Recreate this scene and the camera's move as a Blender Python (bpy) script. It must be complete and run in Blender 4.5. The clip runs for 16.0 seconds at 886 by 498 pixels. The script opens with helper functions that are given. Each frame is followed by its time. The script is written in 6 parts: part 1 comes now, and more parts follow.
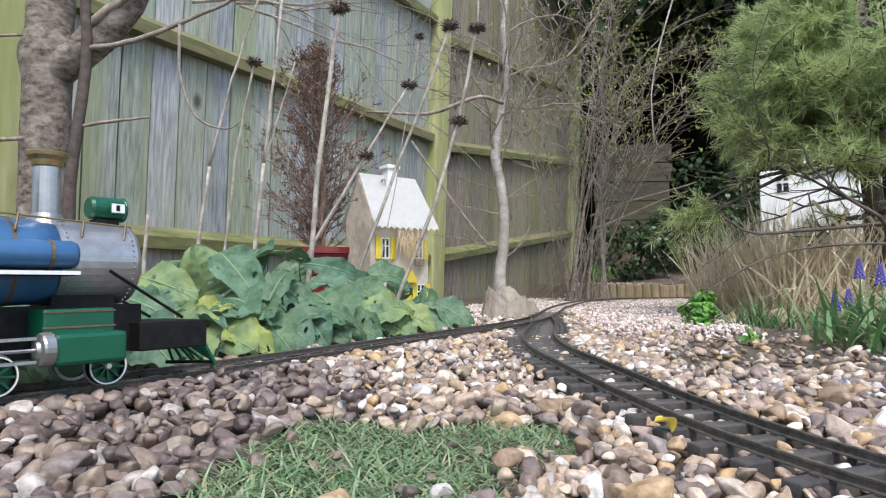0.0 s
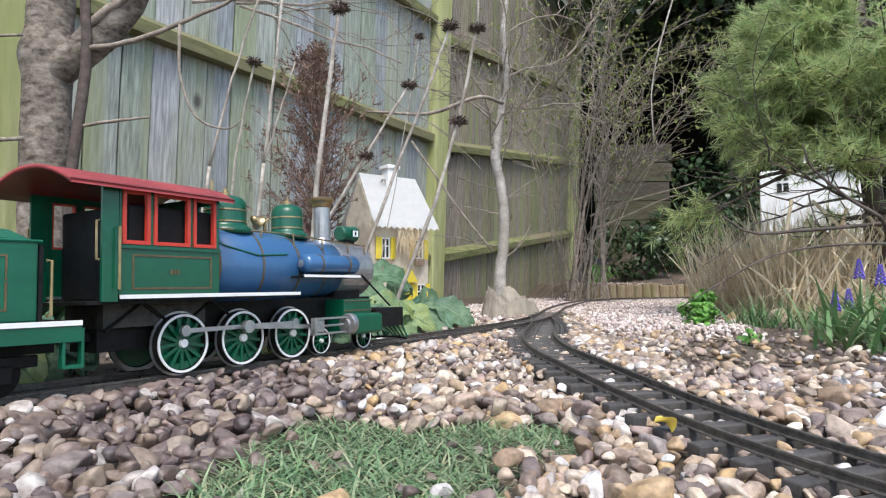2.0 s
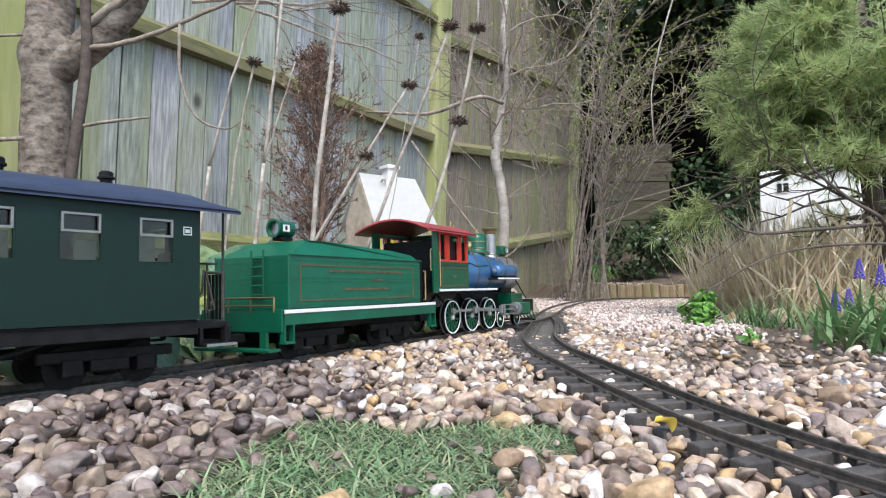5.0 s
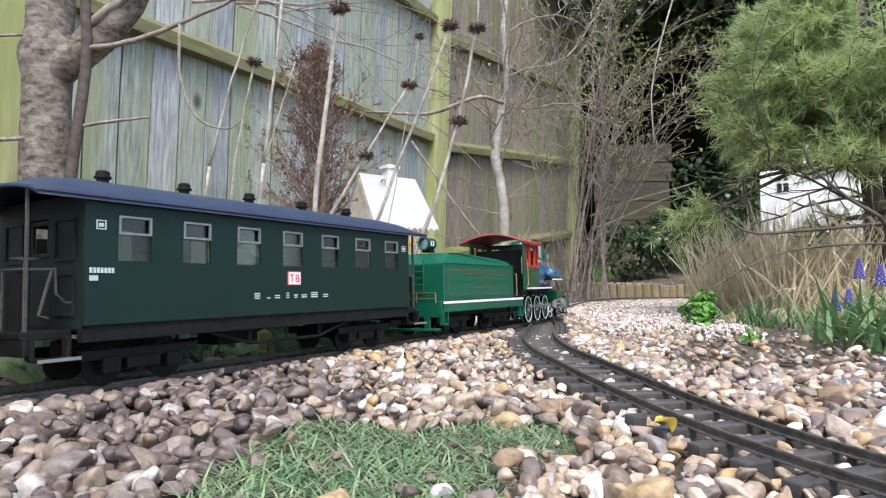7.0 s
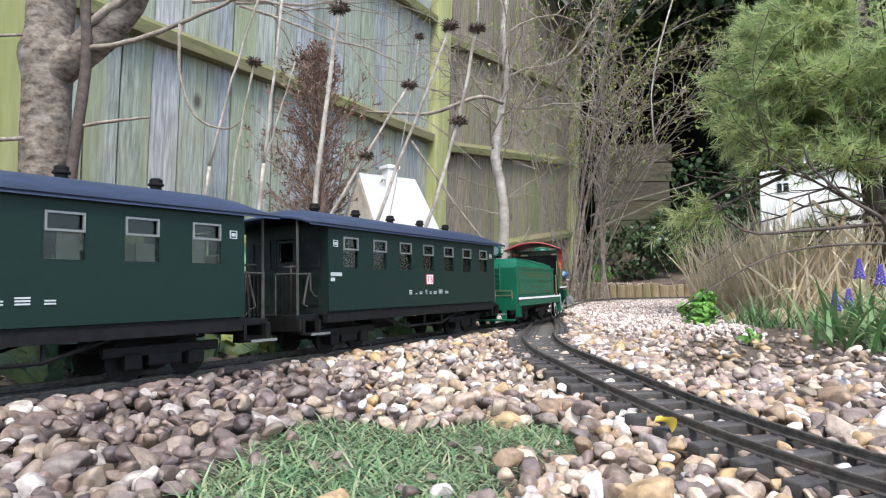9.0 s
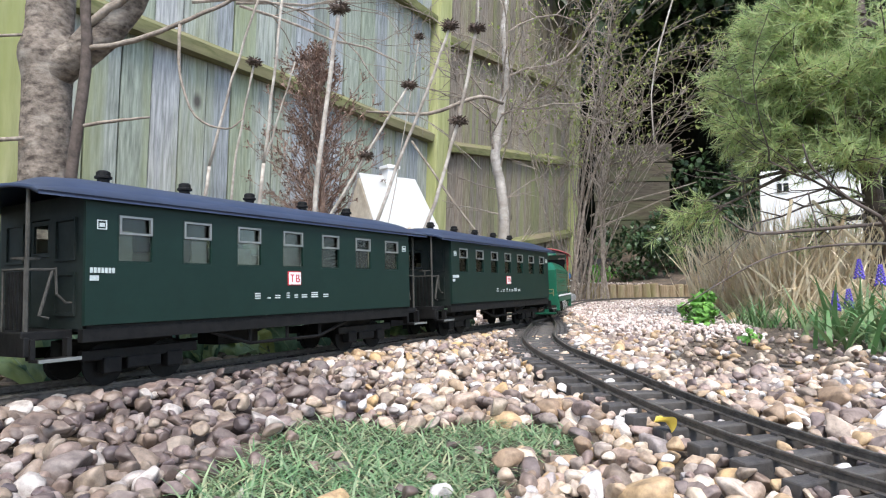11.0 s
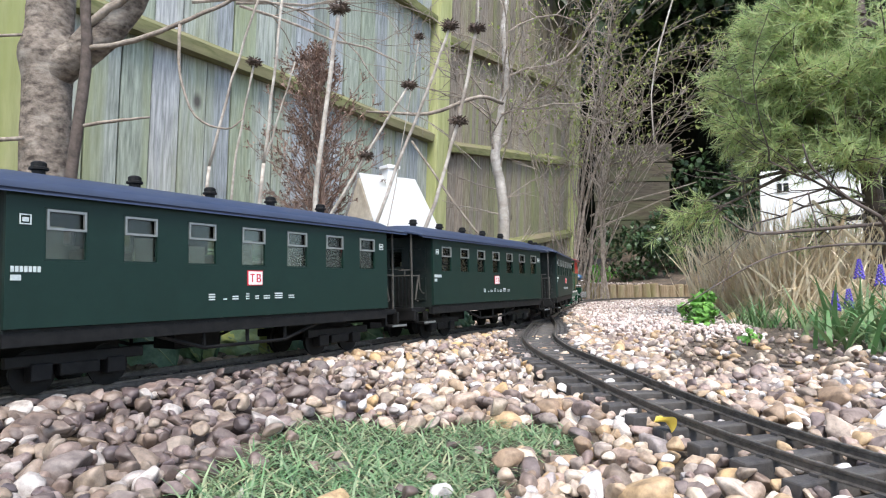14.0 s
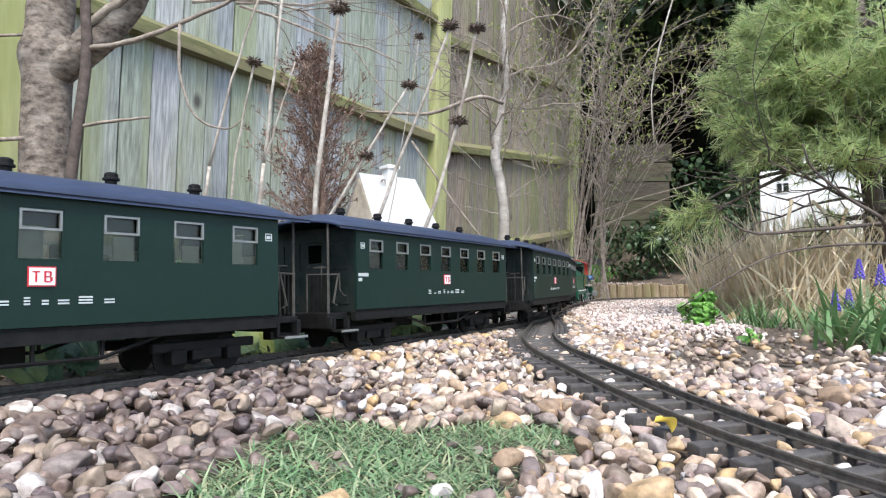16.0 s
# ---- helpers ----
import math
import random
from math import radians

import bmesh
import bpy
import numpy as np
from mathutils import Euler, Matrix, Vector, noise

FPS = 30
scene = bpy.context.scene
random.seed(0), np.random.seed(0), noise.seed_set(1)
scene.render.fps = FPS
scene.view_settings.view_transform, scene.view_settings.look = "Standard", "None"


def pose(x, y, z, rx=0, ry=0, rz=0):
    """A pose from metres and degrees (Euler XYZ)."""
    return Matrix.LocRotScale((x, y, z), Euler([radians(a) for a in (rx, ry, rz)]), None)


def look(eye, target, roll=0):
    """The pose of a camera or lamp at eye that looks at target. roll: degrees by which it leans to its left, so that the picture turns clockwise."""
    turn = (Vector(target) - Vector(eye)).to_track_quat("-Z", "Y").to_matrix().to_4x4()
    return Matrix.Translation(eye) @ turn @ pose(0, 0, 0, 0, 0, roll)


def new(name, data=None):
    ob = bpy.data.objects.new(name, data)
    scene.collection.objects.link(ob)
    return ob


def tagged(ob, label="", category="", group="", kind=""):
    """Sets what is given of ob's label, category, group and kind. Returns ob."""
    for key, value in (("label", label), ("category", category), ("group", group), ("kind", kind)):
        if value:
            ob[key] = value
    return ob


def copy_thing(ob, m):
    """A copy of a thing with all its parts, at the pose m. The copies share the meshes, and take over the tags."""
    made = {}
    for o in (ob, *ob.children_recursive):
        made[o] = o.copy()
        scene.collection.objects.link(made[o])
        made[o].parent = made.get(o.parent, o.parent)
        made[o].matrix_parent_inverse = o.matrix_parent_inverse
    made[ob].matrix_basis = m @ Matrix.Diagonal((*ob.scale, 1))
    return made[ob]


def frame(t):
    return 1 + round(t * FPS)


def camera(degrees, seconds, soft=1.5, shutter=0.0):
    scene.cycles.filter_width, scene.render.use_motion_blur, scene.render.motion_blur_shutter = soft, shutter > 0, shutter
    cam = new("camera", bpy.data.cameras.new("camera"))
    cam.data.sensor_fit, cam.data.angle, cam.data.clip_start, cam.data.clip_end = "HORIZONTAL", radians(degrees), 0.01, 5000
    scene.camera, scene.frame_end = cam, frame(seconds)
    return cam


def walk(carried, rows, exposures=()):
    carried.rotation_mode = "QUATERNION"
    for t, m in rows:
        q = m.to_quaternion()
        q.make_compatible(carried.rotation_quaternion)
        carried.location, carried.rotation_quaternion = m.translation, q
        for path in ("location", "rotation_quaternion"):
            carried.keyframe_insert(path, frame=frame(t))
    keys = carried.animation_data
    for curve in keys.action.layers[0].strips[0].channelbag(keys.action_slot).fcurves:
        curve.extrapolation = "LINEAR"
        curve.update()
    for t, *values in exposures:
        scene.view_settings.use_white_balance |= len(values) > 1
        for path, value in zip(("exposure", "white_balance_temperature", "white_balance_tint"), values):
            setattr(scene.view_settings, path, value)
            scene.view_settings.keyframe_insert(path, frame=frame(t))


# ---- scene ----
cam = camera(70, 16.0, soft=1.15)
EYE = pose(0, 0, 0.075, 93.02, 0, 0)
walk(cam, [(0.0, EYE), (16.0, EYE)], exposures=[(0.0, 0.97, 6400, 8), (4.0, 1.06, 6400, 8), (8.0, 1.22, 6400, 8), (16.0, 1.35, 6400, 8)])

# ---- daylight: bright thin cloud, a soft sun high straight behind the camera ----
world = bpy.data.worlds.new("world")
scene.world = world
world.use_nodes = True
sky = world.node_tree.nodes.new("ShaderNodeTexSky")
sky.sky_type, sky.sun_disc, sky.sun_elevation, sky.sun_rotation = "NISHITA", False, radians(58), radians(170)
sky.air_density, sky.dust_density, sky.ozone_density = 1.0, 2.0, 0.8
world.node_tree.links.new(sky.outputs[0], world.node_tree.nodes["Background"].inputs[0])
world.node_tree.nodes["Background"].inputs[1].default_value = 0.15
sun = new("sun", bpy.data.lights.new("sun", "SUN"))
sun.data.energy, sun.data.angle, sun.data.color = 1.5, radians(22), (1.0, 0.955, 0.89)
SUN_EL, SUN_AZ = radians(58), radians(170)
sun.matrix_world = look((math.sin(SUN_AZ) * math.cos(SUN_EL) * 20, math.cos(SUN_AZ) * math.cos(SUN_EL) * 20, math.sin(SUN_EL) * 20), (0, 0, 0))
rng = random.Random(4)
nrng = np.random.RandomState(7)


# ---- materials ----
def mat(name, c1, c2, scale=30.0, rough=0.6, metal=0.0, bump=0.3, c3=None, big=3.0, stretch=(1, 1, 1), pick="", picks=(), coat=0.0, spec=0.5, trans=0.0, dist=0.002, knots=None, cover=0.5):
    m = bpy.data.materials.new(name)
    m.use_nodes = True
    nt = m.node_tree
    N, L, b = nt.nodes, nt.links, nt.nodes["Principled BSDF"]

    def node(kind, **kw):
        n = N.new(kind)
        for k, v in kw.items():
            n.inputs[k].default_value = v
        return n

    tc = N.new("ShaderNodeTexCoord")
    mp = node("ShaderNodeMapping", Scale=stretch)
    L.new(tc.outputs["Object"], mp.inputs[0])
    if pick == "object":
        shift = N.new("ShaderNodeVectorMath")
        shift.operation = "SCALE"
        shift.inputs[0].default_value = (37.0, 23.0, 41.0)
        L.new(N.new("ShaderNodeObjectInfo").outputs["Random"], shift.inputs["Scale"])
        L.new(shift.outputs[0], mp.inputs["Location"])
    fine = node("ShaderNodeTexNoise", Scale=scale, Detail=7.0, Roughness=0.65)
    wide = node("ShaderNodeTexNoise", Scale=big, Detail=4.0, Roughness=0.6)
    for n in (fine, wide):
        L.new(mp.outputs[0], n.inputs["Vector"])
    ramp = N.new("ShaderNodeValToRGB")
    ramp.color_ramp.elements[0].position, ramp.color_ramp.elements[1].position = 0.34, 0.68
    ramp.color_ramp.elements[0].color, ramp.color_ramp.elements[1].color = (*c1, 1), (*c2, 1)
    L.new(fine.outputs[0], ramp.inputs[0])
    colour = ramp.outputs[0]
    if pick:
        if pick == "island":
            src = N.new("ShaderNodeNewGeometry").outputs["Random Per Island"]
        else:
            src = N.new("ShaderNodeObjectInfo").outputs["Random"]
        pr = N.new("ShaderNodeValToRGB")
        e = pr.color_ramp.elements
        while len(e) < len(picks):
            e.new(0.5)
        for i, c in enumerate(picks):
            e[i].position, e[i].color = i / (len(picks) - 1), (*c, 1)
        L.new(src, pr.inputs[0])
        mx = N.new("ShaderNodeMix")
        mx.data_type, mx.blend_type = "RGBA", "MULTIPLY"
        mx.inputs["Factor"].default_value = 1.0
        L.new(pr.outputs[0], mx.inputs["A"])
        L.new(colour, mx.inputs["B"])
        colour = mx.outputs["Result"]
    if c3:
        r2 = N.new("ShaderNodeValToRGB")
        r2.color_ramp.elements[0].position, r2.color_ramp.elements[1].position = 0.95 - cover, 1.16 - cover
        L.new(wide.outputs[0], r2.inputs[0])
        mx = N.new("ShaderNodeMix")
        mx.data_type = "RGBA"
        L.new(r2.outputs[0], mx.inputs["Factor"])
        L.new(colour, mx.inputs["A"])
        mx.inputs["B"].default_value = (*c3, 1)
        colour = mx.outputs["Result"]
    if knots:
        kp = node("ShaderNodeMapping", Scale=(1.0, 1.0, 0.62))
        L.new(tc.outputs["Object"], kp.inputs[0])
        L.new(shift.outputs[0], kp.inputs["Location"])
        kv = node("ShaderNodeTexVoronoi", Scale=5.5)
        L.new(kp.outputs[0], kv.inputs["Vector"])
        kr = N.new("ShaderNodeValToRGB")
        kr.color_ramp.elements[0].position, kr.color_ramp.elements[1].position = 0.05, 0.13
        kr.color_ramp.elements[0].color, kr.color_ramp.elements[1].color = (1, 1, 1, 1), (0, 0, 0, 1)
        L.new(kv.outputs["Distance"], kr.inputs[0])
        mx = N.new("ShaderNodeMix")
        mx.data_type = "RGBA"
        L.new(kr.outputs[0], mx.inputs["Factor"])
        L.new(colour, mx.inputs["A"])
        mx.inputs["B"].default_value = (*knots, 1)
        colour = mx.outputs["Result"]
    L.new(colour, b.inputs["Base Color"])
    b.inputs["Roughness"].default_value, b.inputs["Metallic"].default_value = rough, metal
    b.inputs["Coat Weight"].default_value, b.inputs["Specular IOR Level"].default_value = coat, spec
    if bump:
        bp = node("ShaderNodeBump", Strength=bump, Distance=dist)
        L.new(fine.outputs[0], bp.inputs["Height"])
        L.new(bp.outputs[0], b.inputs["Normal"])
    if trans:
        tr = N.new("ShaderNodeBsdfTranslucent")
        L.new(colour, tr.inputs[0])
        ms = node("ShaderNodeMixShader", Fac=trans)
        L.new(b.outputs[0], ms.inputs[1])
        L.new(tr.outputs[0], ms.inputs[2])
        L.new(ms.outputs[0], N["Material Output"].inputs[0])
    return m


STONES = ((0.430, 0.328, 0.237), (0.191, 0.151, 0.123), (0.613, 0.522, 0.408), (0.271, 0.208, 0.174), (0.157, 0.128, 0.123), (0.396, 0.282, 0.180), (0.860, 0.860, 0.852), (0.248, 0.208, 0.197),
          (0.533, 0.373, 0.191), (0.351, 0.294, 0.259), (0.772, 0.681, 0.567), (0.191, 0.151, 0.145), (0.419, 0.316, 0.271), (0.544, 0.442, 0.328))
CHIPS = ((0.60, 0.49, 0.44), (0.34, 0.26, 0.23), (0.80, 0.71, 0.66), (0.46, 0.37, 0.34), (0.86, 0.80, 0.75), (0.26, 0.20, 0.18), (0.66, 0.56, 0.50))
M_PEBBLE = mat("pebble", (0.52, 0.48, 0.46), (1.28, 1.24, 1.2), 150, 0.55, bump=0.5, big=60, pick="island", picks=STONES, dist=0.001)
M_PEBBLE1 = mat("pebble_single", (0.62, 0.58, 0.56), (1.22, 1.19, 1.15), 3.2, 0.55, bump=0.4, big=60, pick="object", picks=STONES, dist=0.001)
# Brown and purplish stones, their colours lowered to stand in for shade.
SHADED_BROWN_STONES = ((0.240, 0.178, 0.138), (0.108, 0.083, 0.076), (0.188, 0.148, 0.132), (0.288, 0.240, 0.192), (0.124, 0.094, 0.094), (0.084, 0.068, 0.070), (0.224, 0.172, 0.160), (0.56, 0.53, 0.50), (0.152, 0.116, 0.104), (0.320, 0.256, 0.196), (0.176, 0.140, 0.136), (0.248, 0.188, 0.156))
M_PEBBLE_BROWN_SHADED = mat("shaded_brown_pebble", (0.52, 0.48, 0.46), (1.28, 1.24, 1.2), 150, 0.48, bump=0.5, big=60, pick="island", picks=SHADED_BROWN_STONES, dist=0.001)
M_PEBBLE1_BROWN_SHADED = mat("shaded_brown_pebble_single", (0.62, 0.58, 0.56), (1.22, 1.19, 1.15), 3.2, 0.48, bump=0.4, big=60, pick="object", picks=SHADED_BROWN_STONES, dist=0.001)
M_CHIP = mat("gravel_chip", (0.8, 0.78, 0.76), (1.15, 1.12, 1.1), 200, 0.7, bump=0.2, pick="island", picks=CHIPS, dist=0.001)
M_SOIL = mat("soil", (0.035, 0.026, 0.018), (0.13, 0.10, 0.075), 90, 0.95, bump=0.9, c3=(0.16, 0.12, 0.085), big=7, dist=0.006)
M_RAIL = mat("rail_steel", (0.07, 0.062, 0.055), (0.17, 0.15, 0.13), 220, 0.45, 0.4, 0.2)
M_TIE = mat("sleeper_plastic", (0.026, 0.024, 0.0235), (0.068, 0.061, 0.058), 120, 0.65, bump=0.5, c3=(0.11, 0.10, 0.09), big=25)
BOARDS = ((0.72, 0.77, 0.80), (1.0, 1.0, 1.0), (0.74, 0.84, 0.60), (1.14, 1.13, 1.12), (0.60, 0.65, 0.56), (0.92, 0.95, 1.0), (0.80, 0.86, 0.72))
M_BOARD = mat("weathered_board", (0.195, 0.208, 0.210), (0.485, 0.500, 0.510), 55, 0.85, bump=0.5, c3=(0.27, 0.30, 0.15), big=2.6, stretch=(2.2, 2.2, 0.16), pick="object", picks=BOARDS, dist=0.003, knots=(0.085, 0.08, 0.07), cover=0.45)
M_BOARD2 = mat("mossy_board", (0.14, 0.115, 0.092), (0.35, 0.295, 0.24), 55, 0.9, bump=0.5, c3=(0.21, 0.24, 0.09), big=2.4, stretch=(2.2, 2.2, 0.2), pick="object", picks=BOARDS, dist=0.003, knots=(0.05, 0.04, 0.03), cover=0.42)
M_FRAIL = mat("mossy_timber", (0.095, 0.105, 0.036), (0.235, 0.240, 0.100), 24, 0.85, bump=0.5, c3=(0.1920, 0.1600, 0.1040), big=3, stretch=(0.4, 2, 2), dist=0.003)
M_POST = mat("green_timber_post", (0.27, 0.29, 0.12), (0.48, 0.48, 0.25), 14, 0.85, bump=0.4, c3=(0.33, 0.36, 0.13), big=3, stretch=(2.5, 2.5, 0.3), dist=0.003)


# ---- mesh helpers ----
def part(name, bm, material, parent=None, label="", smooth=False):
    me = bpy.data.meshes.new(name)
    bm.to_mesh(me)
    bm.free()
    me.materials.append(material)
    if smooth:
        me.polygons.foreach_set("use_smooth", [True] * len(me.polygons))
    ob = new(name, me)
    ob.parent = parent
    return tagged(ob, label)


def mesh_of(name, verts, faces, material, smooth=False):
    me = bpy.data.meshes.new(name)
    me.from_pydata(verts, [], faces)
    me.materials.append(material)
    if smooth:
        me.polygons.foreach_set("use_smooth", [True] * len(me.polygons))
    return me


def thing(name, m, label, category, group="", kind=""):
    ob = new(name)
    ob.empty_display_size = 0.02
    ob.matrix_world = m
    return tagged(ob, label, category, group, kind)


def add_box(bm, x0, x1, y0, y1, z0, z1, bevel=0.0, m=None):
    n0 = len(bm.verts)
    vs = [bm.verts.new((x, y, z)) for x in (x0, x1) for y in (y0, y1) for z in (z0, z1)]
    fs = [bm.faces.new([vs[i] for i in q]) for q in ((0, 1, 3, 2), (4, 6, 7, 5), (0, 4, 5, 1), (2, 3, 7, 6), (0, 2, 6, 4), (1, 5, 7, 3))]
    if bevel:
        es = {e for f in fs for e in f.edges}
        bmesh.ops.bevel(bm, geom=list(es), offset=bevel, segments=2, affect="EDGES", profile=0.5)
    if m:
        bm.verts.ensure_lookup_table()
        bmesh.ops.transform(bm, matrix=m, verts=bm.verts[n0:])
    return bm


def box(x0, x1, y0, y1, z0, z1, bevel=0.0, m=None):
    return add_box(bmesh.new(), x0, x1, y0, y1, z0, z1, bevel, m)


def add_lathe(bm, profile, n=24, m=None):
    """Turns (radius, height) pairs round z."""
    rings = []
    for r, z in profile:
        if r < 1e-6:
            rings.append([bm.verts.new((0, 0, z))])
        else:
            rings.append([bm.verts.new((r * math.cos(2 * math.pi * i / n), r * math.sin(2 * math.pi * i / n), z)) for i in range(n)])
    made = [v for r in rings for v in r]
    for a, b in zip(rings, rings[1:]):
        for i in range(n):
            j = (i + 1) % n
            if len(a) == 1 and len(b) == 1:
                continue
            if len(a) == 1:
                bm.faces.new((a[0], b[j], b[i]))
            elif len(b) == 1:
                bm.faces.new((a[i], a[j], b[0]))
            else:
                bm.faces.new((a[i], a[j], b[j], b[i]))
    if m:
        bmesh.ops.transform(bm, matrix=m, verts=made)
    return bm


def lathe(profile, n=24, m=None):
    return add_lathe(bmesh.new(), profile, n, m)


def add_tube(bm, pts, radii, n=6, cap=True):
    """A round bar along points, one radius for each."""
    pts = [Vector(p) for p in pts]
    rings, up = [], Vector((0.31, 0.17, 0.93))
    for i, p in enumerate(pts):
        d = (pts[min(i + 1, len(pts) - 1)] - pts[max(i - 1, 0)]).normalized()
        u = d.cross(up)
        if u.length < 0.05:
            u = d.cross(Vector((1, 0, 0)))
        u.normalize()
        w = d.cross(u)
        r = radii[i] if isinstance(radii, (list, tuple)) else radii
        rings.append([bm.verts.new(p + r * (math.cos(2 * math.pi * k / n) * u + math.sin(2 * math.pi * k / n) * w)) for k in range(n)])
    for a, b in zip(rings, rings[1:]):
        for k in range(n):
            bm.faces.new((a[k], a[(k + 1) % n], b[(k + 1) % n], b[k]))
    if cap:
        bm.faces.new(rings[0][::-1])
        bm.faces.new(rings[-1])
    return bm


def tube(pts, radii, n=6):
    return add_tube(bmesh.new(), pts, radii, n)


ALONG_X = pose(0, 0, 0, 0, 90, 0)
ALONG_Y = pose(0, 0, 0, -90, 0, 0)


def smoothstep(a, b, x):
    t = min(max((x - a) / (b - a), 0), 1)
    return t * t * (3 - 2 * t)


# ---- the line that the train takes: straight, a left bend, straight away, a right bend ----
HEAD0, HEAD1 = radians(29.5), radians(13.4)
START = -3.4


def make_line():
    step, s, a = 0.01, 0.26, HEAD0
    x0, y0 = -0.302 + s * math.sin(HEAD0), 0.420 + s * math.cos(HEAD0)
    x, y, back = x0, y0, []
    while s > START:
        if s > -0.26:
            a += radians(12) * step / 0.52
        s, x, y = s - step, x - step * math.sin(a), y - step * math.cos(a)
        back.append((s, x, y, a))
    pts, s, a, x, y = back[::-1], 0.26, HEAD0, x0, y0
    while s < 4.3:
        pts.append((s, x, y, a))
        if 0.751 <= s < 1.242:
            a -= (HEAD0 - HEAD1) * step / 0.49
        if 1.45 < s < 2.35:
            a += radians(8) * step / 0.9
        if 2.35 < s < 3.35:
            a += radians(46) * step
        x += step * math.sin(a)
        y += step * math.cos(a)
        s += step
    return pts


LINE = make_line()


def on_line(s):
    i = (s - LINE[0][0]) / 0.01
    k = min(max(int(i), 0), len(LINE) - 2)
    f = i - k
    p, q = LINE[k], LINE[k + 1]
    return p[1] + f * (q[1] - p[1]), p[2] + f * (q[2] - p[2])


def branch_x(y):
    x = 0.127 + (0.47 if y < 0.75 else 0.4) * (y - 0.75) ** 2 if y < 0.99 else 0.150 + 0.193 * (y - 0.99)
    r = (y - 0.011) / 0.982
    return x + smoothstep(1.15, 1.55, y) * (0.189 * r - 0.057 - x)


def branch_z(y):
    return -0.0155 * (1 - smoothstep(0.30, 0.66, y))


# ---- ground ----
def ground_z(x, y):
    z = -0.020 - 0.014 * (1 - smoothstep(0.30, 0.66, y)) * smoothstep(-0.12, 0.12, x)
    edge = 3.36 + 0.28 * (x - 0.9)
    if x > 0.5:
        z += smoothstep(edge - 0.02, edge + 0.06, y) * 0.085 * smoothstep(0.62, 0.75, x)
        z += smoothstep(3.6, 6.0, y) * 0.36 * smoothstep(0.85 + 0.12 * (y - 3.5), 1.4 + 0.12 * (y - 3.5), x)
    return z


xs = [-60, -30, -12, -6, -4, -3, -2.4] + [i * 0.04 - 2.0 for i in range(101)] + [2.4, 3, 4, 6, 12, 30, 60]
ys = [-60, -30, -12, -6, -3, -2, -1.4] + [i * 0.04 - 1.0 for i in range(176)] + [6.4, 7, 8, 10, 14, 30, 60]
gv = [(x, y, ground_z(x, y) + 0.003 * noise.noise((x * 14, y * 14, 0))) for y in ys for x in xs]
nx = len(xs)
gf = [(j * nx + i, j * nx + i + 1, (j + 1) * nx + i + 1, (j + 1) * nx + i) for j in range(len(ys) - 1) for i in range(nx - 1)]
ground = tagged(new("ground", mesh_of("ground", gv, gf, M_SOIL, True)), "dark brown garden soil under gravel and plants", "ground", kind="structure")


# ---- track ----
RAIL_SECTION = ((-0.0027, -0.006), (-0.0027, -0.0052), (-0.0007, -0.0047), (-0.0007, -0.0021), (-0.0013, -0.0016), (-0.0013, -0.0003), (-0.001, 0.0), (0.001, 0.0), (0.0013, -0.0003), (0.0013, -0.0016), (0.0007, -0.0021), (0.0007, -0.0047), (0.0027, -0.0052), (0.0027, -0.006))


def rail(points, offset, parent):
    vs, fs, n = [], [], len(RAIL_SECTION)
    for k, (x, y, z, a) in enumerate(points):
        for o, h in RAIL_SECTION:
            w = offset + o
            vs.append((x + w * math.cos(a), y - w * math.sin(a), z + h))
        if k:
            fs += [((k - 1) * n + i, (k - 1) * n + (i + 1) % n, k * n + (i + 1) % n, k * n + i) for i in range(n)]
    ob = new("rail", mesh_of("rail", vs, fs, M_RAIL))
    ob.parent = parent
    return ob


def tie_mesh(length):
    bm = box(-length / 2, length / 2, -0.006, 0.006, -0.017, -0.0058, 0.0012)
    for o in (-0.0225, 0.0225):
        for c in (-0.0042, 0.0042):
            add_box(bm, o + c - 0.0014, o + c + 0.0014, -0.0025, 0.0025, -0.0062, -0.0042)
    me = bpy.data.meshes.new("sleeper")
    bm.to_mesh(me)
    bm.free()
    me.materials.append(M_TIE)
    return me


TIE = tie_mesh(0.088)
TIE_LONG = tie_mesh(0.135)


def lay_ties(points, parent, spacing, long_from=9e9, long_to=-9e9):
    run, last = 0.0, None
    for x, y, z, a in points:
        if last:
            run += math.hypot(x - last[0], y - last[1])
        if last is None or run >= spacing:
            run = 0.0
            ob = new("sleeper", TIE_LONG if long_from < y < long_to else TIE)
            ob.parent = parent
            ob.matrix_basis = pose(x, y, z + rng.uniform(-0.0006, 0), 0, 0, -math.degrees(a) + rng.uniform(-1, 1))
        last = (x, y)


main_pts = [(x, y, 0.0, a) for s, x, y, a in LINE if s > -1.0]
main_track = thing("railway_track", Matrix(), "dark narrow rails on black sleepers laid in gravel", "railway track", "garden railway tracks", "structure")
for o in (-0.0225, 0.0225):
    rail(main_pts[::2], o, main_track)
lay_ties([q for q in main_pts if q[1] < 1.75], main_track, 0.034)
by = [0.0 + 0.01 * i for i in range(146)]
branch_pts = [(branch_x(y), y, branch_z(y), math.atan2(branch_x(y + 0.005) - branch_x(y - 0.005), 0.01)) for y in by]
branch_track = thing("railway_track", Matrix(), "dark narrow rails curving to a set of points", "railway track", "garden railway tracks", "structure")
for o in (-0.0225, 0.0225):
    rail(branch_pts[::2], o, branch_track)
lay_ties(branch_pts[:95], branch_track, 0.030)
points_plate = thing("railway_points", Matrix(), "black plastic sleepers of a set of points", "railway points", "", "structure")
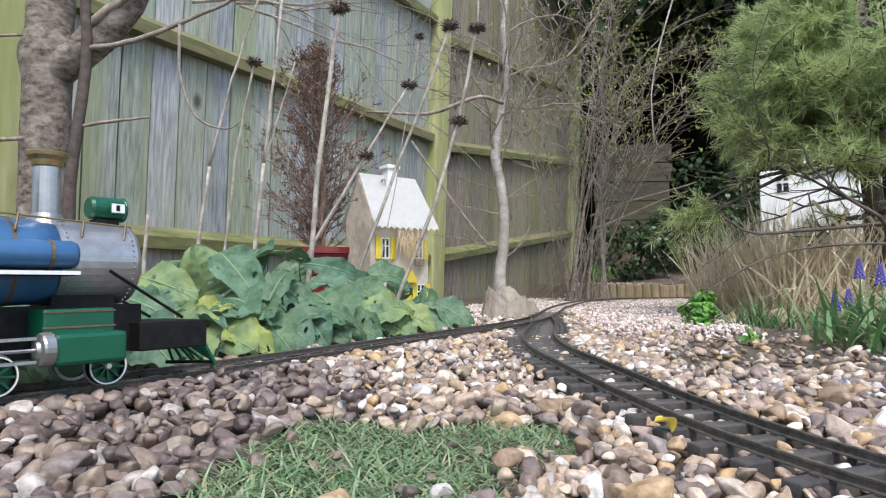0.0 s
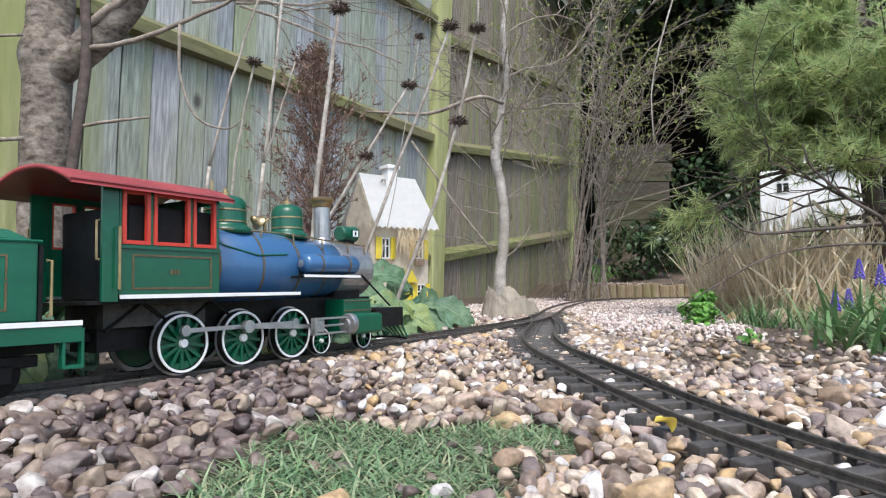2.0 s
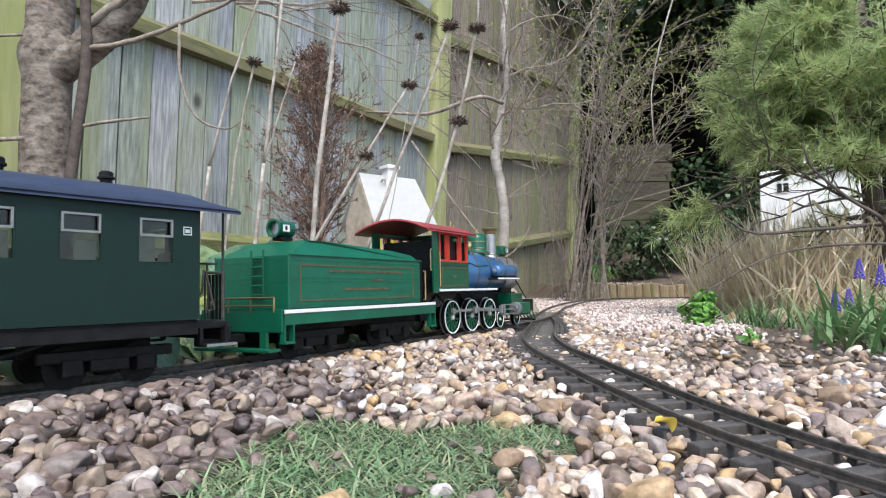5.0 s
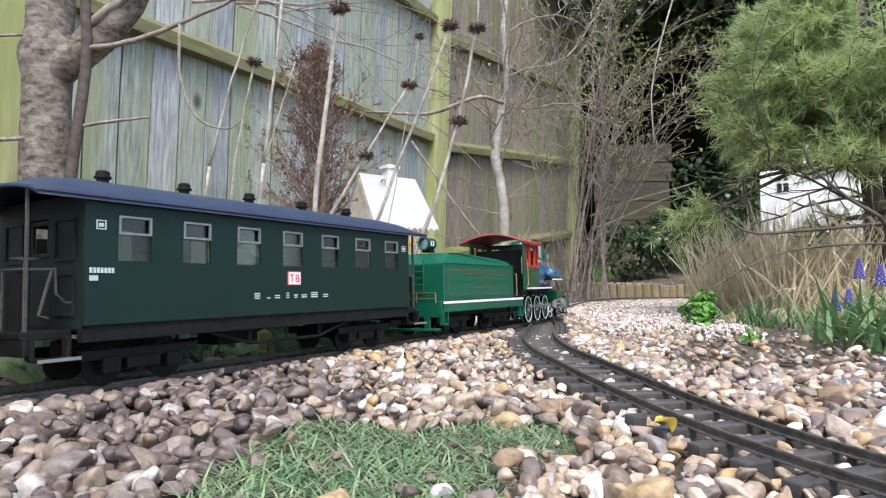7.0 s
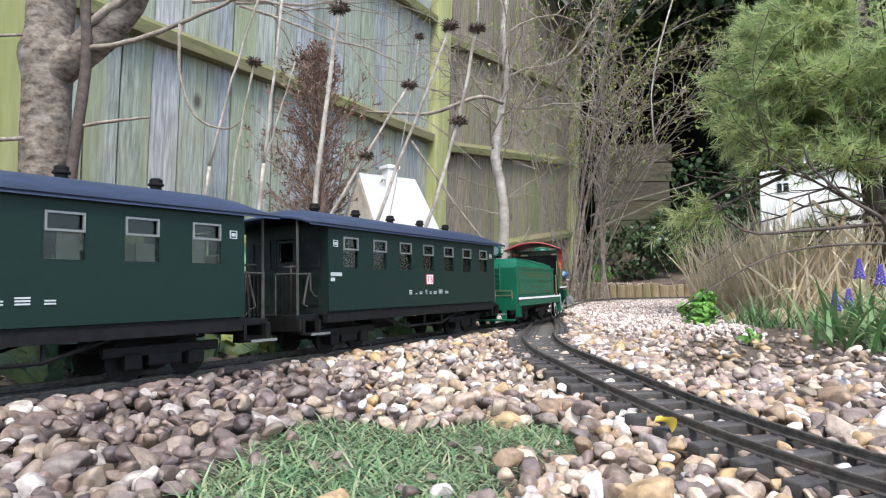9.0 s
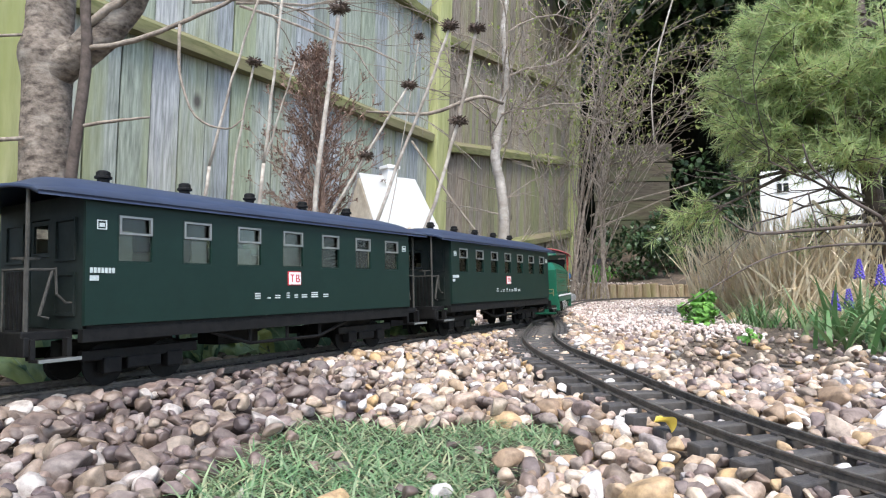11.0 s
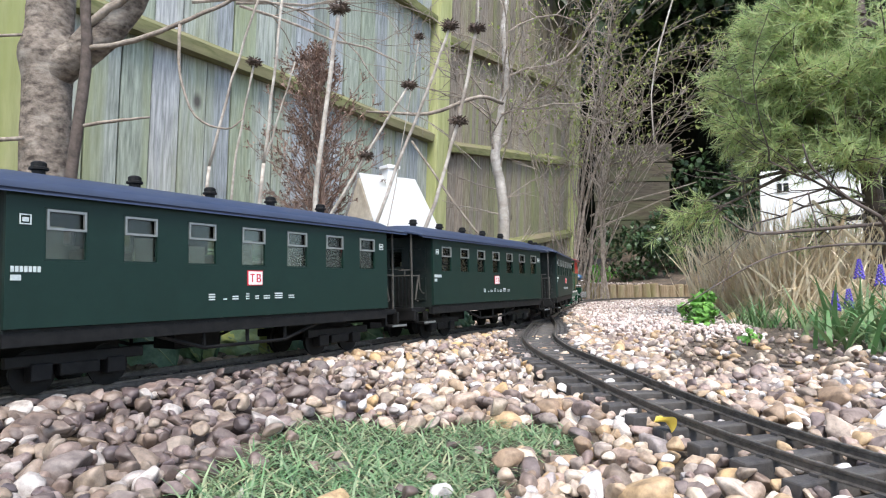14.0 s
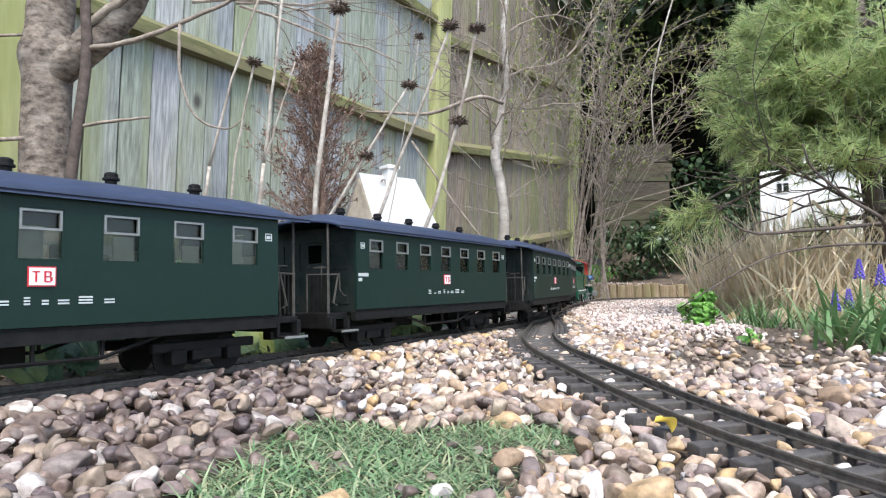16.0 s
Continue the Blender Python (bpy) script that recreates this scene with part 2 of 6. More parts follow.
lay_ties([(x + 0.012, y, z - 0.0015, a) for x, y, z, a in branch_pts[92:146]], points_plate, 0.0185, 0.0, 1.32)


# ---- gravel ----
def pebble_shapes(n, sub, rough):
    out = []
    for k in range(n):
        bm = bmesh.new()
        bmesh.ops.create_icosphere(bm, subdivisions=sub, radius=1.0)
        ax = (rng.uniform(0.8, 1.3), rng.uniform(0.65, 1.0), rng.uniform(0.5, 0.85))
        cuts = [(Vector((rng.gauss(0, 1), rng.gauss(0, 1), rng.gauss(0, 1))).normalized(), rng.uniform(0.46, 0.84)) for i in range(rng.randint(4, 8))]
        for v in bm.verts:
            q = v.co.normalized()
            f = 1 + rough * noise.noise(q * 1.1 + Vector((k * 7.3, 1, 2))) + rough * 0.5 * noise.noise(q * 2.3 + Vector((3, k * 5.1, 0)))
            q = q * f
            for n, d in cuts:
                over = q.dot(n) - d
                if over > 0:
                    q = q - n * (over * 0.92)
            v.co = Vector((q.x * ax[0], q.y * ax[1], q.z * ax[2]))
        out.append((np.array([v.co[:] for v in bm.verts]), np.array([[v.index for v in f.verts] for f in bm.faces])))
        bm.free()
    return out


def turn_matrix(tilt):
    return np.array(Euler((rng.gauss(0, tilt), rng.gauss(0, tilt), rng.uniform(0, 6.28))).to_matrix())


def heap(name, spots, shapes, material, tilt, label, category):
    vs, fs, base = [], [], 0
    for x, y, z, r in spots:
        v, f = shapes[rng.randrange(len(shapes))]
        vs.append(v * r @ turn_matrix(tilt).T + (x, y, z))
        fs.append(f + base)
        base += len(v)
    v, f = np.concatenate(vs), np.concatenate(fs)
    me = bpy.data.meshes.new(name)
    me.vertices.add(len(v))
    me.vertices.foreach_set("co", v.astype(np.float32).ravel())
    me.loops.add(f.size)
    me.loops.foreach_set("vertex_index", f.astype(np.int32).ravel())
    me.polygons.add(len(f))
    me.polygons.foreach_set("loop_start", np.arange(0, f.size, 3, dtype=np.int32))
    me.polygons.foreach_set("use_smooth", np.ones(len(f), dtype=bool))
    me.materials.append(material)
    me.update(calc_edges=True)
    return tagged(new(name, me), label, category, kind="stuff")


def line_gap(x, y):
    """Distance to the main line on its straight part and bend."""
    best = 9.0
    for s, px, py, a in LINE[240:760:4]:
        d = (px - x) ** 2 + (py - y) ** 2
        if d < best:
            best = d
    return math.sqrt(best)


TURF = ((-0.108, 0.24), (-0.112, 0.30), (-0.098, 0.40), (-0.08, 0.44), (-0.02, 0.415), (0.03, 0.45), (0.085, 0.445), (0.09, 0.395), (0.032, 0.372), (0.024, 0.24))


def inside(poly, x, y):
    c, n = False, len(poly)
    for i in range(n):
        (ax, ay), (bx, by_) = poly[i], poly[i - 1]
        if (ay > y) != (by_ > y) and x < (bx - ax) * (y - ay) / (by_ - ay) + ax:
            c = not c
    return c


near_spots, far_spots = [], []
step = 0.0096
y = 0.14
while y < 1.75:
    x = -0.75 * y - 0.16
    while x < 0.78 * y + 0.14:
        px, py = x + rng.uniform(-0.5, 0.5) * step, y + rng.uniform(-0.5, 0.5) * step
        x += step
        right_of = 0.27 + 0.12 * (py - 1)
        if py > 1.0 and px > right_of + 0.06 * noise.noise((py * 5, 0, 0)) and rng.random() < smoothstep(0.95, 1.25, py):
            continue
        if py > 0.66 and px > 0.23 + 0.41 * (py - 0.66) + 0.05 * noise.noise((px * 9, py * 9, 1)) and rng.random() < 0.86:
            continue
        if inside(TURF, px, py) and rng.random() < 0.95:
            continue
        g = line_gap(px, py)
        left = (px + 0.302) * math.cos(HEAD0) - (py - 0.42) * math.sin(HEAD0) < 0
        if left and g > 0.10 + 0.05 * noise.noise((px * 6, py * 6, 3)):
            continue
        b = abs(px - branch_x(py)) if py < 1.5 else 9
        zg = ground_z(px, py)
        r = min(max(rng.lognormvariate(-5.10, 0.30), 0.0036), 0.0135)
        top = zg + rng.uniform(-0.002, 0.006)
        if g < 0.047 or b < 0.047:
            if rng.random() < 0.12:
                continue
            r = rng.uniform(0.0038, 0.0066)
            top = (branch_z(py) if b < g else 0.0) - 0.0108 + rng.uniform(-0.003, 0.002)
            if abs((b if b < g else g) - 0.0225) < 0.006:
                top -= 0.006
            if 1.0 < py < 1.45 and b < 0.05:
                continue
        elif rng.random() < 0.16:
            top += rng.uniform(0.004, 0.009)
        if g >= 0.036 and not left:
            top = max(top, zg + rng.uniform(0.0, 0.004) + 0.0125 * math.exp(-((g - 0.045) / 0.05) ** 2))
        if b >= 0.036 and px > branch_x(py) and py < 1.1:
            top = max(top, zg + rng.uniform(0.0, 0.004) + 0.0115 * math.exp(-((b - 0.045) / 0.05) ** 2))
        (near_spots if py < 0.62 else far_spots).append((px, py, top, r))
    y += step
near_spots.sort(key=lambda q: math.hypot(q[0], q[1]))
SHAPES_NEAR = pebble_shapes(22, 3, 0.20)
SHAPES_MID = pebble_shapes(20, 2, 0.22)
gravel = thing("gravel_bed", Matrix(), "rounded tan, grey and white pebbles spread over the ground", "gravel", "", "structure")
stone_meshes = [mesh_of("pebble", v.tolist(), f.tolist(), M_PEBBLE1, True) for v, f in SHAPES_NEAR]
shaded_brown_meshes = [mesh_of("pebble", v.tolist(), f.tolist(), M_PEBBLE1_BROWN_SHADED, True) for v, f in SHAPES_NEAR]


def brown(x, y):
    """Left of the turf stones are browner, purplish, and darkened in place of shade."""
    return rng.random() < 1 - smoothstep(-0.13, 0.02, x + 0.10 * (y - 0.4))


for x, y, z, r in near_spots[:300]:
    ob = new("pebble", (shaded_brown_meshes if brown(x, y) else stone_meshes)[rng.randrange(22)])
    ob.parent = gravel
    ob.matrix_basis = Matrix.LocRotScale((x, y, z), Euler((rng.gauss(0, 0.4), rng.gauss(0, 0.4), rng.uniform(0, 6.28))), (r, r, r))
mixed, shaded_browns = [], []
for q in near_spots[300:]:
    (shaded_browns if brown(q[0], q[1]) else mixed).append(q)
heap("brown_gravel", shaded_browns, SHAPES_NEAR, M_PEBBLE_BROWN_SHADED, 0.4, "rounded brown and purplish grey pebbles, coloured darker for the shade there", "gravel")
heap("near_gravel", mixed[:1600], SHAPES_NEAR, M_PEBBLE, 0.4, "rounded tan, grey and white pebbles beside the track", "gravel")
heap("far_gravel", mixed[1600:] + far_spots, SHAPES_MID, M_PEBBLE, 0.4, "rounded tan and grey pebbles between two tracks", "gravel")
chips = []
y = 1.0
while y < 3.5:
    st = 0.0098 + 0.005 * smoothstep(1.3, 3, y)
    x = 0.16 + 0.10 * (y - 1)
    while x < 0.52 + 0.33 * (y - 1):
        px, py = x + rng.uniform(-0.6, 0.6) * st, y + rng.uniform(-0.6, 0.6) * st
        x += st
        if py < 1.5 and (abs(px - branch_x(py)) < 0.06 or rng.random() > smoothstep(0.95, 1.3, py)):
            continue
        g = line_gap(px, py)
        if (py < 1.8 and g < 0.05) or abs(g - 0.0225) < 0.007:
            continue
        chips.append((px, py, ground_z(px, py) + rng.uniform(-0.002, 0.008), rng.uniform(0.0034, 0.0072)))
    y += st
y = 1.3
while y < 3.2:
    x = on_line((y - 0.42) / 0.9)[0] - 0.30 - 0.1 * (y - 1.3)
    while x < 0.21 + 0.19 * (y - 1.3) + 0.1:
        px, py = x + rng.uniform(-0.6, 0.6) * 0.016, y + rng.uniform(-0.6, 0.6) * 0.016
        x += 0.016
        if line_gap(px, py) > (0.05 if py < 1.75 else 0.032):
            chips.append((px, py, ground_z(px, py) + rng.uniform(-0.003, 0.006), rng.uniform(0.005, 0.0105)))
    y += 0.016
heap("gravel_path", chips, pebble_shapes(10, 1, 0.55), M_CHIP, 0.9, "pale pinkish stone chippings on a garden path", "gravel")


# ---- the train ----
M_BLUE = mat("blue_boiler_paint", (0.0360, 0.1160, 0.2560), (0.0480, 0.1400, 0.2960), 60, 0.34, 0.15, 0.03, big=20, coat=0.3)
M_SILVER = mat("silver_paint", (0.3400, 0.3400, 0.3485), (0.4675, 0.4675, 0.4675), 90, 0.36, 0.75, 0.08, c3=(0.2890, 0.2805, 0.2805), big=25)
M_STEEL = mat("rod_steel", (0.34, 0.34, 0.35), (0.52, 0.52, 0.52), 150, 0.38, 0.85, 0.1)
M_GREEN = mat("green_engine_paint", (0.0010, 0.072, 0.035), (0.0020, 0.094, 0.046), 70, 0.34, 0, 0.05, big=20, coat=0.15)
M_TEAL = mat("green_tender_paint", (0.0015, 0.092, 0.048), (0.003, 0.118, 0.062), 80, 0.42, 0, 0.06, c3=(0.003, 0.080, 0.042), big=14)
M_GOLD = mat("worn_gold_lining", (0.0960, 0.0660, 0.0300), (0.1560, 0.1140, 0.0600), 160, 0.5, 0.2, 0.1)
M_BRASS = mat("brass", (0.34, 0.24, 0.12), (0.48, 0.37, 0.20), 120, 0.34, 0.9, 0.1)
M_RED = mat("red_roof_paint", (0.2952, 0.0369, 0.0410), (0.3772, 0.0615, 0.0615), 70, 0.5, 0, 0.1, c3=(0.2460, 0.0328, 0.0369), big=14)
M_REDF = mat("red_window_paint", (0.50, 0.04, 0.025), (0.58, 0.06, 0.035), 90, 0.5, 0, 0.05)
M_BLACK = mat("black_running_gear", (0.005, 0.005, 0.0055), (0.014, 0.0135, 0.013), 110, 0.6, 0, 0.3, spec=0.2)
M_SOOT = mat("dusty_grey_frame", (0.0330, 0.0312, 0.0270), (0.0720, 0.0690, 0.0600), 130, 0.8, 0, 0.3)
M_WHITE = mat("white_paint", (0.74, 0.74, 0.73), (0.84, 0.84, 0.83), 90, 0.5, 0, 0.05)
M_CGREEN = mat("dark_green_coach_paint", (0.0030, 0.0165, 0.0118), (0.0050, 0.0225, 0.0165), 60, 0.5, 0, 0.05, c3=(0.0040, 0.0195, 0.0140), big=9, spec=0.3)
M_DARKEND = mat("blackish_green_paint", (0.003, 0.008, 0.007), (0.009, 0.016, 0.013), 70, 0.6, 0, 0.2, c3=(0.016, 0.02, 0.018), big=40, spec=0.3)
M_ROOF = mat("blue_grey_roof_paint", (0.0170, 0.0280, 0.0620), (0.0290, 0.0430, 0.0880), 60, 0.5, 0, 0.1, c3=(0.0300, 0.0420, 0.0780), big=10)
M_WFRAME = mat("window_alloy", (0.2160, 0.2232, 0.2160), (0.3024, 0.3096, 0.3024), 120, 0.45, 0.5, 0.05)
M_SEAT = mat("beige_interior", (0.30, 0.28, 0.22), (0.42, 0.40, 0.33), 60, 0.8, 0, 0.1)
M_LOGO = mat("red_sign_paint", (0.50, 0.02, 0.03), (0.58, 0.03, 0.05), 90, 0.5, 0, 0.0)
M_MARK = mat("pale_lettering", (0.40, 0.46, 0.46), (0.60, 0.64, 0.64), 300, 0.6, 0, 0.0)
M_COAL = mat("coal", (0.008, 0.008, 0.009), (0.04, 0.04, 0.045), 120, 0.5, 0, 1.0)
M_GLASS = bpy.data.materials.new("window_glass")
M_GLASS.use_nodes = True
_n, _l = M_GLASS.node_tree.nodes, M_GLASS.node_tree.links
_t, _g, _x, _f = _n.new("ShaderNodeBsdfTransparent"), _n.new("ShaderNodeBsdfGlossy"), _n.new("ShaderNodeMixShader"), _n.new("ShaderNodeFresnel")
_t.inputs[0].default_value = (0.74, 0.77, 0.75, 1)
_g.inputs["Roughness"].default_value = 0.12
_f.inputs[0].default_value = 1.45
_l.new(_f.outputs[0], _x.inputs[0])
_l.new(_t.outputs[0], _x.inputs[1])
_l.new(_g.outputs[0], _x.inputs[2])
_l.new(_x.outputs[0], _n["Material Output"].inputs[0])


def frame_bm(w, h, t, d, y):
    """A rectangular frame in the x-z plane round the middle, t wide, d thick."""
    bm = box(-w / 2, w / 2, y - d / 2, y + d / 2, h / 2 - t, h / 2)
    add_box(bm, -w / 2, w / 2, y - d / 2, y + d / 2, -h / 2, -h / 2 + t)
    add_box(bm, -w / 2, -w / 2 + t, y - d / 2, y + d / 2, -h / 2 + t, h / 2 - t)
    add_box(bm, w / 2 - t, w / 2, y - d / 2, y + d / 2, -h / 2 + t, h / 2 - t)
    return bm


def moved(ob, m):
    ob.matrix_basis = m
    return ob


BL, BW = 0.1965, 0.058


def carriage_truck(c, x):
    """A four-wheeled truck: side frames, bolster, wheels, axle boxes."""
    bm = box(-0.046, 0.046, -0.008, 0.008, 0.020, 0.032, 0.001)
    for y in (-0.034, 0.034):
        add_box(bm, -0.048, 0.048, y - 0.003, y + 0.003, 0.018, 0.026, 0.001)
        add_box(bm, -0.014, 0.014, y - 0.004, y + 0.004, 0.010, 0.019, 0.001)
        for k in (-0.026, 0.026):
            add_box(bm, k - 0.007, k + 0.007, y - 0.005, y + 0.005, 0.008, 0.020, 0.0012)
    truck = moved(part("truck", bm, M_BLACK, c), pose(x, 0, 0))
    for k in (-0.026, 0.026):
        for y in (-0.024, 0.024):
            wb = lathe([(0, -0.003), (0.012, -0.003), (0.0155, -0.0025), (0.0155, -0.001), (0.0138, 0.0), (0.0135, 0.003), (0, 0.003)], 18, ALONG_Y)
            moved(part("wheel", wb, M_BLACK, truck, smooth=False), pose(k, y, 0.0136, 0, 0, 180 if y > 0 else 0))


def window_x(i):
    return -BL + 0.0225 + i * 0.0534


def pierced(xs_, zs_, y0, y1):
    """A wall as one shell; every second bay of its middle row is open."""
    bm = bmesh.new()
    grid = {(i, k, s): bm.verts.new((x, y, z)) for i, x in enumerate(xs_) for k, z in enumerate(zs_) for s, y in enumerate((y0, y1))}
    nx_, nz_ = len(xs_) - 1, len(zs_) - 1

    def solid(i, k):
        return 0 <= i < nx_ and 0 <= k < nz_ and not (k == 1 and i % 2 == 1)

    for i in range(nx_):
        for k in range(nz_):
            if not solid(i, k):
                continue
            a, b, c_, d = (i, k), (i + 1, k), (i + 1, k + 1), (i, k + 1)
            bm.faces.new([grid[(*q, 0)] for q in (a, b, c_, d)])
            bm.faces.new([grid[(*q, 1)] for q in (d, c_, b, a)])
            for p, q, near in ((a, b, (i, k - 1)), (b, c_, (i + 1, k)), (c_, d, (i, k + 1)), (d, a, (i - 1, k))):
                if not solid(*near):
                    bm.faces.new((grid[(*q, 0)], grid[(*p, 0)], grid[(*p, 1)], grid[(*q, 1)]))
    return bm


def build_coach():
    c = thing("railway_carriage", Matrix(), "dark green model passenger carriage with blue-grey roof on the rails", "train carriage", "carriages of the train")
    for side in (-1, 1):
        y0, y1 = sorted((side * BW, side * (BW - 0.003)))
        xs_ = [-BL] + [v for i in range(7) for v in (window_x(i), window_x(i) + 0.0285)] + [BL]
        bm = pierced(xs_, (0.0445, 0.0876, 0.1222, 0.1345), y0, y1)
        part("side_wall", bm, M_CGREEN, c)
        for i in range(7):
            xm = window_x(i) + 0.01425
            w = moved(part("window", frame_bm(0.0283, 0.0343, 0.0011, 0.0024, side * (BW - 0.0012)), M_CGREEN, c), pose(xm, 0, 0.1049))
            part("sash", frame_bm(0.0258, 0.0135, 0.0016, 0.002, side * (BW - 0.0002)), M_WFRAME, w, "pale alloy sash").matrix_basis = pose(0, 0, 0.0095)
            cx = (-0.006, 0.007, 0.0, -0.003, 0.005, 0.006, -0.005)[i]
            part("blind", box(cx - 0.0075, cx + 0.0075, side * (BW - 0.0075) - 0.0006, side * (BW - 0.0075) + 0.0006, -0.0165, 0.006 - 0.004 * (i % 3)), M_SEAT, w, "pale blind")
            part("pane", box(-0.013, 0.013, side * (BW - 0.0028) - 0.0003, side * (BW - 0.0028) + 0.0003, -0.016, 0.016), M_GLASS, w)
        # signs and lettering
        yy = side * (BW + 0.0004)
        sx = 1 if side < 0 else -1
        plate = moved(part("sign_plate", box(-0.0085, 0.0085, yy - 0.0004, yy + 0.0004, -0.0065, 0.0065), M_LOGO, c, "red and white sign"), pose(sx * 0.0015, 0, 0.0773))
        part("sign_field", box(-0.0077, 0.0077, yy - 0.0008, yy + 0.0008, -0.0057, 0.0057), M_WHITE, plate)
        bm = box(-0.0043, -0.0032, yy - 0.0011, yy + 0.0011, -0.0036, 0.0036)
        add_box(bm, -0.0060, -0.0014, yy - 0.0011, yy + 0.0011, 0.0026, 0.0036)
        add_box(bm, 0.0010, 0.0021, yy - 0.0011, yy + 0.0011, -0.0036, 0.0036)
        for zz in (-0.0038, -0.0006, 0.0026):
            add_box(bm, 0.0022, 0.0050, yy - 0.0011, yy + 0.0011, zz, zz + 0.0009)
        add_box(bm, 0.0046, 0.0060, yy - 0.0011, yy + 0.0011, -0.0032, -0.0004)
        add_box(bm, 0.0042, 0.0054, yy - 0.0011, yy + 0.0011, 0.0004, 0.0032)
        part("sign_shape", bm, M_LOGO, plate)
        x = -0.044
        for w, n in ((0.006, 3), (0.0035, 1), (0.006, 2), (0.0035, 3), (0.004, 2), (0.007, 2), (0.009, 3), (0.007, 2)):
            bm = bmesh.new()
            for k in range(n):
                add_box(bm, sx * x - w / 2, sx * x + w / 2, yy - 0.0003, yy + 0.0003, 0.0590 + k * 0.002, 0.0601 + k * 0.002)
            part("lettering", bm, M_MARK, c, "pale lettering bars")
            x += w + 0.0072
        bm = bmesh.new()
        for k in range(7):
            add_box(bm, sx * (-BL + 0.004 + k * 0.0026) - 0.0009, sx * (-BL + 0.004 + k * 0.0026) + 0.0009, yy - 0.0003, yy + 0.0003, 0.0800, 0.0837)
        add_box(bm, sx * (-BL + 0.006) - 0.003, sx * (-BL + 0.006) + 0.003, yy - 0.0003, yy + 0.0003, 0.0747, 0.0783)
        part("lettering", bm, M_MARK, c, "pale number bars")
        for q in (-1, 1):
            mk = moved(part("mark", frame_bm(0.007, 0.0066, 0.0007, 0.0006, yy), M_MARK, c), pose(q * (BL - 0.011), 0, 0.1135))
            part("mark_shape", box(-0.0018, 0.0018, yy - 0.0003, yy + 0.0003, -0.0015, 0.0012), M_MARK, mk)
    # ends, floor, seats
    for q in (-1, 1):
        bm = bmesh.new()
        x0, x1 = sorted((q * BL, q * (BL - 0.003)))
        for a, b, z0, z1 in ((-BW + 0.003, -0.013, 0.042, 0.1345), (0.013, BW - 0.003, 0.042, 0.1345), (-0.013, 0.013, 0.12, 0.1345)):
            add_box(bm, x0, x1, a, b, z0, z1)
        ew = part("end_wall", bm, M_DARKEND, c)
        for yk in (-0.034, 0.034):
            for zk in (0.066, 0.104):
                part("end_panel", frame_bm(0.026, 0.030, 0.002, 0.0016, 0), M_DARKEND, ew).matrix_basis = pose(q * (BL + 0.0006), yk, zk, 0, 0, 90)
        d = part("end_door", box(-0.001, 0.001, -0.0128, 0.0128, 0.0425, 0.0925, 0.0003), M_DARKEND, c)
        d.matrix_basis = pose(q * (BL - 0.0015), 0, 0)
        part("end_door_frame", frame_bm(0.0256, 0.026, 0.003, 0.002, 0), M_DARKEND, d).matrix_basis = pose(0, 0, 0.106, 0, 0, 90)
        # platform with railings, posts and steps
        e = q * (BL + 0.034)
        x0, x1 = sorted((q * (BL + 0.001), e))
        p = part("platform", box(x0, x1, -0.046, 0.046, 0.036, 0.042, 0.0008), M_BLACK, c)
        part("buffer_beam", box(min(e, e - q * 0.004), max(e, e - q * 0.004), -0.050, 0.050, 0.026, 0.0385, 0.0008), M_BLACK, p)
        for y in (-0.044, 0.044):
            part("post", tube([(e - q * 0.004, y, 0.042), (e - q * 0.004, y, 0.136)], 0.0013), M_SOOT, p)
            bm = tube([(e - q * 0.004, y, 0.082), (q * (BL + 0.012), y, 0.0825)], 0.0009)
            add_tube(bm, [(q * (BL + 0.014), y, 0.082), (e - q * 0.012, y, 0.052), (e - q * 0.018, y, 0.050)], 0.0011)
            add_tube(bm, [(q * (BL + 0.012), y, 0.084), (q * (BL + 0.011), y, 0.066), (q * (BL + 0.005), y, 0.060), (q * BL, y, 0.060)], 0.0009)
            part("side_railing", bm, M_SOOT, p)
            st = part("step", box(x0 + 0.004, x1 - 0.004, y * 1.25 - 0.007, y * 1.25 + 0.007, 0.0225, 0.0245), M_BLACK, p)
            bm = box(x0 + 0.003, x1 - 0.003, y * 1.25 + math.copysign(0.007, y) - 0.0006, y * 1.25 + math.copysign(0.007, y) + 0.0006, 0.0225, 0.0247)
            part("step_edge", bm, M_WFRAME, st, "pale worn step edge")
            for k in (x0 + 0.005, x1 - 0.005):
                part("step_bracket", box(k - 0.0015, k + 0.0015, y * 1.1 - 0.003, y * 1.1 + 0.003, 0.0235, 0.037), M_BLACK, p)
        for y in (-0.044, -0.016, 0.016, 0.044):
            part("railing_post", tube([(e - q * 0.003, y, 0.042), (e - q * 0.003, y, 0.083)], 0.0009, 5), M_SOOT, p)
        for y0, y1 in ((-0.044, -0.016), (0.016, 0.044)):
            part("top_rail", tube([(e - q * 0.003, y0, 0.0825), (e - q * 0.003, y1, 0.0825)], 0.0009, 5), M_SOOT, p)
            for k in range(4):
                yk = y0 + (k + 0.8) * (y1 - y0) / 5
                part("railing_slat", box(e - q * 0.003 - 0.0005, e - q * 0.003 + 0.0005, yk - 0.0016, yk + 0.0016, 0.043, 0.081), M_BLACK, p)
        part("brake_wheel", lathe([(0.007, -0.0006), (0.0085, -0.0006), (0.0085, 0.0006), (0.007, 0.0006), (0.007, -0.0006)], 14, pose(e - q * 0.010, -0.030, 0.090)), M_SOOT, p)
        part("brake_staff", tube([(e - q * 0.008, -0.030, 0.042), (e - q * 0.010, -0.030, 0.090)], 0.0009, 5), M_SOOT, p)
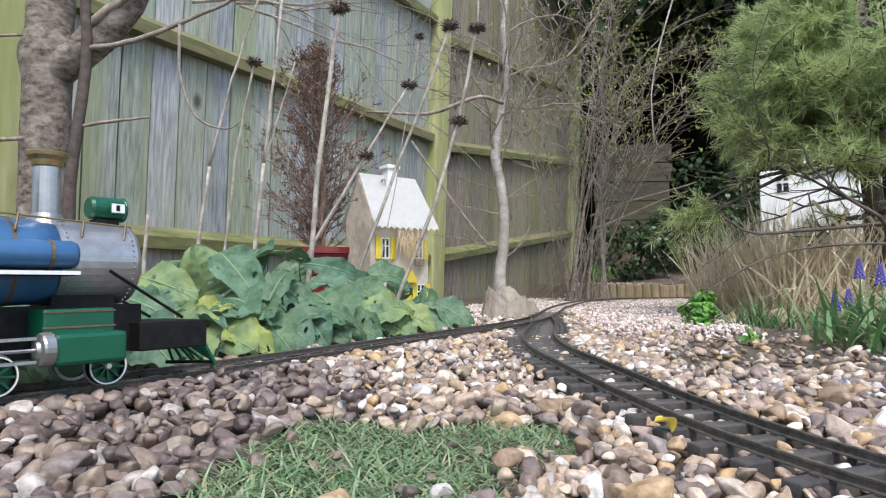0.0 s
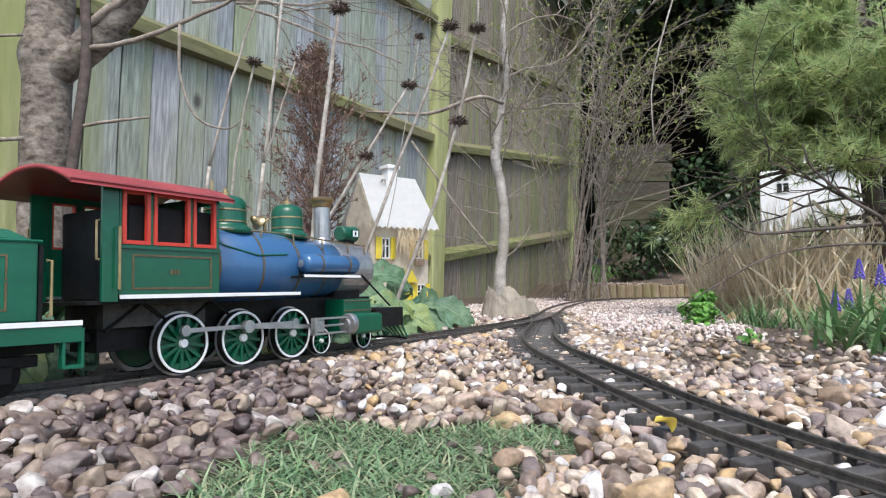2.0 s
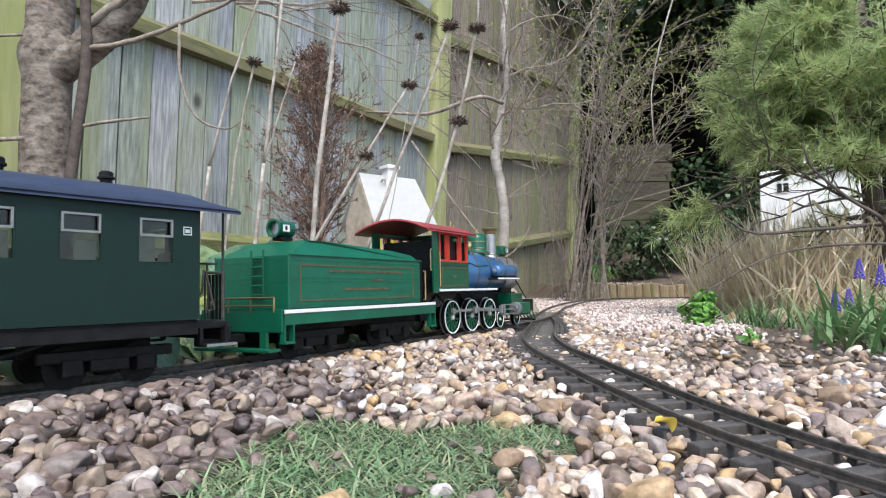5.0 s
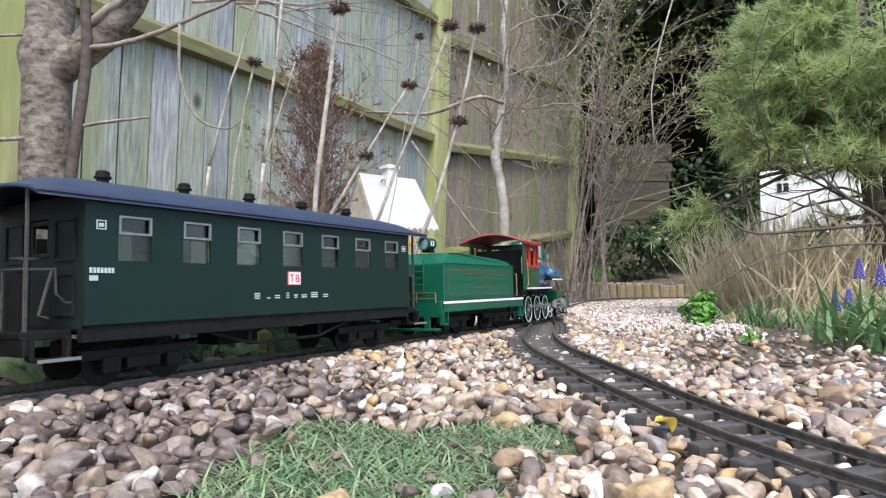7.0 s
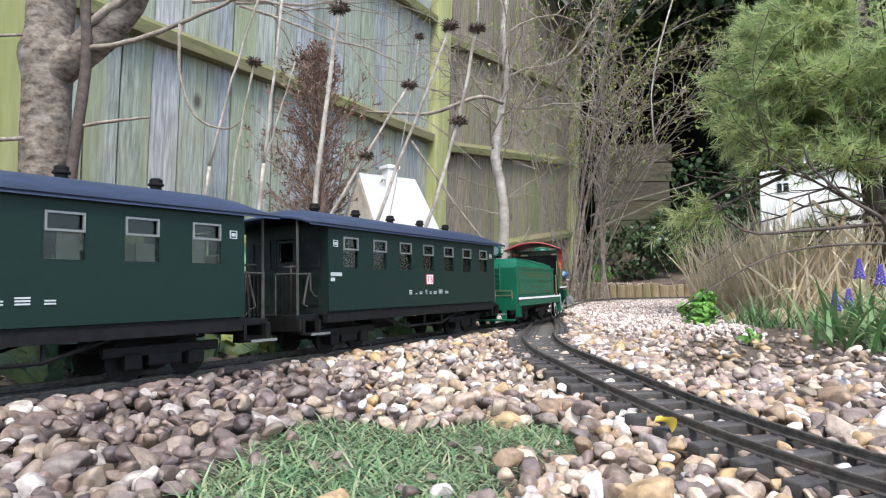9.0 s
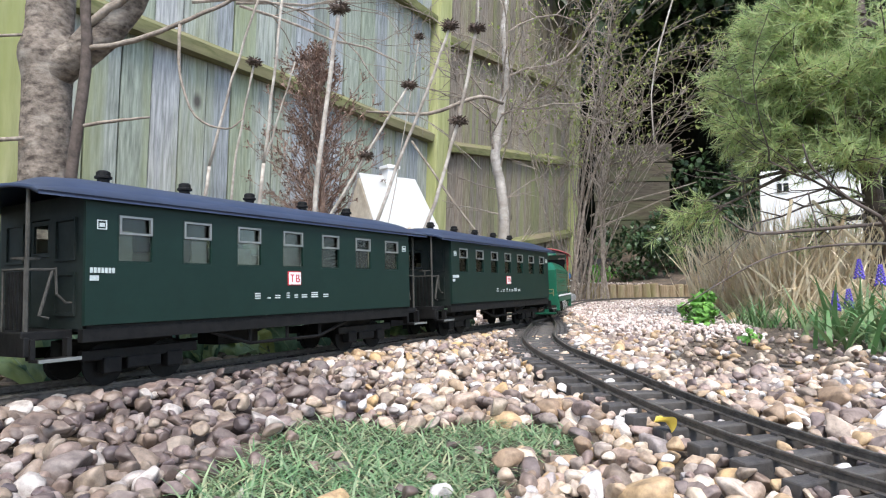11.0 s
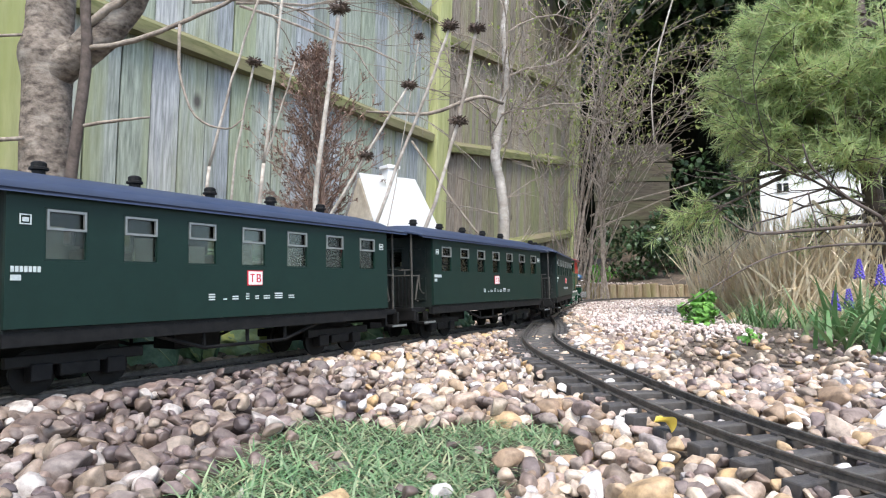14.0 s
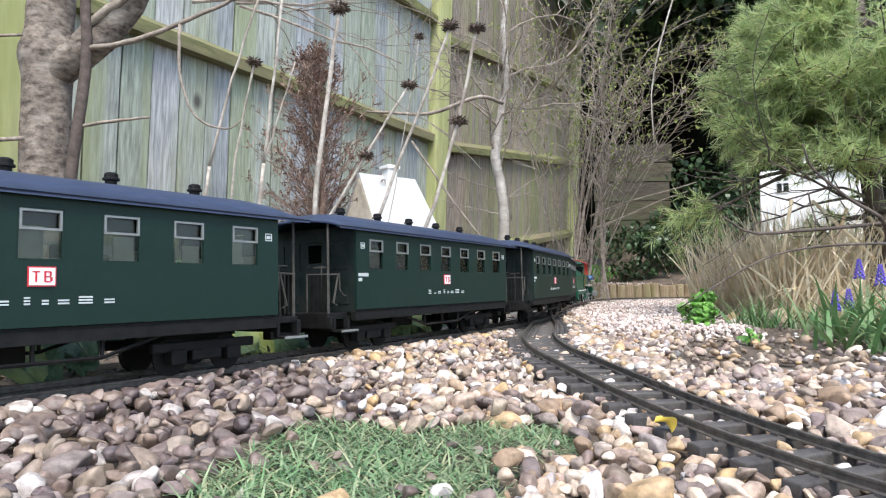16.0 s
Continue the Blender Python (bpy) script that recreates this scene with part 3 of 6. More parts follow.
        part("coupling", box(min(e, e + q * 0.0225), max(e, e + q * 0.0225), -0.006, 0.006, 0.018, 0.027, 0.001), M_BLACK, p)
        carriage_truck(c, q * 0.138)
    part("floor", box(-BL + 0.001, BL - 0.001, -BW + 0.003, BW - 0.003, 0.040, 0.044), M_BLACK, c)
    for i in range(8):
        xm = -BL + 0.010 + i * 0.0534
        for y in (-0.034, 0.034):
            part("seat", box(xm - 0.004, xm + 0.004, y - 0.017, y + 0.017, 0.044, 0.094 + 0.004 * (i % 2), 0.002), M_SEAT, c)
    bm = box(-BL, BL, -BW + 0.002, -BW + 0.008, 0.033, 0.0418)
    add_box(bm, -BL, BL, BW - 0.008, BW - 0.002, 0.033, 0.0418)
    part("sole_bar", bm, M_BLACK, c)
    for y in (-0.050, 0.050):
        bm = tube([(-0.088, y, 0.033), (-0.045, y, 0.0205), (0.045, y, 0.0205), (0.088, y, 0.033)], 0.0016)
        for k in (-0.045, 0.0, 0.045):
            add_tube(bm, [(k, y, 0.0205), (k, y, 0.034)], 0.0016)
        part("truss_rod", bm, M_BLACK, c)
    part("battery_box", box(-0.03, 0.02, 0.01, 0.04, 0.016, 0.034, 0.001), M_BLACK, c)
    # arched roof with dipped, hipped ends
    vs, fs, nx_, ny_ = [], [], 0, 15
    stations = [-0.2305, -0.228, -0.218, -0.203] + [-0.18 + 0.06 * k for k in range(7)] + [0.203, 0.218, 0.228, 0.2305]
    for layer in (0, 1):
        for x in stations:
            dip = 0.011 * smoothstep(0.192, 0.2335, abs(x))
            for k in range(ny_):
                u = -1 + 2 * k / (ny_ - 1)
                y = 0.0635 * u
                z = 0.1335 + (0.0185 - dip) * (1 - abs(u) ** 2.3) - 0.0028 * layer
                if abs(u) == 1:
                    z -= 0.0012
                vs.append((x, y, z))
    nxx = len(stations)
    per = nxx * ny_
    for i in range(nxx - 1):
        for k in range(ny_ - 1):
            a = i * ny_ + k
            fs.append((a, a + ny_, a + ny_ + 1, a + 1))
            fs.append((per + a, per + a + 1, per + a + ny_ + 1, per + a + ny_))
    for i in range(nxx - 1):
        for k in (0, ny_ - 1):
            a = i * ny_ + k
            fs.append((a, a + ny_, per + a + ny_, per + a))
    for i in (0, nxx - 1):
        for k in range(ny_ - 1):
            a = i * ny_ + k
            fs.append((a, a + 1, per + a + 1, per + a))
    roof = new("roof", mesh_of("roof", vs, fs, M_ROOF, True))
    roof.parent = c
    for k in (-0.15, -0.075, 0.0, 0.075, 0.15):
        vent = lathe([(0, 0.0), (0.0036, 0.0), (0.0036, 0.006), (0.0052, 0.0065), (0.0052, 0.0078), (0.0042, 0.0082), (0.0042, 0.0105), (0.003, 0.0115), (0, 0.0118)], 12)
        part("roof_vent", vent, M_BLACK, roof).matrix_basis = pose(k, 0, 0.149) @ Matrix.Diagonal((1.25, 1.25, 1.25, 1))
    return c


coach = build_coach()
COACHES = [coach] + [copy_thing(coach, Matrix()) for i in range(3)]


def headlamp(parent, x, z, q=1):
    h = part("headlamp", lathe([(0, -0.017), (0.0075, -0.017), (0.009, -0.014), (0.009, 0.016), (0.0098, 0.018), (0.0098, 0.0195), (0.0078, 0.0195), (0.0075, 0.012), (0, 0.011)], 20, ALONG_X), M_GREEN, parent, smooth=False)
    h.matrix_basis = pose(x, 0, z, 0, 0, 0 if q > 0 else 180) @ Matrix.Diagonal((0.72, 1, 1, 1))
    part("lens", lathe([(0, 0.0125), (0.0074, 0.0122)], 16, ALONG_X), M_SILVER, h)
    for y in (-0.0094, 0.0094):
        pl = part("number_box", box(0.000, 0.0155, y - 0.0012, y + 0.0012, -0.0042, 0.0042), M_WHITE, h)
        bm = bmesh.new()
        add_box(bm, 0.0058, 0.0097, y - 0.0015, y + 0.0015, -0.0022, 0.0022)
        part("number_bars", bm, M_BLACK, pl)
        part("number_rim", frame_bm(0.0162, 0.0092, 0.001, 0.0030, y), M_GREEN, pl).matrix_basis = pose(0.0078, 0, 0)
    part("bracket", box(-0.012, 0.012, -0.006, 0.006, -0.0125, -0.009), M_BLACK, h)
    return h


def build_tender():
    t = thing("locomotive_tender", Matrix(), "green riveted model tender with white-edged deck behind the engine", "train tender")
    bm = box(-0.124, 0.114, -0.050, 0.050, 0.048, 0.1005, 0.0012)
    body = part("tank", bm, M_TEAL, t)
    part("deck", box(-0.136, 0.139, -0.056, 0.056, 0.0405, 0.048), M_BLACK, t)
    for y in (-0.0563, 0.0563):
        part("deck_edge", box(-0.136, 0.139, y - 0.0009, y + 0.0009, 0.0448, 0.0482), M_WHITE, t, "white painted deck edge")
        part("deck_skirt", box(-0.136, 0.139, y * 0.985 - 0.0009, y * 0.985 + 0.0009, 0.034, 0.0445), M_TEAL, t)
    # flared coal boards that lean inwards, lower at the front
    bm = bmesh.new()
    for side in (-1, 1):
        q = [bm.verts.new(v) for v in ((-0.118, side * 0.049, 0.1005), (0.112, side * 0.049, 0.1005), (0.098, side * 0.046, 0.1075), (0.06, side * 0.044, 0.1115), (-0.06, side * 0.041, 0.1165), (-0.088, side * 0.038, 0.1165))]
        r = [bm.verts.new(v.co + Vector((0, -side * 0.003, 0))) for v in q]
        bm.faces.new(q)
        bm.faces.new(r[::-1])
        for i in range(6):
            j = (i + 1) % 6
            bm.faces.new((q[i], q[j], r[j], r[i]))
    q = [bm.verts.new(v) for v in ((-0.1185, -0.049, 0.1005), (-0.1185, 0.049, 0.1005), (-0.088, 0.038, 0.1165), (-0.088, -0.038, 0.1165))]
    bm.faces.new(q)
    part("coal_board", bm, M_TEAL, t)
    coal = bmesh.new()
    bmesh.ops.create_grid(coal, x_segments=22, y_segments=10, size=1)
    for v in coal.verts:
        v.co = (0.008 + v.co.x * 0.092, v.co.y * 0.040, 0.1085 - 0.004 * v.co.x + 0.007 * (1 - v.co.y ** 2) * (1 - v.co.x ** 2) + 0.004 * rng.random())
    part("coal_load", coal, M_COAL, t, "black coal load")
    for y in (-1, 1):
        part("top_bead", tube([(-0.124, y * 0.0502, 0.1005), (0.116, y * 0.0502, 0.1005)], 0.0011), M_TEAL, t)
        part("corner_bead", tube([(-0.1232, y * 0.0498, 0.049), (-0.1232, y * 0.0498, 0.1)], 0.0013), M_TEAL, t)
        # rows of rivets
        rv = bmesh.new()
        for z in (0.0525, 0.0745, 0.078, 0.0955):
            for k in range(58):
                m = pose(-0.119 + k * 0.00405, y * 0.0503, z)
                bmesh.ops.create_cone(rv, cap_ends=True, segments=5, radius1=0.0007, radius2=0.0003, depth=0.0009, matrix=m @ pose(0, 0, 0, 90 * y, 0, 0))
        part("rivets", rv, M_TEAL, t)
        # worn gold lining and lettering left as bars
        ln = moved(part("lining", frame_bm(0.205, 0.036, 0.0013, 0.0006, y * 0.0503), M_GOLD, t, "worn gold lining"), pose(-0.006, 0, 0.0735))
        for w, z, xo in ((0.13, 0.0855, 0.0), (0.02, 0.0765, 0.02), (0.085, 0.0665, 0.0)):
            bm = bmesh.new()
            k = -w / 2
            while k < w / 2:
                ww = rng.uniform(0.003, 0.0075)
                add_box(bm, xo + k, xo + k + ww, y * 0.0504 - 0.0003, y * 0.0504 + 0.0003, z - 0.0011, z + 0.0011)
                k += ww + 0.0016
            part("lettering", bm, M_GOLD, t, "worn gold lettering bars")
        part("hand_rail", tube([(0.118, y * 0.052, 0.052), (0.121, y * 0.053, 0.052), (0.121, y * 0.053, 0.088), (0.118, y * 0.052, 0.088)], 0.0011), M_BRASS, t)
        for x in (-0.129, 0.134):
            st = moved(part("step", frame_bm(0.0135, 0.026, 0.0018, 0.006, y * 0.053), M_TEAL, t), pose(x, 0, 0.030))
            part("tread", box(-0.0065, 0.0065, y * 0.053 - 0.004, y * 0.053 + 0.004, -0.0135, -0.0118), M_TEAL, st)
    rv = bmesh.new()
    for z in (0.056, 0.0745, 0.078, 0.094):
        for k in range(22):
            bmesh.ops.create_cone(rv, cap_ends=True, segments=5, radius1=0.0007, radius2=0.0003, depth=0.0009, matrix=pose(-0.1243, -0.044 + k * 0.0042, z, 0, -90, 0))
    part("rivets", rv, M_TEAL, t)
    lad = bmesh.new()
    for y in (-0.020, -0.004):
        add_tube(lad, [(-0.1265, y, 0.060), (-0.1265, y, 0.106)], 0.0011)
    for k in range(5):
        add_tube(lad, [(-0.1265, -0.020, 0.062 + k * 0.009), (-0.1265, -0.004, 0.062 + k * 0.009)], 0.0011)
    part("ladder", lad, M_TEAL, t)
    bm = box(-0.137, -0.133, -0.054, 0.054, 0.027, 0.049, 0.0008)
    add_box(bm, -0.150, -0.134, -0.05, 0.05, 0.0095, 0.0125, 0.0006)
    for y in (-0.03, 0.03):
        add_box(bm, -0.1375, -0.1335, y - 0.004, y + 0.004, 0.0105, 0.028)
    part("buffer_beam", bm, M_TEAL, t)
    bm = bmesh.new()
    for z in (0.052, 0.0595):
        add_tube(bm, [(-0.138, -0.045, z), (-0.138, 0.045, z)], 0.001)
    for y in (-0.045, -0.015, 0.015, 0.045):
        add_tube(bm, [(-0.138, y, 0.046), (-0.138, y, 0.0595)], 0.001)
    part("rear_rail", bm, M_BRASS, t, "brass rear rail")
    part("coupling", box(-0.158, -0.136, -0.006, 0.006, 0.018, 0.026, 0.001), M_BLACK, t)
    part("drawbar", box(0.136, 0.165, -0.008, 0.008, 0.03, 0.036), M_BLACK, t)
    part("front_sheet", box(0.1145, 0.117, -0.05, 0.05, 0.048, 0.098), M_BLACK, t)
    part("underframe", box(-0.13, 0.132, -0.03, 0.03, 0.026, 0.0405), M_BLACK, t)
    for x in (-0.072, 0.072):
        carriage_truck(t, x)
    headlamp(t, -0.079, 0.131, -1)
    return t


WHEEL_R, CRANK, WHEEL0, MAIN_ROD, CROSS_Z = 0.0245, 0.0105, 16.0, 0.082, 0.030
WHEELS, RODS = [], []


def spoked_wheel(parent, x, y, r, spokes, white):
    s = -1 if y < 0 else 1
    w = part("wheel", lathe([(r * 0.86, -0.003), (r, -0.003), (r, 0.0025), (r * 0.86, 0.0025), (r * 0.86, -0.003)], 40, ALONG_Y), M_BLACK, parent)
    part("flange", lathe([(r * 0.9, 0), (r * 1.07, 0), (r * 1.07, 0.0012), (r * 0.9, 0.0012)], 40, ALONG_Y), M_STEEL, w).matrix_basis = pose(0, -s * 0.0034 - 0.0006, 0)
    part("white_rim", lathe([(r * 0.89, -0.0005), (r * 0.97, -0.0005), (r * 0.97, 0.0005), (r * 0.89, 0.0005), (r * 0.89, -0.0005)], 40, ALONG_Y), white, w, "white painted rim").matrix_basis = pose(0, s * 0.0034, 0)
    bm = bmesh.new()
    for k in range(spokes):
        add_box(bm, -r * 0.055, r * 0.055, -0.0014, 0.0014, r * 0.15, r * 0.9, 0, pose(0, s * 0.0008, 0, 0, 360 * k / spokes, 0))
    add_lathe(bm, [(0, -0.002), (r * 0.24, -0.002), (r * 0.24, 0.002), (0, 0.002)], 16, ALONG_Y)
    add_lathe(bm, [(0, -0.002), (r * 0.17, -0.002), (r * 0.17, 0.002), (0, 0.002)], 12, pose(0, 0, CRANK if r > 0.02 else 0) @ ALONG_Y)
    # counterweight
    n = 10
    inner = [bm.verts.new((r * 0.52 * math.sin(a), s * 0.0012, -r * 0.62)) for a in [(-0.8 + 1.6 * k / n) for k in range(n + 1)]]
    outer = [bm.verts.new((r * 0.89 * math.sin(a), s * 0.0012, -r * 0.89 * math.cos(a))) for a in [(-0.8 + 1.6 * k / n) for k in range(n + 1)]]
    for k in range(n):
        bm.faces.new((inner[k], inner[k + 1], outer[k + 1], outer[k]))
    part("spokes", bm, M_GREEN, w, "green spokes")
    part("hub", lathe([(0, 0.003), (r * 0.14, 0.0028), (r * 0.16, 0.0)], 14, pose(0, 0, 0, -90 * s, 0, 0)), white, w, "white hub").matrix_basis = pose(0, s * 0.002, 0)
    part("backing", lathe([(0, 0), (r * 0.87, 0)], 30, ALONG_Y), M_GREEN, w).matrix_basis = pose(0, -s * 0.0022, 0)
    WHEELS.append((w, r, x, y, r))
    return w


def build_loco():
    e = thing("steam_locomotive", Matrix(), "green and blue model steam engine with red cab roof", "steam locomotive")
    # boiler, tapering forwards, smokebox
    part("boiler", lathe([(0, -0.045), (0.037, -0.045), (0.037, 0.035), (0.0335, 0.085), (0.0305, 0.125), (0.0305, 0.145), (0, 0.145)], 40, pose(0, 0, 0.0895) @ ALONG_X), M_BLUE, e, "blue boiler", smooth=False)
    e.children[-1].data.polygons.foreach_set("use_smooth", [True] * len(e.children[-1].data.polygons))
    smb = part("smokebox", lathe([(0.0285, 0.143), (0.031, 0.143), (0.031, 0.196), (0.0295, 0.199), (0.027, 0.200), (0.024, 0.2015), (0.020, 0.204), (0.012, 0.2065), (0, 0.207)], 40, pose(0, 0, 0.0895) @ ALONG_X), M_SILVER, e, "silver smokebox")
    rv = bmesh.new()
    for x in (0.1475, 0.193):
        for k in range(44):
            a = 2 * math.pi * k / 44
            bmesh.ops.create_cone(rv, cap_ends=True, segments=5, radius1=0.0011, radius2=0.0005, depth=0.0014, matrix=pose(x, 0.0312 * math.sin(a), 0.0895 + 0.0312 * math.cos(a), -math.degrees(a), 0, 0))
    part("rivets", rv, M_SILVER, smb)
    for x, r in ((-0.028, 0.0374), (0.022, 0.0374), (0.072, 0.0349), (0.115, 0.0314)):
        part("boiler_band", lathe([(r - 0.001, -0.0012), (r, -0.0012), (r, 0.0012), (r - 0.001, 0.0012)], 40, pose(x, 0, 0.0895) @ ALONG_X), M_GOLD, e)
    for y in (-1, 1):
        part("boiler_lining", tube([(-0.04, y * 0.026, 0.1165), (-0.02, y * 0.0335, 0.1065), (0.016, y * 0.0363, 0.099), (0.055, y * 0.0345, 0.1015)], 0.0009), M_GREEN, e)
        part("hand_rail", tube([(-0.042, y * 0.024, 0.1225), (0.06, y * 0.021, 0.1235), (0.195, y * 0.020, 0.117)], 0.0008), M_BRASS, e)
        for x, z in ((-0.03, 0.121), (0.032, 0.122), (0.075, 0.1215), (0.118, 0.1195), (0.16, 0.117), (0.19, 0.116)):
            part("stanchion", tube([(x - 0.003, y * 0.026, z - 0.010), (x, y * 0.022, z + 0.002)], 0.0009), M_GOLD, e)
    # domes, bell, stack
    for x, r, name in ((0.008, 0.0195, "steam_dome"), (0.089, 0.0165, "sand_dome")):
        d = part(name, lathe([(0, 0.0), (r * 1.32, 0.0), (r * 1.28, 0.005), (r * 1.05, 0.007), (r, 0.010), (r, 0.026), (r * 0.97, 0.030), (r * 0.78, 0.0345), (r * 0.4, 0.0365), (0, 0.037)], 30), M_GREEN, e, smooth=True)
        d.matrix_basis = pose(x, 0, 0.1205)
        for z in (0.0105, 0.0215):
            part("dome_band", lathe([(r, z), (r + 0.0006, z), (r + 0.0006, z + 0.0014), (r, z + 0.0014)], 30), M_BRASS, d)
        part("finial", lathe([(0.0045, 0.036), (0.0045, 0.039), (0.002, 0.041), (0.002, 0.044), (0, 0.0445)], 12), M_BRASS, d)
    part("whistle", tube([(-0.012, -0.006, 0.155), (-0.012, -0.006, 0.169)], 0.0016), M_BRASS, e)
    bell = part("bell", lathe([(0, 0.010), (0.0025, 0.0098), (0.004, 0.007), (0.0055, 0.002), (0.0085, 0.0), (0.0082, 0.0006), (0.005, 0.0028), (0, 0.008)], 18, pose(0, 0, 0, 0, -65, 0)), M_BRASS, e, "brass bell", smooth=True)
    bell.matrix_basis = pose(0.046, -0.004, 0.1345)
    part("bell_frame", tube([(0.008, 0, -0.010), (0.008, 0, 0.0), (0.012, 0, 0.004)], 0.002), M_BRASS, bell)
    st = part("chimney", lathe([(0.0165, -0.006), (0.012, 0.002), (0.0095, 0.006), (0.0092, 0.042), (0.0092, 0.043), (0, 0.043)], 26), M_SILVER, e, smooth=False)
    st.matrix_basis = pose(0.143, 0, 0.119)
    part("chimney_cap", lathe([(0.0092, 0.040), (0.0100, 0.041), (0.0108, 0.045), (0.0135, 0.048), (0.0140, 0.0505), (0.0125, 0.0515), (0.0075, 0.0515), (0.0075, 0.044)], 26), M_BRASS, st, "brass-coloured chimney cap")
    headlamp(e, 0.184, 0.1325)
    # air tanks and running boards
    for y in (-1, 1):
        tk = part("air_tank", lathe([(0, 0.0), (0.004, 0.0006), (0.0085, 0.002), (0.0098, 0.005), (0.0098, 0.077), (0.0085, 0.080), (0, 0.082)], 22, ALONG_X), M_BLUE, e, smooth=True)
        tk.matrix_basis = pose(0.066, y * 0.043, 0.0925)
        for k in (0.020, 0.062):
            part("tank_band", lathe([(0.0097, k), (0.0103, k), (0.0103, k + 0.0022), (0.0097, k + 0.0022)], 20, ALONG_X), M_GOLD, tk)
        part("tank_cap", lathe([(0.004, -0.0022), (0.0, -0.003)], 12, ALONG_X), M_SILVER, tk)
        part("running_board", box(0.060, 0.146, min(y * 0.03, y * 0.051), max(y * 0.03, y * 0.051), 0.0785, 0.0805), M_BLACK, e)
        part("board_edge", box(0.060, 0.146, y * 0.0515 - 0.0007, y * 0.0515 + 0.0007, 0.0788, 0.0814), M_WHITE, e, "white board edge")
        part("running_board", box(-0.128, 0.054, min(y * 0.02, y * 0.051), max(y * 0.02, y * 0.051), 0.0605, 0.0625), M_BLACK, e)
        part("board_edge", box(-0.128, 0.054, y * 0.0515 - 0.0007, y * 0.0515 + 0.0007, 0.0618, 0.0648), M_WHITE, e, "white board edge")
        part("brace", tube([(0.175, y * 0.03, 0.083), (0.235, y * 0.026, 0.046)], 0.0012), M_BLACK, e)
        # valve chest and cylinder
        ch = part("valve_chest", box(0.126, 0.172, min(y * 0.018, y * 0.046), max(y * 0.018, y * 0.046), 0.036, 0.056, 0.0015), M_GREEN, e)
        part("chest_foot", box(0.128, 0.175, min(y * 0.018, y * 0.060), max(y * 0.018, y * 0.060), 0.0185, 0.040, 0.003), M_GREEN, ch)
        for zb in (0.043, 0.0535):
            part("chest_band", box(0.1255, 0.1725, y * 0.0462 - 0.0004, y * 0.0462 + 0.0004, zb, zb + 0.0012), M_GOLD, ch)
        part("cylinder", lathe([(0, 0.119), (0.005, 0.119), (0.006, 0.121), (0.0105, 0.1215), (0.0112, 0.123), (0.0112, 0.1285), (0.0, 0.1285)], 22, pose(0, y * 0.052, CROSS_Z) @ ALONG_X), M_SILVER, e)
        bm = box(0.072, 0.120, y * 0.052 - 0.0015, y * 0.052 + 0.0015, CROSS_Z + 0.0065, CROSS_Z + 0.0085)
        add_box(bm, 0.072, 0.120, y * 0.052 - 0.0015, y * 0.052 + 0.0015, CROSS_Z - 0.0085, CROSS_Z - 0.0065)
        add_box(bm, 0.071, 0.0735, y * 0.052 - 0.003, y * 0.052 + 0.003, CROSS_Z - 0.0085, CROSS_Z + 0.0085)
        part("crosshead_guide", bm, M_STEEL, e)
        for x in (-0.062, 0.0, 0.062):
            spoked_wheel(e, x, y * 0.0305, WHEEL_R, 13, M_WHITE)
        for x in (0.104, 0.174):
            spoked_wheel(e, x, y * 0.0295, 0.0135, 9, M_WHITE)
        bm = box(-0.066, 0.066, y * 0.0385 - 0.001, y * 0.0385 + 0.001, -0.0018, 0.0018)
        for x in (-0.062, 0.0, 0.062):
            add_lathe(bm, [(0, -0.0018), (0.0045, -0.0018), (0.0045, 0.0018), (0, 0.0018)], 14, pose(x, y * 0.0385, 0) @ ALONG_Y)
        RODS.append((part("side_rod", bm, M_STEEL, e), "side", 0.0, 0.0, WHEEL_R))
        bm = box(0, MAIN_ROD, y * 0.0425 - 0.001, y * 0.0425 + 0.001, -0.0021, 0.0021)
        add_lathe(bm, [(0, -0.0022), (0.0058, -0.0022), (0.0058, 0.0022), (0, 0.0022)], 14, pose(0, y * 0.0425, 0) @ ALONG_Y)
        RODS.append((part("main_rod", bm, M_STEEL, e), "main", 0.0, 0.0, WHEEL_R))
        bm = box(-0.007, 0.007, y * 0.050 - 0.003, y * 0.050 + 0.003, -0.006, 0.006, 0.0008)
        add_tube(bm, [(0.006, y * 0.052, 0), (0.036, y * 0.052, 0)], 0.0012)
        RODS.append((part("crosshead", bm, M_STEEL, e), "cross", 0.0, 0.0, WHEEL_R))
    # frame, firebox, pilot
    part("frame", box(-0.125, 0.205, -0.018, 0.018, 0.022, 0.058), M_BLACK, e)
    part("firebox", box(-0.125, -0.035, -0.026, 0.026, 0.040, 0.0605), M_SOOT, e, "dusty grey firebox side")
    bm = bmesh.new()
    for y in (-0.0275, 0.0275):
        for x in (-0.095, -0.03):
            add_tube(bm, [(x - 0.03, y, 0.038), (x, y, 0.0585), (x + 0.03, y, 0.038)], 0.0014)
    part("spring_hanger", bm, M_BLACK, e)
    part("saddle", box(0.14, 0.185, -0.02, 0.02, 0.052, 0.066, 0.002), M_BLACK, e)
    part("pilot_deck", box(0.196, 0.252, -0.034, 0.034, 0.022, 0.044, 0.001), M_BLACK, e)
    for k in range(9):
        y = -0.034 + k * 0.0085
        part("pilot_bar", tube([(0.252, y * 0.9, 0.024), (0.279 - abs(y) * 0.55, y, 0.006)], 0.0013), M_GREEN, e)
    part("pilot_foot", tube([(0.255, -0.036, 0.005), (0.280, 0, 0.005), (0.255, 0.036, 0.005)], 0.0016), M_BLACK, e)
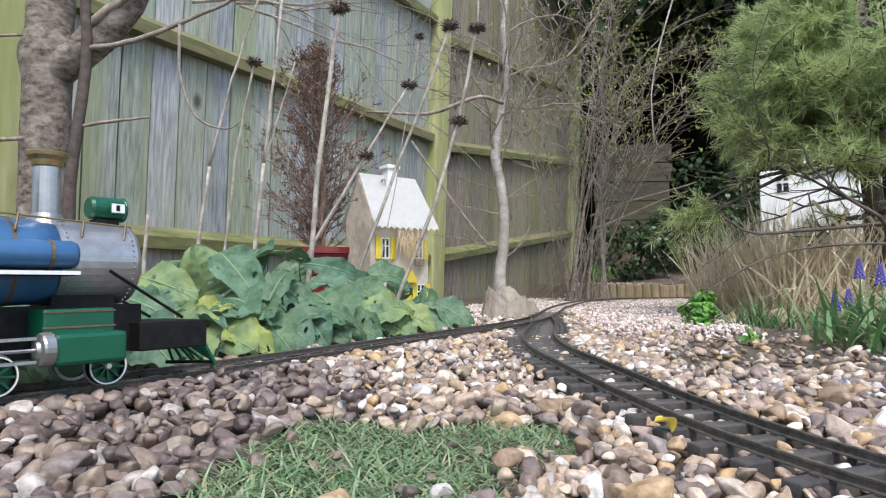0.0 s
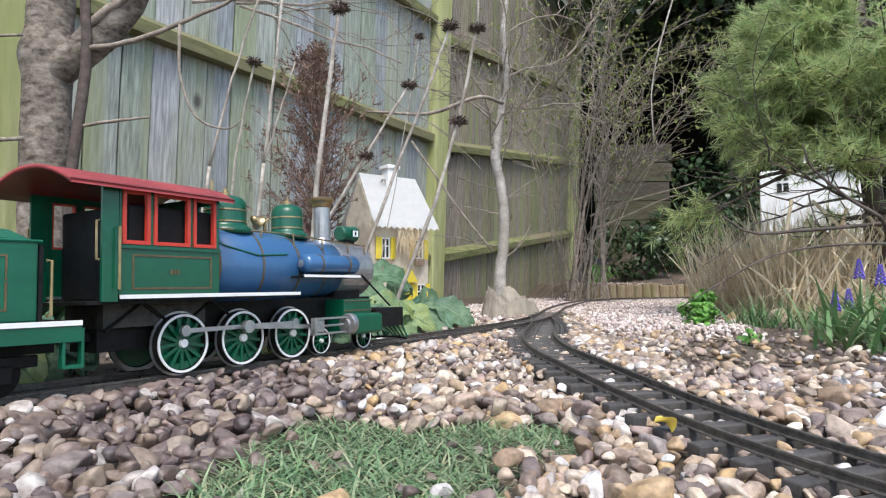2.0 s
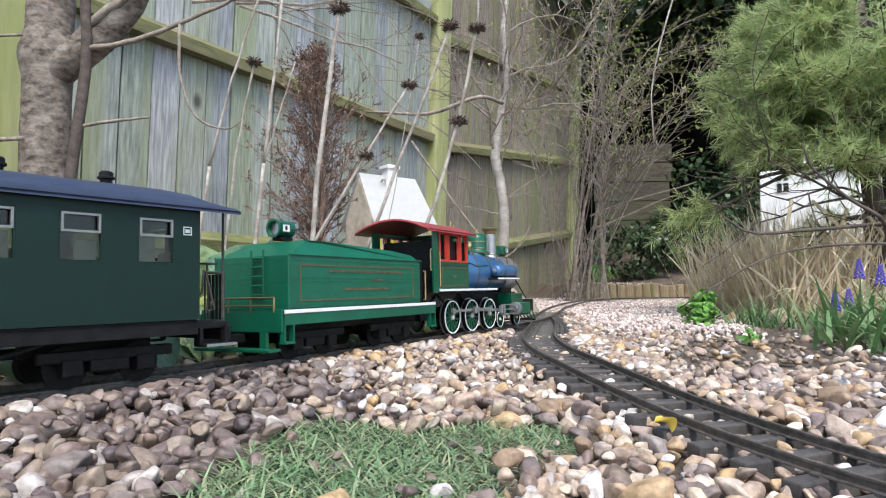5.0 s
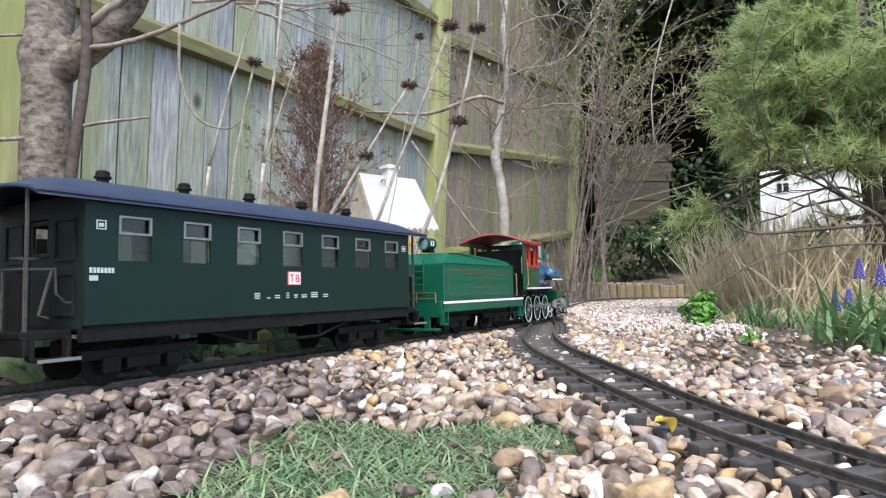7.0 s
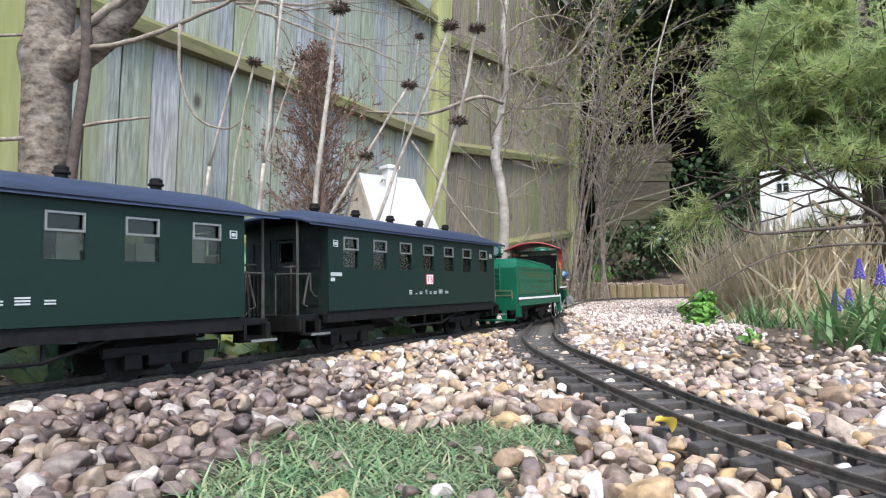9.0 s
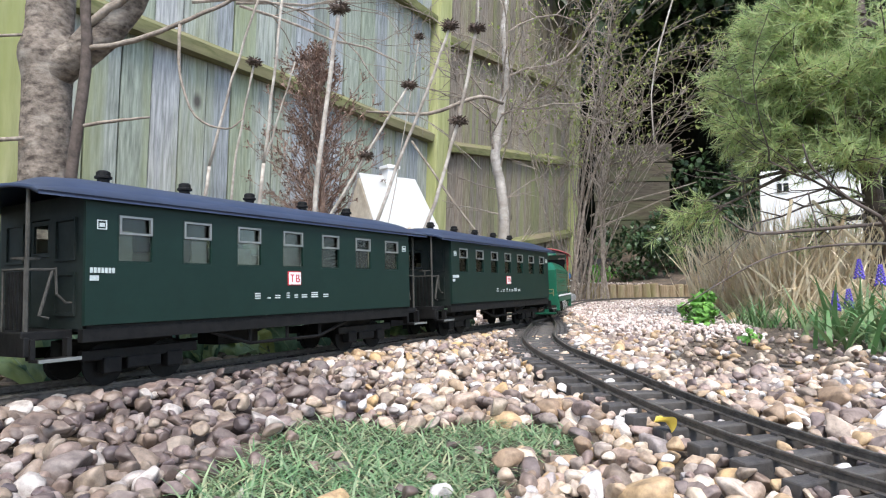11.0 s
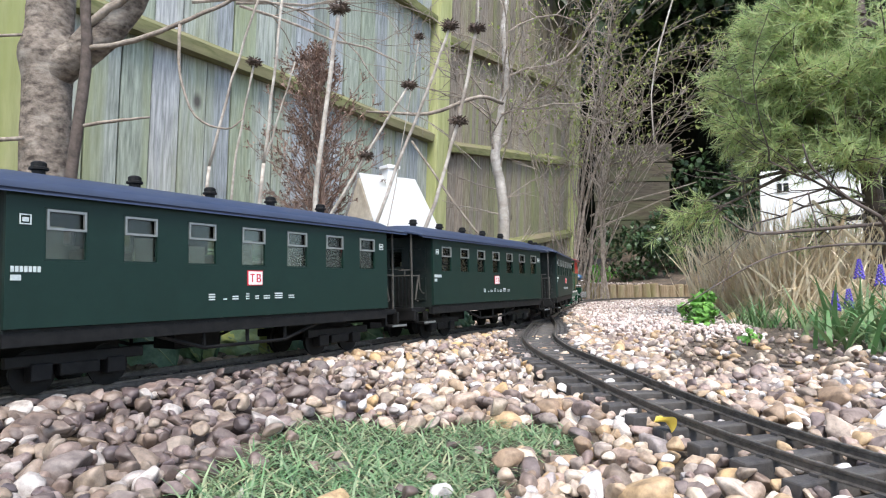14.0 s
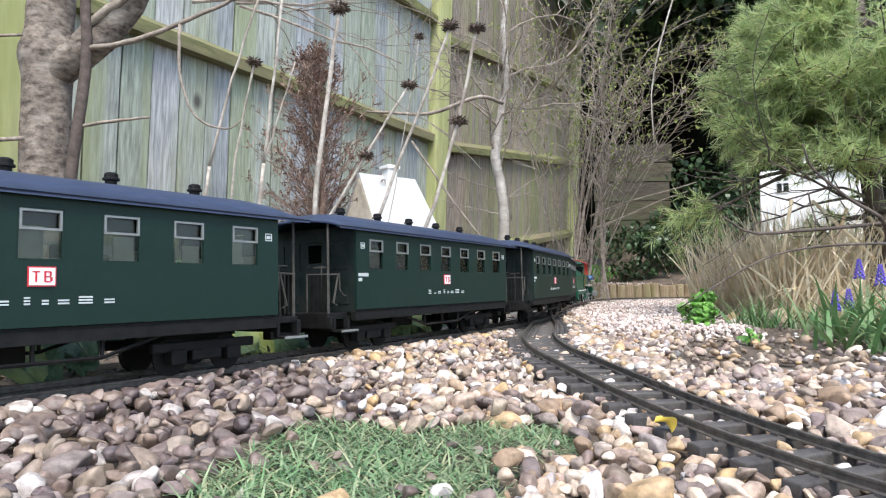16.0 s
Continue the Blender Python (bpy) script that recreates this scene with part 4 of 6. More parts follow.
    # cab
    for y in (-1, 1):
        y0, y1 = sorted((y * 0.050, y * 0.0475))
        bm = box(-0.128, -0.040, y0, y1, 0.0648, 0.103)
        add_box(bm, -0.128, -0.040, y0, y1, 0.1405, 0.1465)
        last = -0.128
        for a, b in ((-0.1245, -0.1055), (-0.0995, -0.0705), (-0.0645, -0.0455)):
            add_box(bm, last, a, y0, y1, 0.103, 0.1405)
            last = b
        add_box(bm, last, -0.040, y0, y1, 0.103, 0.1405)
        side = part("cab_side", bm, M_GREEN, e)
        for a, b in ((-0.1245, -0.1055), (-0.0995, -0.0705), (-0.0645, -0.0455)):
            f = part("window_frame", frame_bm(b - a + 0.003, 0.040, 0.0028, 0.0036, y * 0.0495), M_REDF, side, "red window frame")
            f.matrix_basis = pose((a + b) / 2, 0, 0.1218)
        part("ledge", box(-0.129, -0.039, y * 0.0503 - 0.001, y * 0.0503 + 0.001, 0.0985, 0.1008), M_GREEN, side)
        part("lining", frame_bm(0.070, 0.026, 0.0014, 0.0006, y * 0.0502), M_GOLD, side, "worn gold lining").matrix_basis = pose(-0.083, 0, 0.0815)
        bm = bmesh.new()
        for k in range(3):
            add_box(bm, -0.0865 + k * 0.003, -0.0845 + k * 0.003, y * 0.0503 - 0.0003, y * 0.0503 + 0.0003, 0.080, 0.0835)
        part("lettering", bm, M_GOLD, side, "worn gold number bars")
        part("hand_rail", tube([(-0.1285, y * 0.052, 0.069), (-0.130, y * 0.054, 0.069), (-0.130, y * 0.054, 0.1135), (-0.1285, y * 0.052, 0.1135)], 0.0011), M_BRASS, side)
        part("rear_sheet", box(-0.1405, -0.1285, y0, y1, 0.060, 0.1465), M_GREEN, e)
        part("rear_hand_rail", tube([(-0.141, y * 0.047, 0.09), (-0.143, y * 0.047, 0.09), (-0.143, y * 0.047, 0.118), (-0.141, y * 0.047, 0.118)], 0.0009), M_BRASS, e)
    bm = box(-0.042, -0.0395, -0.0475, 0.0475, 0.0648, 0.122)
    add_box(bm, -0.042, -0.0395, -0.0475, 0.0475, 0.139, 0.1465)
    for y0, y1 in ((-0.0475, -0.042), (-0.026, 0.026), (0.042, 0.0475)):
        add_box(bm, -0.042, -0.0395, y0, y1, 0.122, 0.139)
    part("cab_front", bm, M_GREEN, e)
    part("backhead", lathe([(0, -0.060), (0.032, -0.058), (0.034, -0.045)], 24, pose(0, 0, 0.0895) @ ALONG_X), M_BLACK, e)
    # Black block fills the cab in place of the shade inside it.
    part("boiler_cladding", box(-0.118, -0.043, -0.046, 0.046, 0.0603, 0.132, 0.002), M_BLACK, e)
    part("cab_floor", box(-0.150, -0.042, -0.0475, 0.0475, 0.058, 0.0603), M_BLACK, e)
    vs, fs, stations = [], [], (-0.168, -0.165, -0.034, -0.031)
    for layer in (0, 1):
        for x in stations:
            for k in range(15):
                u = -1 + 2 * k / 14
                vs.append((x, 0.0585 * u, 0.1435 + 0.0155 * (1 - abs(u) ** 2) - 0.003 * layer))
    for i in range(3):
        for k in range(14):
            a = i * 15 + k
            fs += [(a, a + 15, a + 16, a + 1), (60 + a, 60 + a + 1, 60 + a + 16, 60 + a + 15)]
    for i in range(3):
        for k in (0, 14):
            a = i * 15 + k
            fs.append((a, a + 15, 60 + a + 15, 60 + a))
    for i in (0, 3):
        for k in range(14):
            a = i * 15 + k
            fs.append((a, a + 1, 60 + a + 1, 60 + a))
    ob = new("cab_roof", mesh_of("cab_roof", vs, fs, M_RED, True))
    ob.parent = e
    tagged(ob, "faded red cab roof")
    return e


tender = build_tender()
loco = build_loco()

# distance gone by the rear wall of the leading carriage, at times
GONE = ((0.0, -1.008), (1.5, -0.789), (2.5, -0.634), (3.5, -0.483), (4.2, -0.379), (6.3, -0.069), (7.0, 0.037), (7.5, 0.100), (8.0, 0.160), (9.0, 0.281), (9.2, 0.305), (11.3, 0.576), (12.0, 0.677), (12.5, 0.754), (13.0, 0.826), (13.5, 0.908), (14.5, 1.068), (16.0, 1.324))


def travelled(t):
    k = 0
    while k < len(GONE) - 2 and t > GONE[k + 1][0]:
        k += 1

    def slope(i):
        a, b = GONE[max(i - 1, 0)], GONE[min(i + 1, len(GONE) - 1)]
        return (b[1] - a[1]) / (b[0] - a[0])

    (t0, s0), (t1, s1) = GONE[k], GONE[k + 1]
    h = t1 - t0
    u = (t - t0) / h
    return (2 * u ** 3 - 3 * u ** 2 + 1) * s0 + (u ** 3 - 2 * u ** 2 + u) * h * slope(k) + (3 * u ** 2 - 2 * u ** 3) * s1 + (u ** 3 - u ** 2) * h * slope(k + 1)


def vehicle_pose(s, half):
    ax, ay = on_line(s - half)
    bx, by_ = on_line(s + half)
    return pose((ax + bx) / 2, (ay + by_) / 2, 0, 0, 0, math.degrees(math.atan2(by_ - ay, bx - ax))) @ pose(0, 0, 0, -1.5, 0, 0)


# ---- materials of the garden ----
M_BARK = mat("cherry_bark", (0.045, 0.033, 0.026), (0.31, 0.26, 0.215), 48, 0.85, bump=0.8, c3=(0.38, 0.34, 0.29), big=16, stretch=(1.0, 1.0, 1.7), dist=0.004, cover=0.42)
M_PALEBARK = mat("silvery_bark", (0.24, 0.21, 0.18), (0.58, 0.54, 0.50), 40, 0.8, bump=0.6, c3=(0.30, 0.27, 0.23), big=14, dist=0.003)
M_TWIG = mat("grey_twig", (0.15, 0.12, 0.095), (0.38, 0.325, 0.27), 60, 0.85, bump=0.3)
M_DARKTWIG = mat("dark_twig", (0.05, 0.038, 0.032), (0.13, 0.10, 0.085), 60, 0.85, bump=0.3)
M_STALK = mat("dry_stalk", (0.3096, 0.2666, 0.2236), (0.5676, 0.5246, 0.4644), 70, 0.8, bump=0.4, c3=(0.2064, 0.1720, 0.1419), big=16)
M_HEAD = mat("dry_seed_head", (0.05, 0.035, 0.028), (0.16, 0.115, 0.09), 120, 0.9, bump=0.8)
M_LEAF = mat("wrinkled_leaf", (0.055, 0.118, 0.066), (0.15, 0.245, 0.148), 60, 0.55, bump=0.7, pick="object", picks=((1.0, 1.0, 1.0), (1.1, 1.1, 0.92), (0.85, 0.92, 0.95), (0.95, 1.05, 1.15), (1.15, 1.1, 0.95), (0.9, 1.0, 1.05)), trans=0.18, dist=0.004)
M_LEAF_PALE = mat("pale_wrinkled_leaf", (0.13, 0.21, 0.085), (0.25, 0.34, 0.17), 60, 0.55, bump=0.7, c3=(0.30, 0.36, 0.12), big=22, trans=0.2, dist=0.004)
M_LEAF_YELLOW = mat("yellowing_leaf", (0.25, 0.31, 0.075), (0.48, 0.48, 0.14), 50, 0.6, bump=0.6, c3=(0.16, 0.25, 0.09), big=25, trans=0.2, dist=0.004)
M_RIB = mat("leaf_rib", (0.16, 0.24, 0.12), (0.24, 0.32, 0.18), 60, 0.6, bump=0.1)
M_LITTER = mat("grey_brown_litter", (0.10, 0.08, 0.062), (0.26, 0.215, 0.17), 60, 0.9, bump=0.3, pick="island", picks=((0.8, 0.8, 0.8), (1.4, 1.35, 1.25), (0.6, 0.58, 0.55)))
M_DEAD = mat("dead_brown_foliage", (0.17, 0.118, 0.098), (0.38, 0.285, 0.24), 60, 0.9, bump=0.3, pick="island", picks=((0.8, 0.8, 0.8), (1.3, 1.2, 1.1), (0.6, 0.55, 0.55)))
M_POTRED = mat("red_glazed_pot", (0.15, 0.009, 0.013), (0.22, 0.015, 0.02), 40, 0.3, bump=0.15, c3=(0.17, 0.012, 0.014), big=12, coat=0.3)
M_PLASTER = mat("cream_plaster", (0.50, 0.43, 0.33), (0.68, 0.61, 0.50), 60, 0.85, bump=0.4, c3=(0.42, 0.35, 0.27), big=18)
M_WROOF = mat("white_roof_paint", (0.80, 0.80, 0.79), (0.88, 0.88, 0.87), 60, 0.6, bump=0.2)
M_YELLOW = mat("yellow_shutter", (0.62, 0.48, 0.03), (0.72, 0.58, 0.06), 60, 0.6, bump=0.1)
M_BRICKY = mat("stone_sill", (0.26, 0.18, 0.12), (0.40, 0.30, 0.22), 80, 0.85, bump=0.4)
M_DARKIN = mat("dark_window", (0.012, 0.014, 0.014), (0.03, 0.034, 0.034), 40, 0.15, bump=0.0)
M_STRAW = mat("dry_straw", (0.80, 0.68, 0.48), (0.95, 0.88, 0.70), 40, 0.8, bump=0.1, pick="island", picks=((0.92, 0.88, 0.82), (1.02, 1.01, 0.99), (0.72, 0.64, 0.56), (1.0, 0.98, 0.95)), trans=0.35)
M_NEEDLE = mat("yellow_green_needles", (0.8, 0.85, 0.8), (1.2, 1.15, 1.1), 30, 0.55, bump=0.0, pick="island", picks=((0.35, 0.46, 0.19), (0.49, 0.60, 0.28), (0.23, 0.33, 0.14), (0.62, 0.68, 0.38), (0.38, 0.50, 0.21), (0.50, 0.44, 0.24)), trans=0.6)
M_IVY = mat("dark_evergreen_leaf", (0.8, 0.8, 0.8), (1.2, 1.2, 1.2), 30, 0.4, bump=0.0, pick="island", picks=((0.014, 0.034, 0.012), (0.03, 0.065, 0.022), (0.05, 0.095, 0.033), (0.02, 0.045, 0.018)), trans=0.08)
# Near-black green: the shade inside the hedge put into its colour.
M_HEDGE_SHADE = mat("hedge_shade_green", (0.004, 0.007, 0.004), (0.014, 0.022, 0.011), 12, 0.9, bump=0.8, dist=0.05)
M_FRESH = mat("fresh_green_leaf", (0.85, 0.85, 0.85), (1.15, 1.15, 1.15), 40, 0.5, bump=0.0, pick="island", picks=((0.12, 0.29, 0.05), (0.20, 0.42, 0.08), (0.09, 0.22, 0.05)), trans=0.25)
M_BUD = mat("spring_bud_leaf", (0.85, 0.85, 0.85), (1.15, 1.15, 1.15), 40, 0.5, bump=0.0, pick="island", picks=((0.22, 0.28, 0.07), (0.34, 0.38, 0.12), (0.14, 0.20, 0.06)), trans=0.25)
M_BLADE = mat("strap_leaf", (0.85, 0.85, 0.85), (1.15, 1.15, 1.15), 30, 0.45, bump=0.0, pick="island", picks=((0.07, 0.16, 0.055), (0.14, 0.27, 0.10), (0.22, 0.28, 0.13), (0.09, 0.21, 0.065)), trans=0.25)
M_TURF = mat("turf_blade", (0.85, 0.85, 0.85), (1.15, 1.15, 1.15), 60, 0.55, bump=0.0, pick="island", picks=((0.091, 0.182, 0.078), (0.182, 0.325, 0.143), (0.312, 0.390, 0.221), (0.065, 0.143, 0.065), (0.442, 0.429, 0.260), (0.156, 0.299, 0.130)), trans=0.2)
M_VIOLET = mat("violet_flower", (0.09, 0.06, 0.42), (0.17, 0.12, 0.60), 90, 0.6, bump=0.1)
M_LOG = mat("log_edging", (0.20, 0.14, 0.08), (0.40, 0.31, 0.20), 30, 0.9, bump=0.6, c3=(0.22, 0.20, 0.09), big=10, stretch=(2, 2, 0.4))
M_STUMP = mat("split_stump", (0.15, 0.12, 0.095), (0.40, 0.35, 0.29), 34, 0.9, bump=0.9, c3=(0.30, 0.27, 0.21), big=9, stretch=(2, 2, 0.35), dist=0.004)


# ---- fence ----
FENCE = pose(-0.77, 2.24, 0, 0, 0, 60) @ pose(0, 0, 0, 2.0, 0, 0)


def board_mesh(w, h):
    bm = bmesh.new()
    n = 8
    e = w * 0.942
    sec = ((0, 0.016), (0, -0.004), (0.002, -0.006), (e - 0.002, -0.009), (e, -0.007), (e, 0.016))
    rows = []
    for k in range(n + 1):
        rows.append([bm.verts.new((x + 0.0012 * math.sin(k * 1.7), y, h * k / n)) for x, y in sec])
    for a, b in zip(rows, rows[1:]):
        for i in range(6):
            bm.faces.new((a[i], a[(i + 1) % 6], b[(i + 1) % 6], b[i]))
    bm.faces.new(rows[0][::-1])
    bm.faces.new(rows[-1])
    add_box(bm, e - 0.004, w * 1.06, 0.018, 0.024, 0, h)
    me = bpy.data.meshes.new("board")
    bm.to_mesh(me)
    bm.free()
    return me


def fence_panel(name, x0, x1, slope, z0, top, material, rails, label, w):
    f = thing(name, FENCE, label, "fence", "timber fence panels", "structure")
    mesh = board_mesh(w, top - z0)
    mesh.materials.append(material)
    x = x0
    while x < x1 - 0.02:
        b = new("board", mesh)
        b.parent = f
        b.matrix_basis = pose(x, rng.uniform(-0.003, 0.003), z0 + slope * (x - x0) + rng.uniform(-0.01, 0.01), 0, rng.uniform(-0.25, 0.25), 0)
        x += w
    for z in rails:
        bm = bmesh.new()
        dz = slope * (x1 - x0)
        q = []
        for xx, zz in ((x0 - 0.01, z), (x1 + 0.01, z + dz)):
            q.append([bm.verts.new((xx, yy, zz + h)) for yy, h in ((-0.004, -0.036), (-0.050, -0.034), (-0.052, 0.004), (-0.004, 0.036))])
        for i in range(4):
            bm.faces.new((q[0][i], q[0][(i + 1) % 4], q[1][(i + 1) % 4], q[1][i]))
        bm.faces.new(q[0][::-1])
        bm.faces.new(q[1])
        part("fence_rail", bm, M_FRAIL, f, "green mossy timber rail")
    return f


fence_panel("fence_1", -1.766, 1.30, 0.0, -0.08, 1.86, M_BOARD, (0.215, 0.86, 1.50), "weathered grey featheredge boards with mossy green rails", 0.103)
fence_panel("fence_2", 1.46, 3.62, 0.125, -0.40, 2.30, M_BOARD2, (0.225, 0.835, 1.44), "brown featheredge boards stained green with moss", 0.088)
for x, z0, z1 in ((1.38, -0.1, 2.0), (3.66, 0.1, 2.6), (-0.75, -0.1, 2.0), (-1.80, -0.1, 2.0)):
    tagged(part("fence_post", box(x - 0.062, x + 0.062, -0.062, 0.055, z0, z1, 0.006), M_POST), "square green-stained timber fence post", "fence post", "fence posts", "structure").matrix_world = FENCE
M_OLDBOARD = mat("old_brown_board", (0.075, 0.058, 0.042), (0.19, 0.152, 0.112), 40, 0.9, bump=0.5, c3=(0.11, 0.12, 0.06), big=5, stretch=(0.3, 2, 2), pick="object", picks=BOARDS, dist=0.003)
low = thing("fence_3", pose(1.30, 5.35, 0, 0, 0, -6), "low brown timber boards behind the flower bed", "fence", "timber fence panels", "structure")
lowboard = mesh_of("board", [(x, y, z) for x in (0, 0.62) for y in (0, 0.03) for z in (0, 0.155)], [(0, 1, 3, 2), (4, 6, 7, 5), (0, 4, 5, 1), (2, 3, 7, 6), (0, 2, 6, 4), (1, 5, 7, 3)], M_OLDBOARD)
for k in range(6):
    b = new("board", lowboard)
    b.parent = low
    b.matrix_basis = pose(rng.uniform(-0.02, 0.02), rng.uniform(0, 0.01), 0.28 + k * 0.162)


# ---- foliage helpers ----
def rand_dir(spread=1.0):
    v = Vector((rng.gauss(0, 1), rng.gauss(0, 1), rng.gauss(0, 1)))
    return v.normalized() * spread


class Leaves:
    """Gathers many small leaves or blades into one mesh."""

    def __init__(self):
        self.v, self.f = [], []

    def leaf(self, p, d, up, length, width, bend=0.25):
        d = d.normalized()
        s = d.cross(up)
        if s.length < 0.01:
            s = d.cross(Vector((1, 0.2, 0)))
        s.normalize()
        n = s.cross(d)
        b = len(self.v)
        for t, w, h in ((0, 0.15, 0), (0.4, 1, 0.10), (0.75, 0.7, 0.0), (1.0, 0.0, -bend)):
            c = p + d * (length * t) + n * (h * length)
            if w:
                self.v += [tuple(c - s * (w * width / 2)), tuple(c + s * (w * width / 2))]
            else:
                self.v.append(tuple(c))
        self.f += [(b, b + 1, b + 3, b + 2), (b + 2, b + 3, b + 5, b + 4), (b + 4, b + 5, b + 6)]

    def blade(self, p, d, length, width, droop, n=4, roll=0.0):
        """A thin blade that starts along d and droops."""
        side = d.cross(Vector((0, 0, 1)))
        side = side.normalized() if side.length > 0.05 else Vector((rng.uniform(-1, 1), rng.uniform(-1, 1), 0)).normalized()
        b, q, dd = len(self.v), Vector(p), d.normalized()
        if roll:
            side = Matrix.Rotation(roll, 3, dd) @ side
        for k in range(n + 1):
            w = width * (1 - (k / n) ** 2 * 0.92) / 2
            self.v += [tuple(q - side * w), tuple(q + side * w)]
            q = q + dd * (length / n)
            dd = (dd + Vector((0, 0, -droop / n))).normalized()
        for k in range(n):
            a = b + 2 * k
            self.f.append((a, a + 1, a + 3, a + 2))

    def done(self, name, material, parent=None, label=""):
        ob = new(name, mesh_of(name, self.v, self.f, material))
        ob.parent = parent
        return tagged(ob, label)


def wander(p, d, length, n, wobble, lift=0.0):
    pts, q, dd = [Vector(p)], Vector(p), Vector(d).normalized()
    for k in range(n):
        dd = (dd + rand_dir(wobble) + Vector((0, 0, lift))).normalized()
        q = q + dd * (length / n)
        pts.append(q.copy())
    return pts, dd


def taper(r0, r1, n):
    return [r0 + (r1 - r0) * k / n for k in range(n + 1)]


def grow(bm, p, d, length, r, depth, tips, wobble=0.22, lift=0.04, kids=(2, 4), spread=0.7):
    n = 5
    pts, dd = wander(p, d, length, n, wobble, lift)
    add_tube(bm, pts, taper(r, max(r * 0.45, 0.0007), n), 5 if depth > 1 else 4, False)
    tips.append((pts[-1], dd))
    if depth:
        for k in range(rng.randint(*kids)):
            i = rng.randint(1, n)
            nd = ((pts[i] - pts[i - 1]).normalized() + rand_dir(spread)).normalized()
            grow(bm, pts[i], nd, length * rng.uniform(0.5, 0.8), max(r * rng.uniform(0.4, 0.6), 0.0008), depth - 1, tips, wobble, lift, kids, spread)


def rounded(pts, radii):
    """Points and radii of a curve that passes smoothly through the given points."""
    if len(pts) < 3:
        return pts, radii
    p = [Vector(q) for q in pts]
    p = [p[0] * 2 - p[1]] + p + [p[-1] * 2 - p[-2]]
    r = radii if isinstance(radii, (list, tuple)) else [radii] * len(pts)
    out, rad = [], []
    for i in range(len(pts) - 1):
        a, b, c_, d = p[i:i + 4]
        for k in range(4):
            t = k / 4
            out.append(0.5 * (2 * b + (c_ - a) * t + (2 * a - 5 * b + 4 * c_ - d) * t * t + (3 * b - a - 3 * c_ + d) * t ** 3) + rand_dir(0.35 * min(r[i], 0.006)))
            rad.append(r[i] + (r[i + 1] - r[i]) * t)
    return out + [p[-2]], rad + [r[-1]]


def stem_part(name, parent, material, runs, n=6, label=""):
    bm = bmesh.new()
    for pts, radii in runs:
        pts, radii = rounded(pts, radii)
        add_tube(bm, pts, radii, n)
    return part(name, bm, material, parent, label, True)


# ---- tree with the thick trunk by the fence ----
tree = thing("cherry_tree", pose(-0.852, 1.36, -0.03), "thick brown trunk with banded peeling bark by the fence", "tree")
bm = bmesh.new()
rows, n = [], 72
for k in range(105):
    z = k * 0.009
    r = 0.0515 - 0.006 * k / 105 + 0.02 * math.exp(-z / 0.05) + 0.010 * math.exp(-((z - 0.60) / 0.035) ** 2)
    ring = []
    for i in range(n):
        a = 2 * math.pi * i / n
        ca, sa = math.cos(a), math.sin(a)
        rr = r * (1 + 0.05 * noise.noise((ca * 1.5, sa * 1.5, z * 9)) + 0.012 * noise.noise((ca * 5, sa * 5, z * 60)) + 0.018 * noise.noise((ca * 11, sa * 11, z * 170)))
        ring.append(bm.verts.new((rr * ca - 0.012 * math.sin(z * 3.2), rr * sa, z)))
    rows.append(ring)
for a, b in zip(rows, rows[1:]):
    for i in range(n):
        bm.faces.new((a[i], a[(i + 1) % n], b[(i + 1) % n], b[i]))
part("trunk", bm, M_BARK, tree, smooth=True)
stem_part("limb", tree, M_BARK, [([(0.0, -0.005, 0.56), (0.055, -0.01, 0.592), (0.12, -0.02, 0.640), (0.165, -0.02, 0.695), (0.21, -0.03, 0.76), (0.30, -0.05, 0.92)], [0.040, 0.036, 0.033, 0.031, 0.029, 0.024])], 14)
stem_part("stem", tree, M_DARKTWIG, [([(0.072, -0.06, 0.05), (0.082, -0.06, 0.30), (0.104, -0.06, 0.55), (0.098, -0.06, 0.80)], [0.013, 0.012, 0.011, 0.010])], 9)
for run in [
    ([(0.102, -0.06, 0.592), (0.208, -0.06, 0.611), (0.302, -0.06, 0.649), (0.396, -0.06, 0.692), (0.47, -0.06, 0.75)], [0.006, 0.0055, 0.0045, 0.004, 0.003]),
    ([(0.30, -0.06, 0.646), (0.302, -0.06, 0.541), (0.336, -0.06, 0.451), (0.401, -0.06, 0.424), (0.436, -0.06, 0.445)], [0.004, 0.0032, 0.0026, 0.002, 0.0015]),
    ([(0.084, -0.06, 0.428), (0.166, -0.06, 0.440), (0.242, -0.06, 0.448)], [0.004, 0.0035, 0.002]),
    ([(-0.12, -0.06, 0.62), (-0.03, -0.06, 0.623)], [0.003, 0.003]), ([(-0.12, -0.06, 0.398), (-0.02, -0.06, 0.404)], [0.0045, 0.0045]),
    ([(0.06, -0.03, 0.62), (0.13, -0.05, 0.67), (0.2, -0.05, 0.72)], [0.012, 0.010, 0.007])]:
    stem_part("twig", tree, M_TWIG, [run])
bm = bmesh.new()
tips = []
for p, d in (((0.38, 0.05, 0.74), (1, 0.25, -0.1)), ((0.40, 0.02, 0.72), (1, 0.1, -0.25)), ((0.30, 0.0, 0.72), (1, 0.3, 0.05))):
    grow(bm, p, d, 0.40, 0.0036, 2, tips, 0.26, -0.03, (2, 3), 0.7)
tagged(part("twig_spray", bm, M_TWIG, tree), kind="stuff")

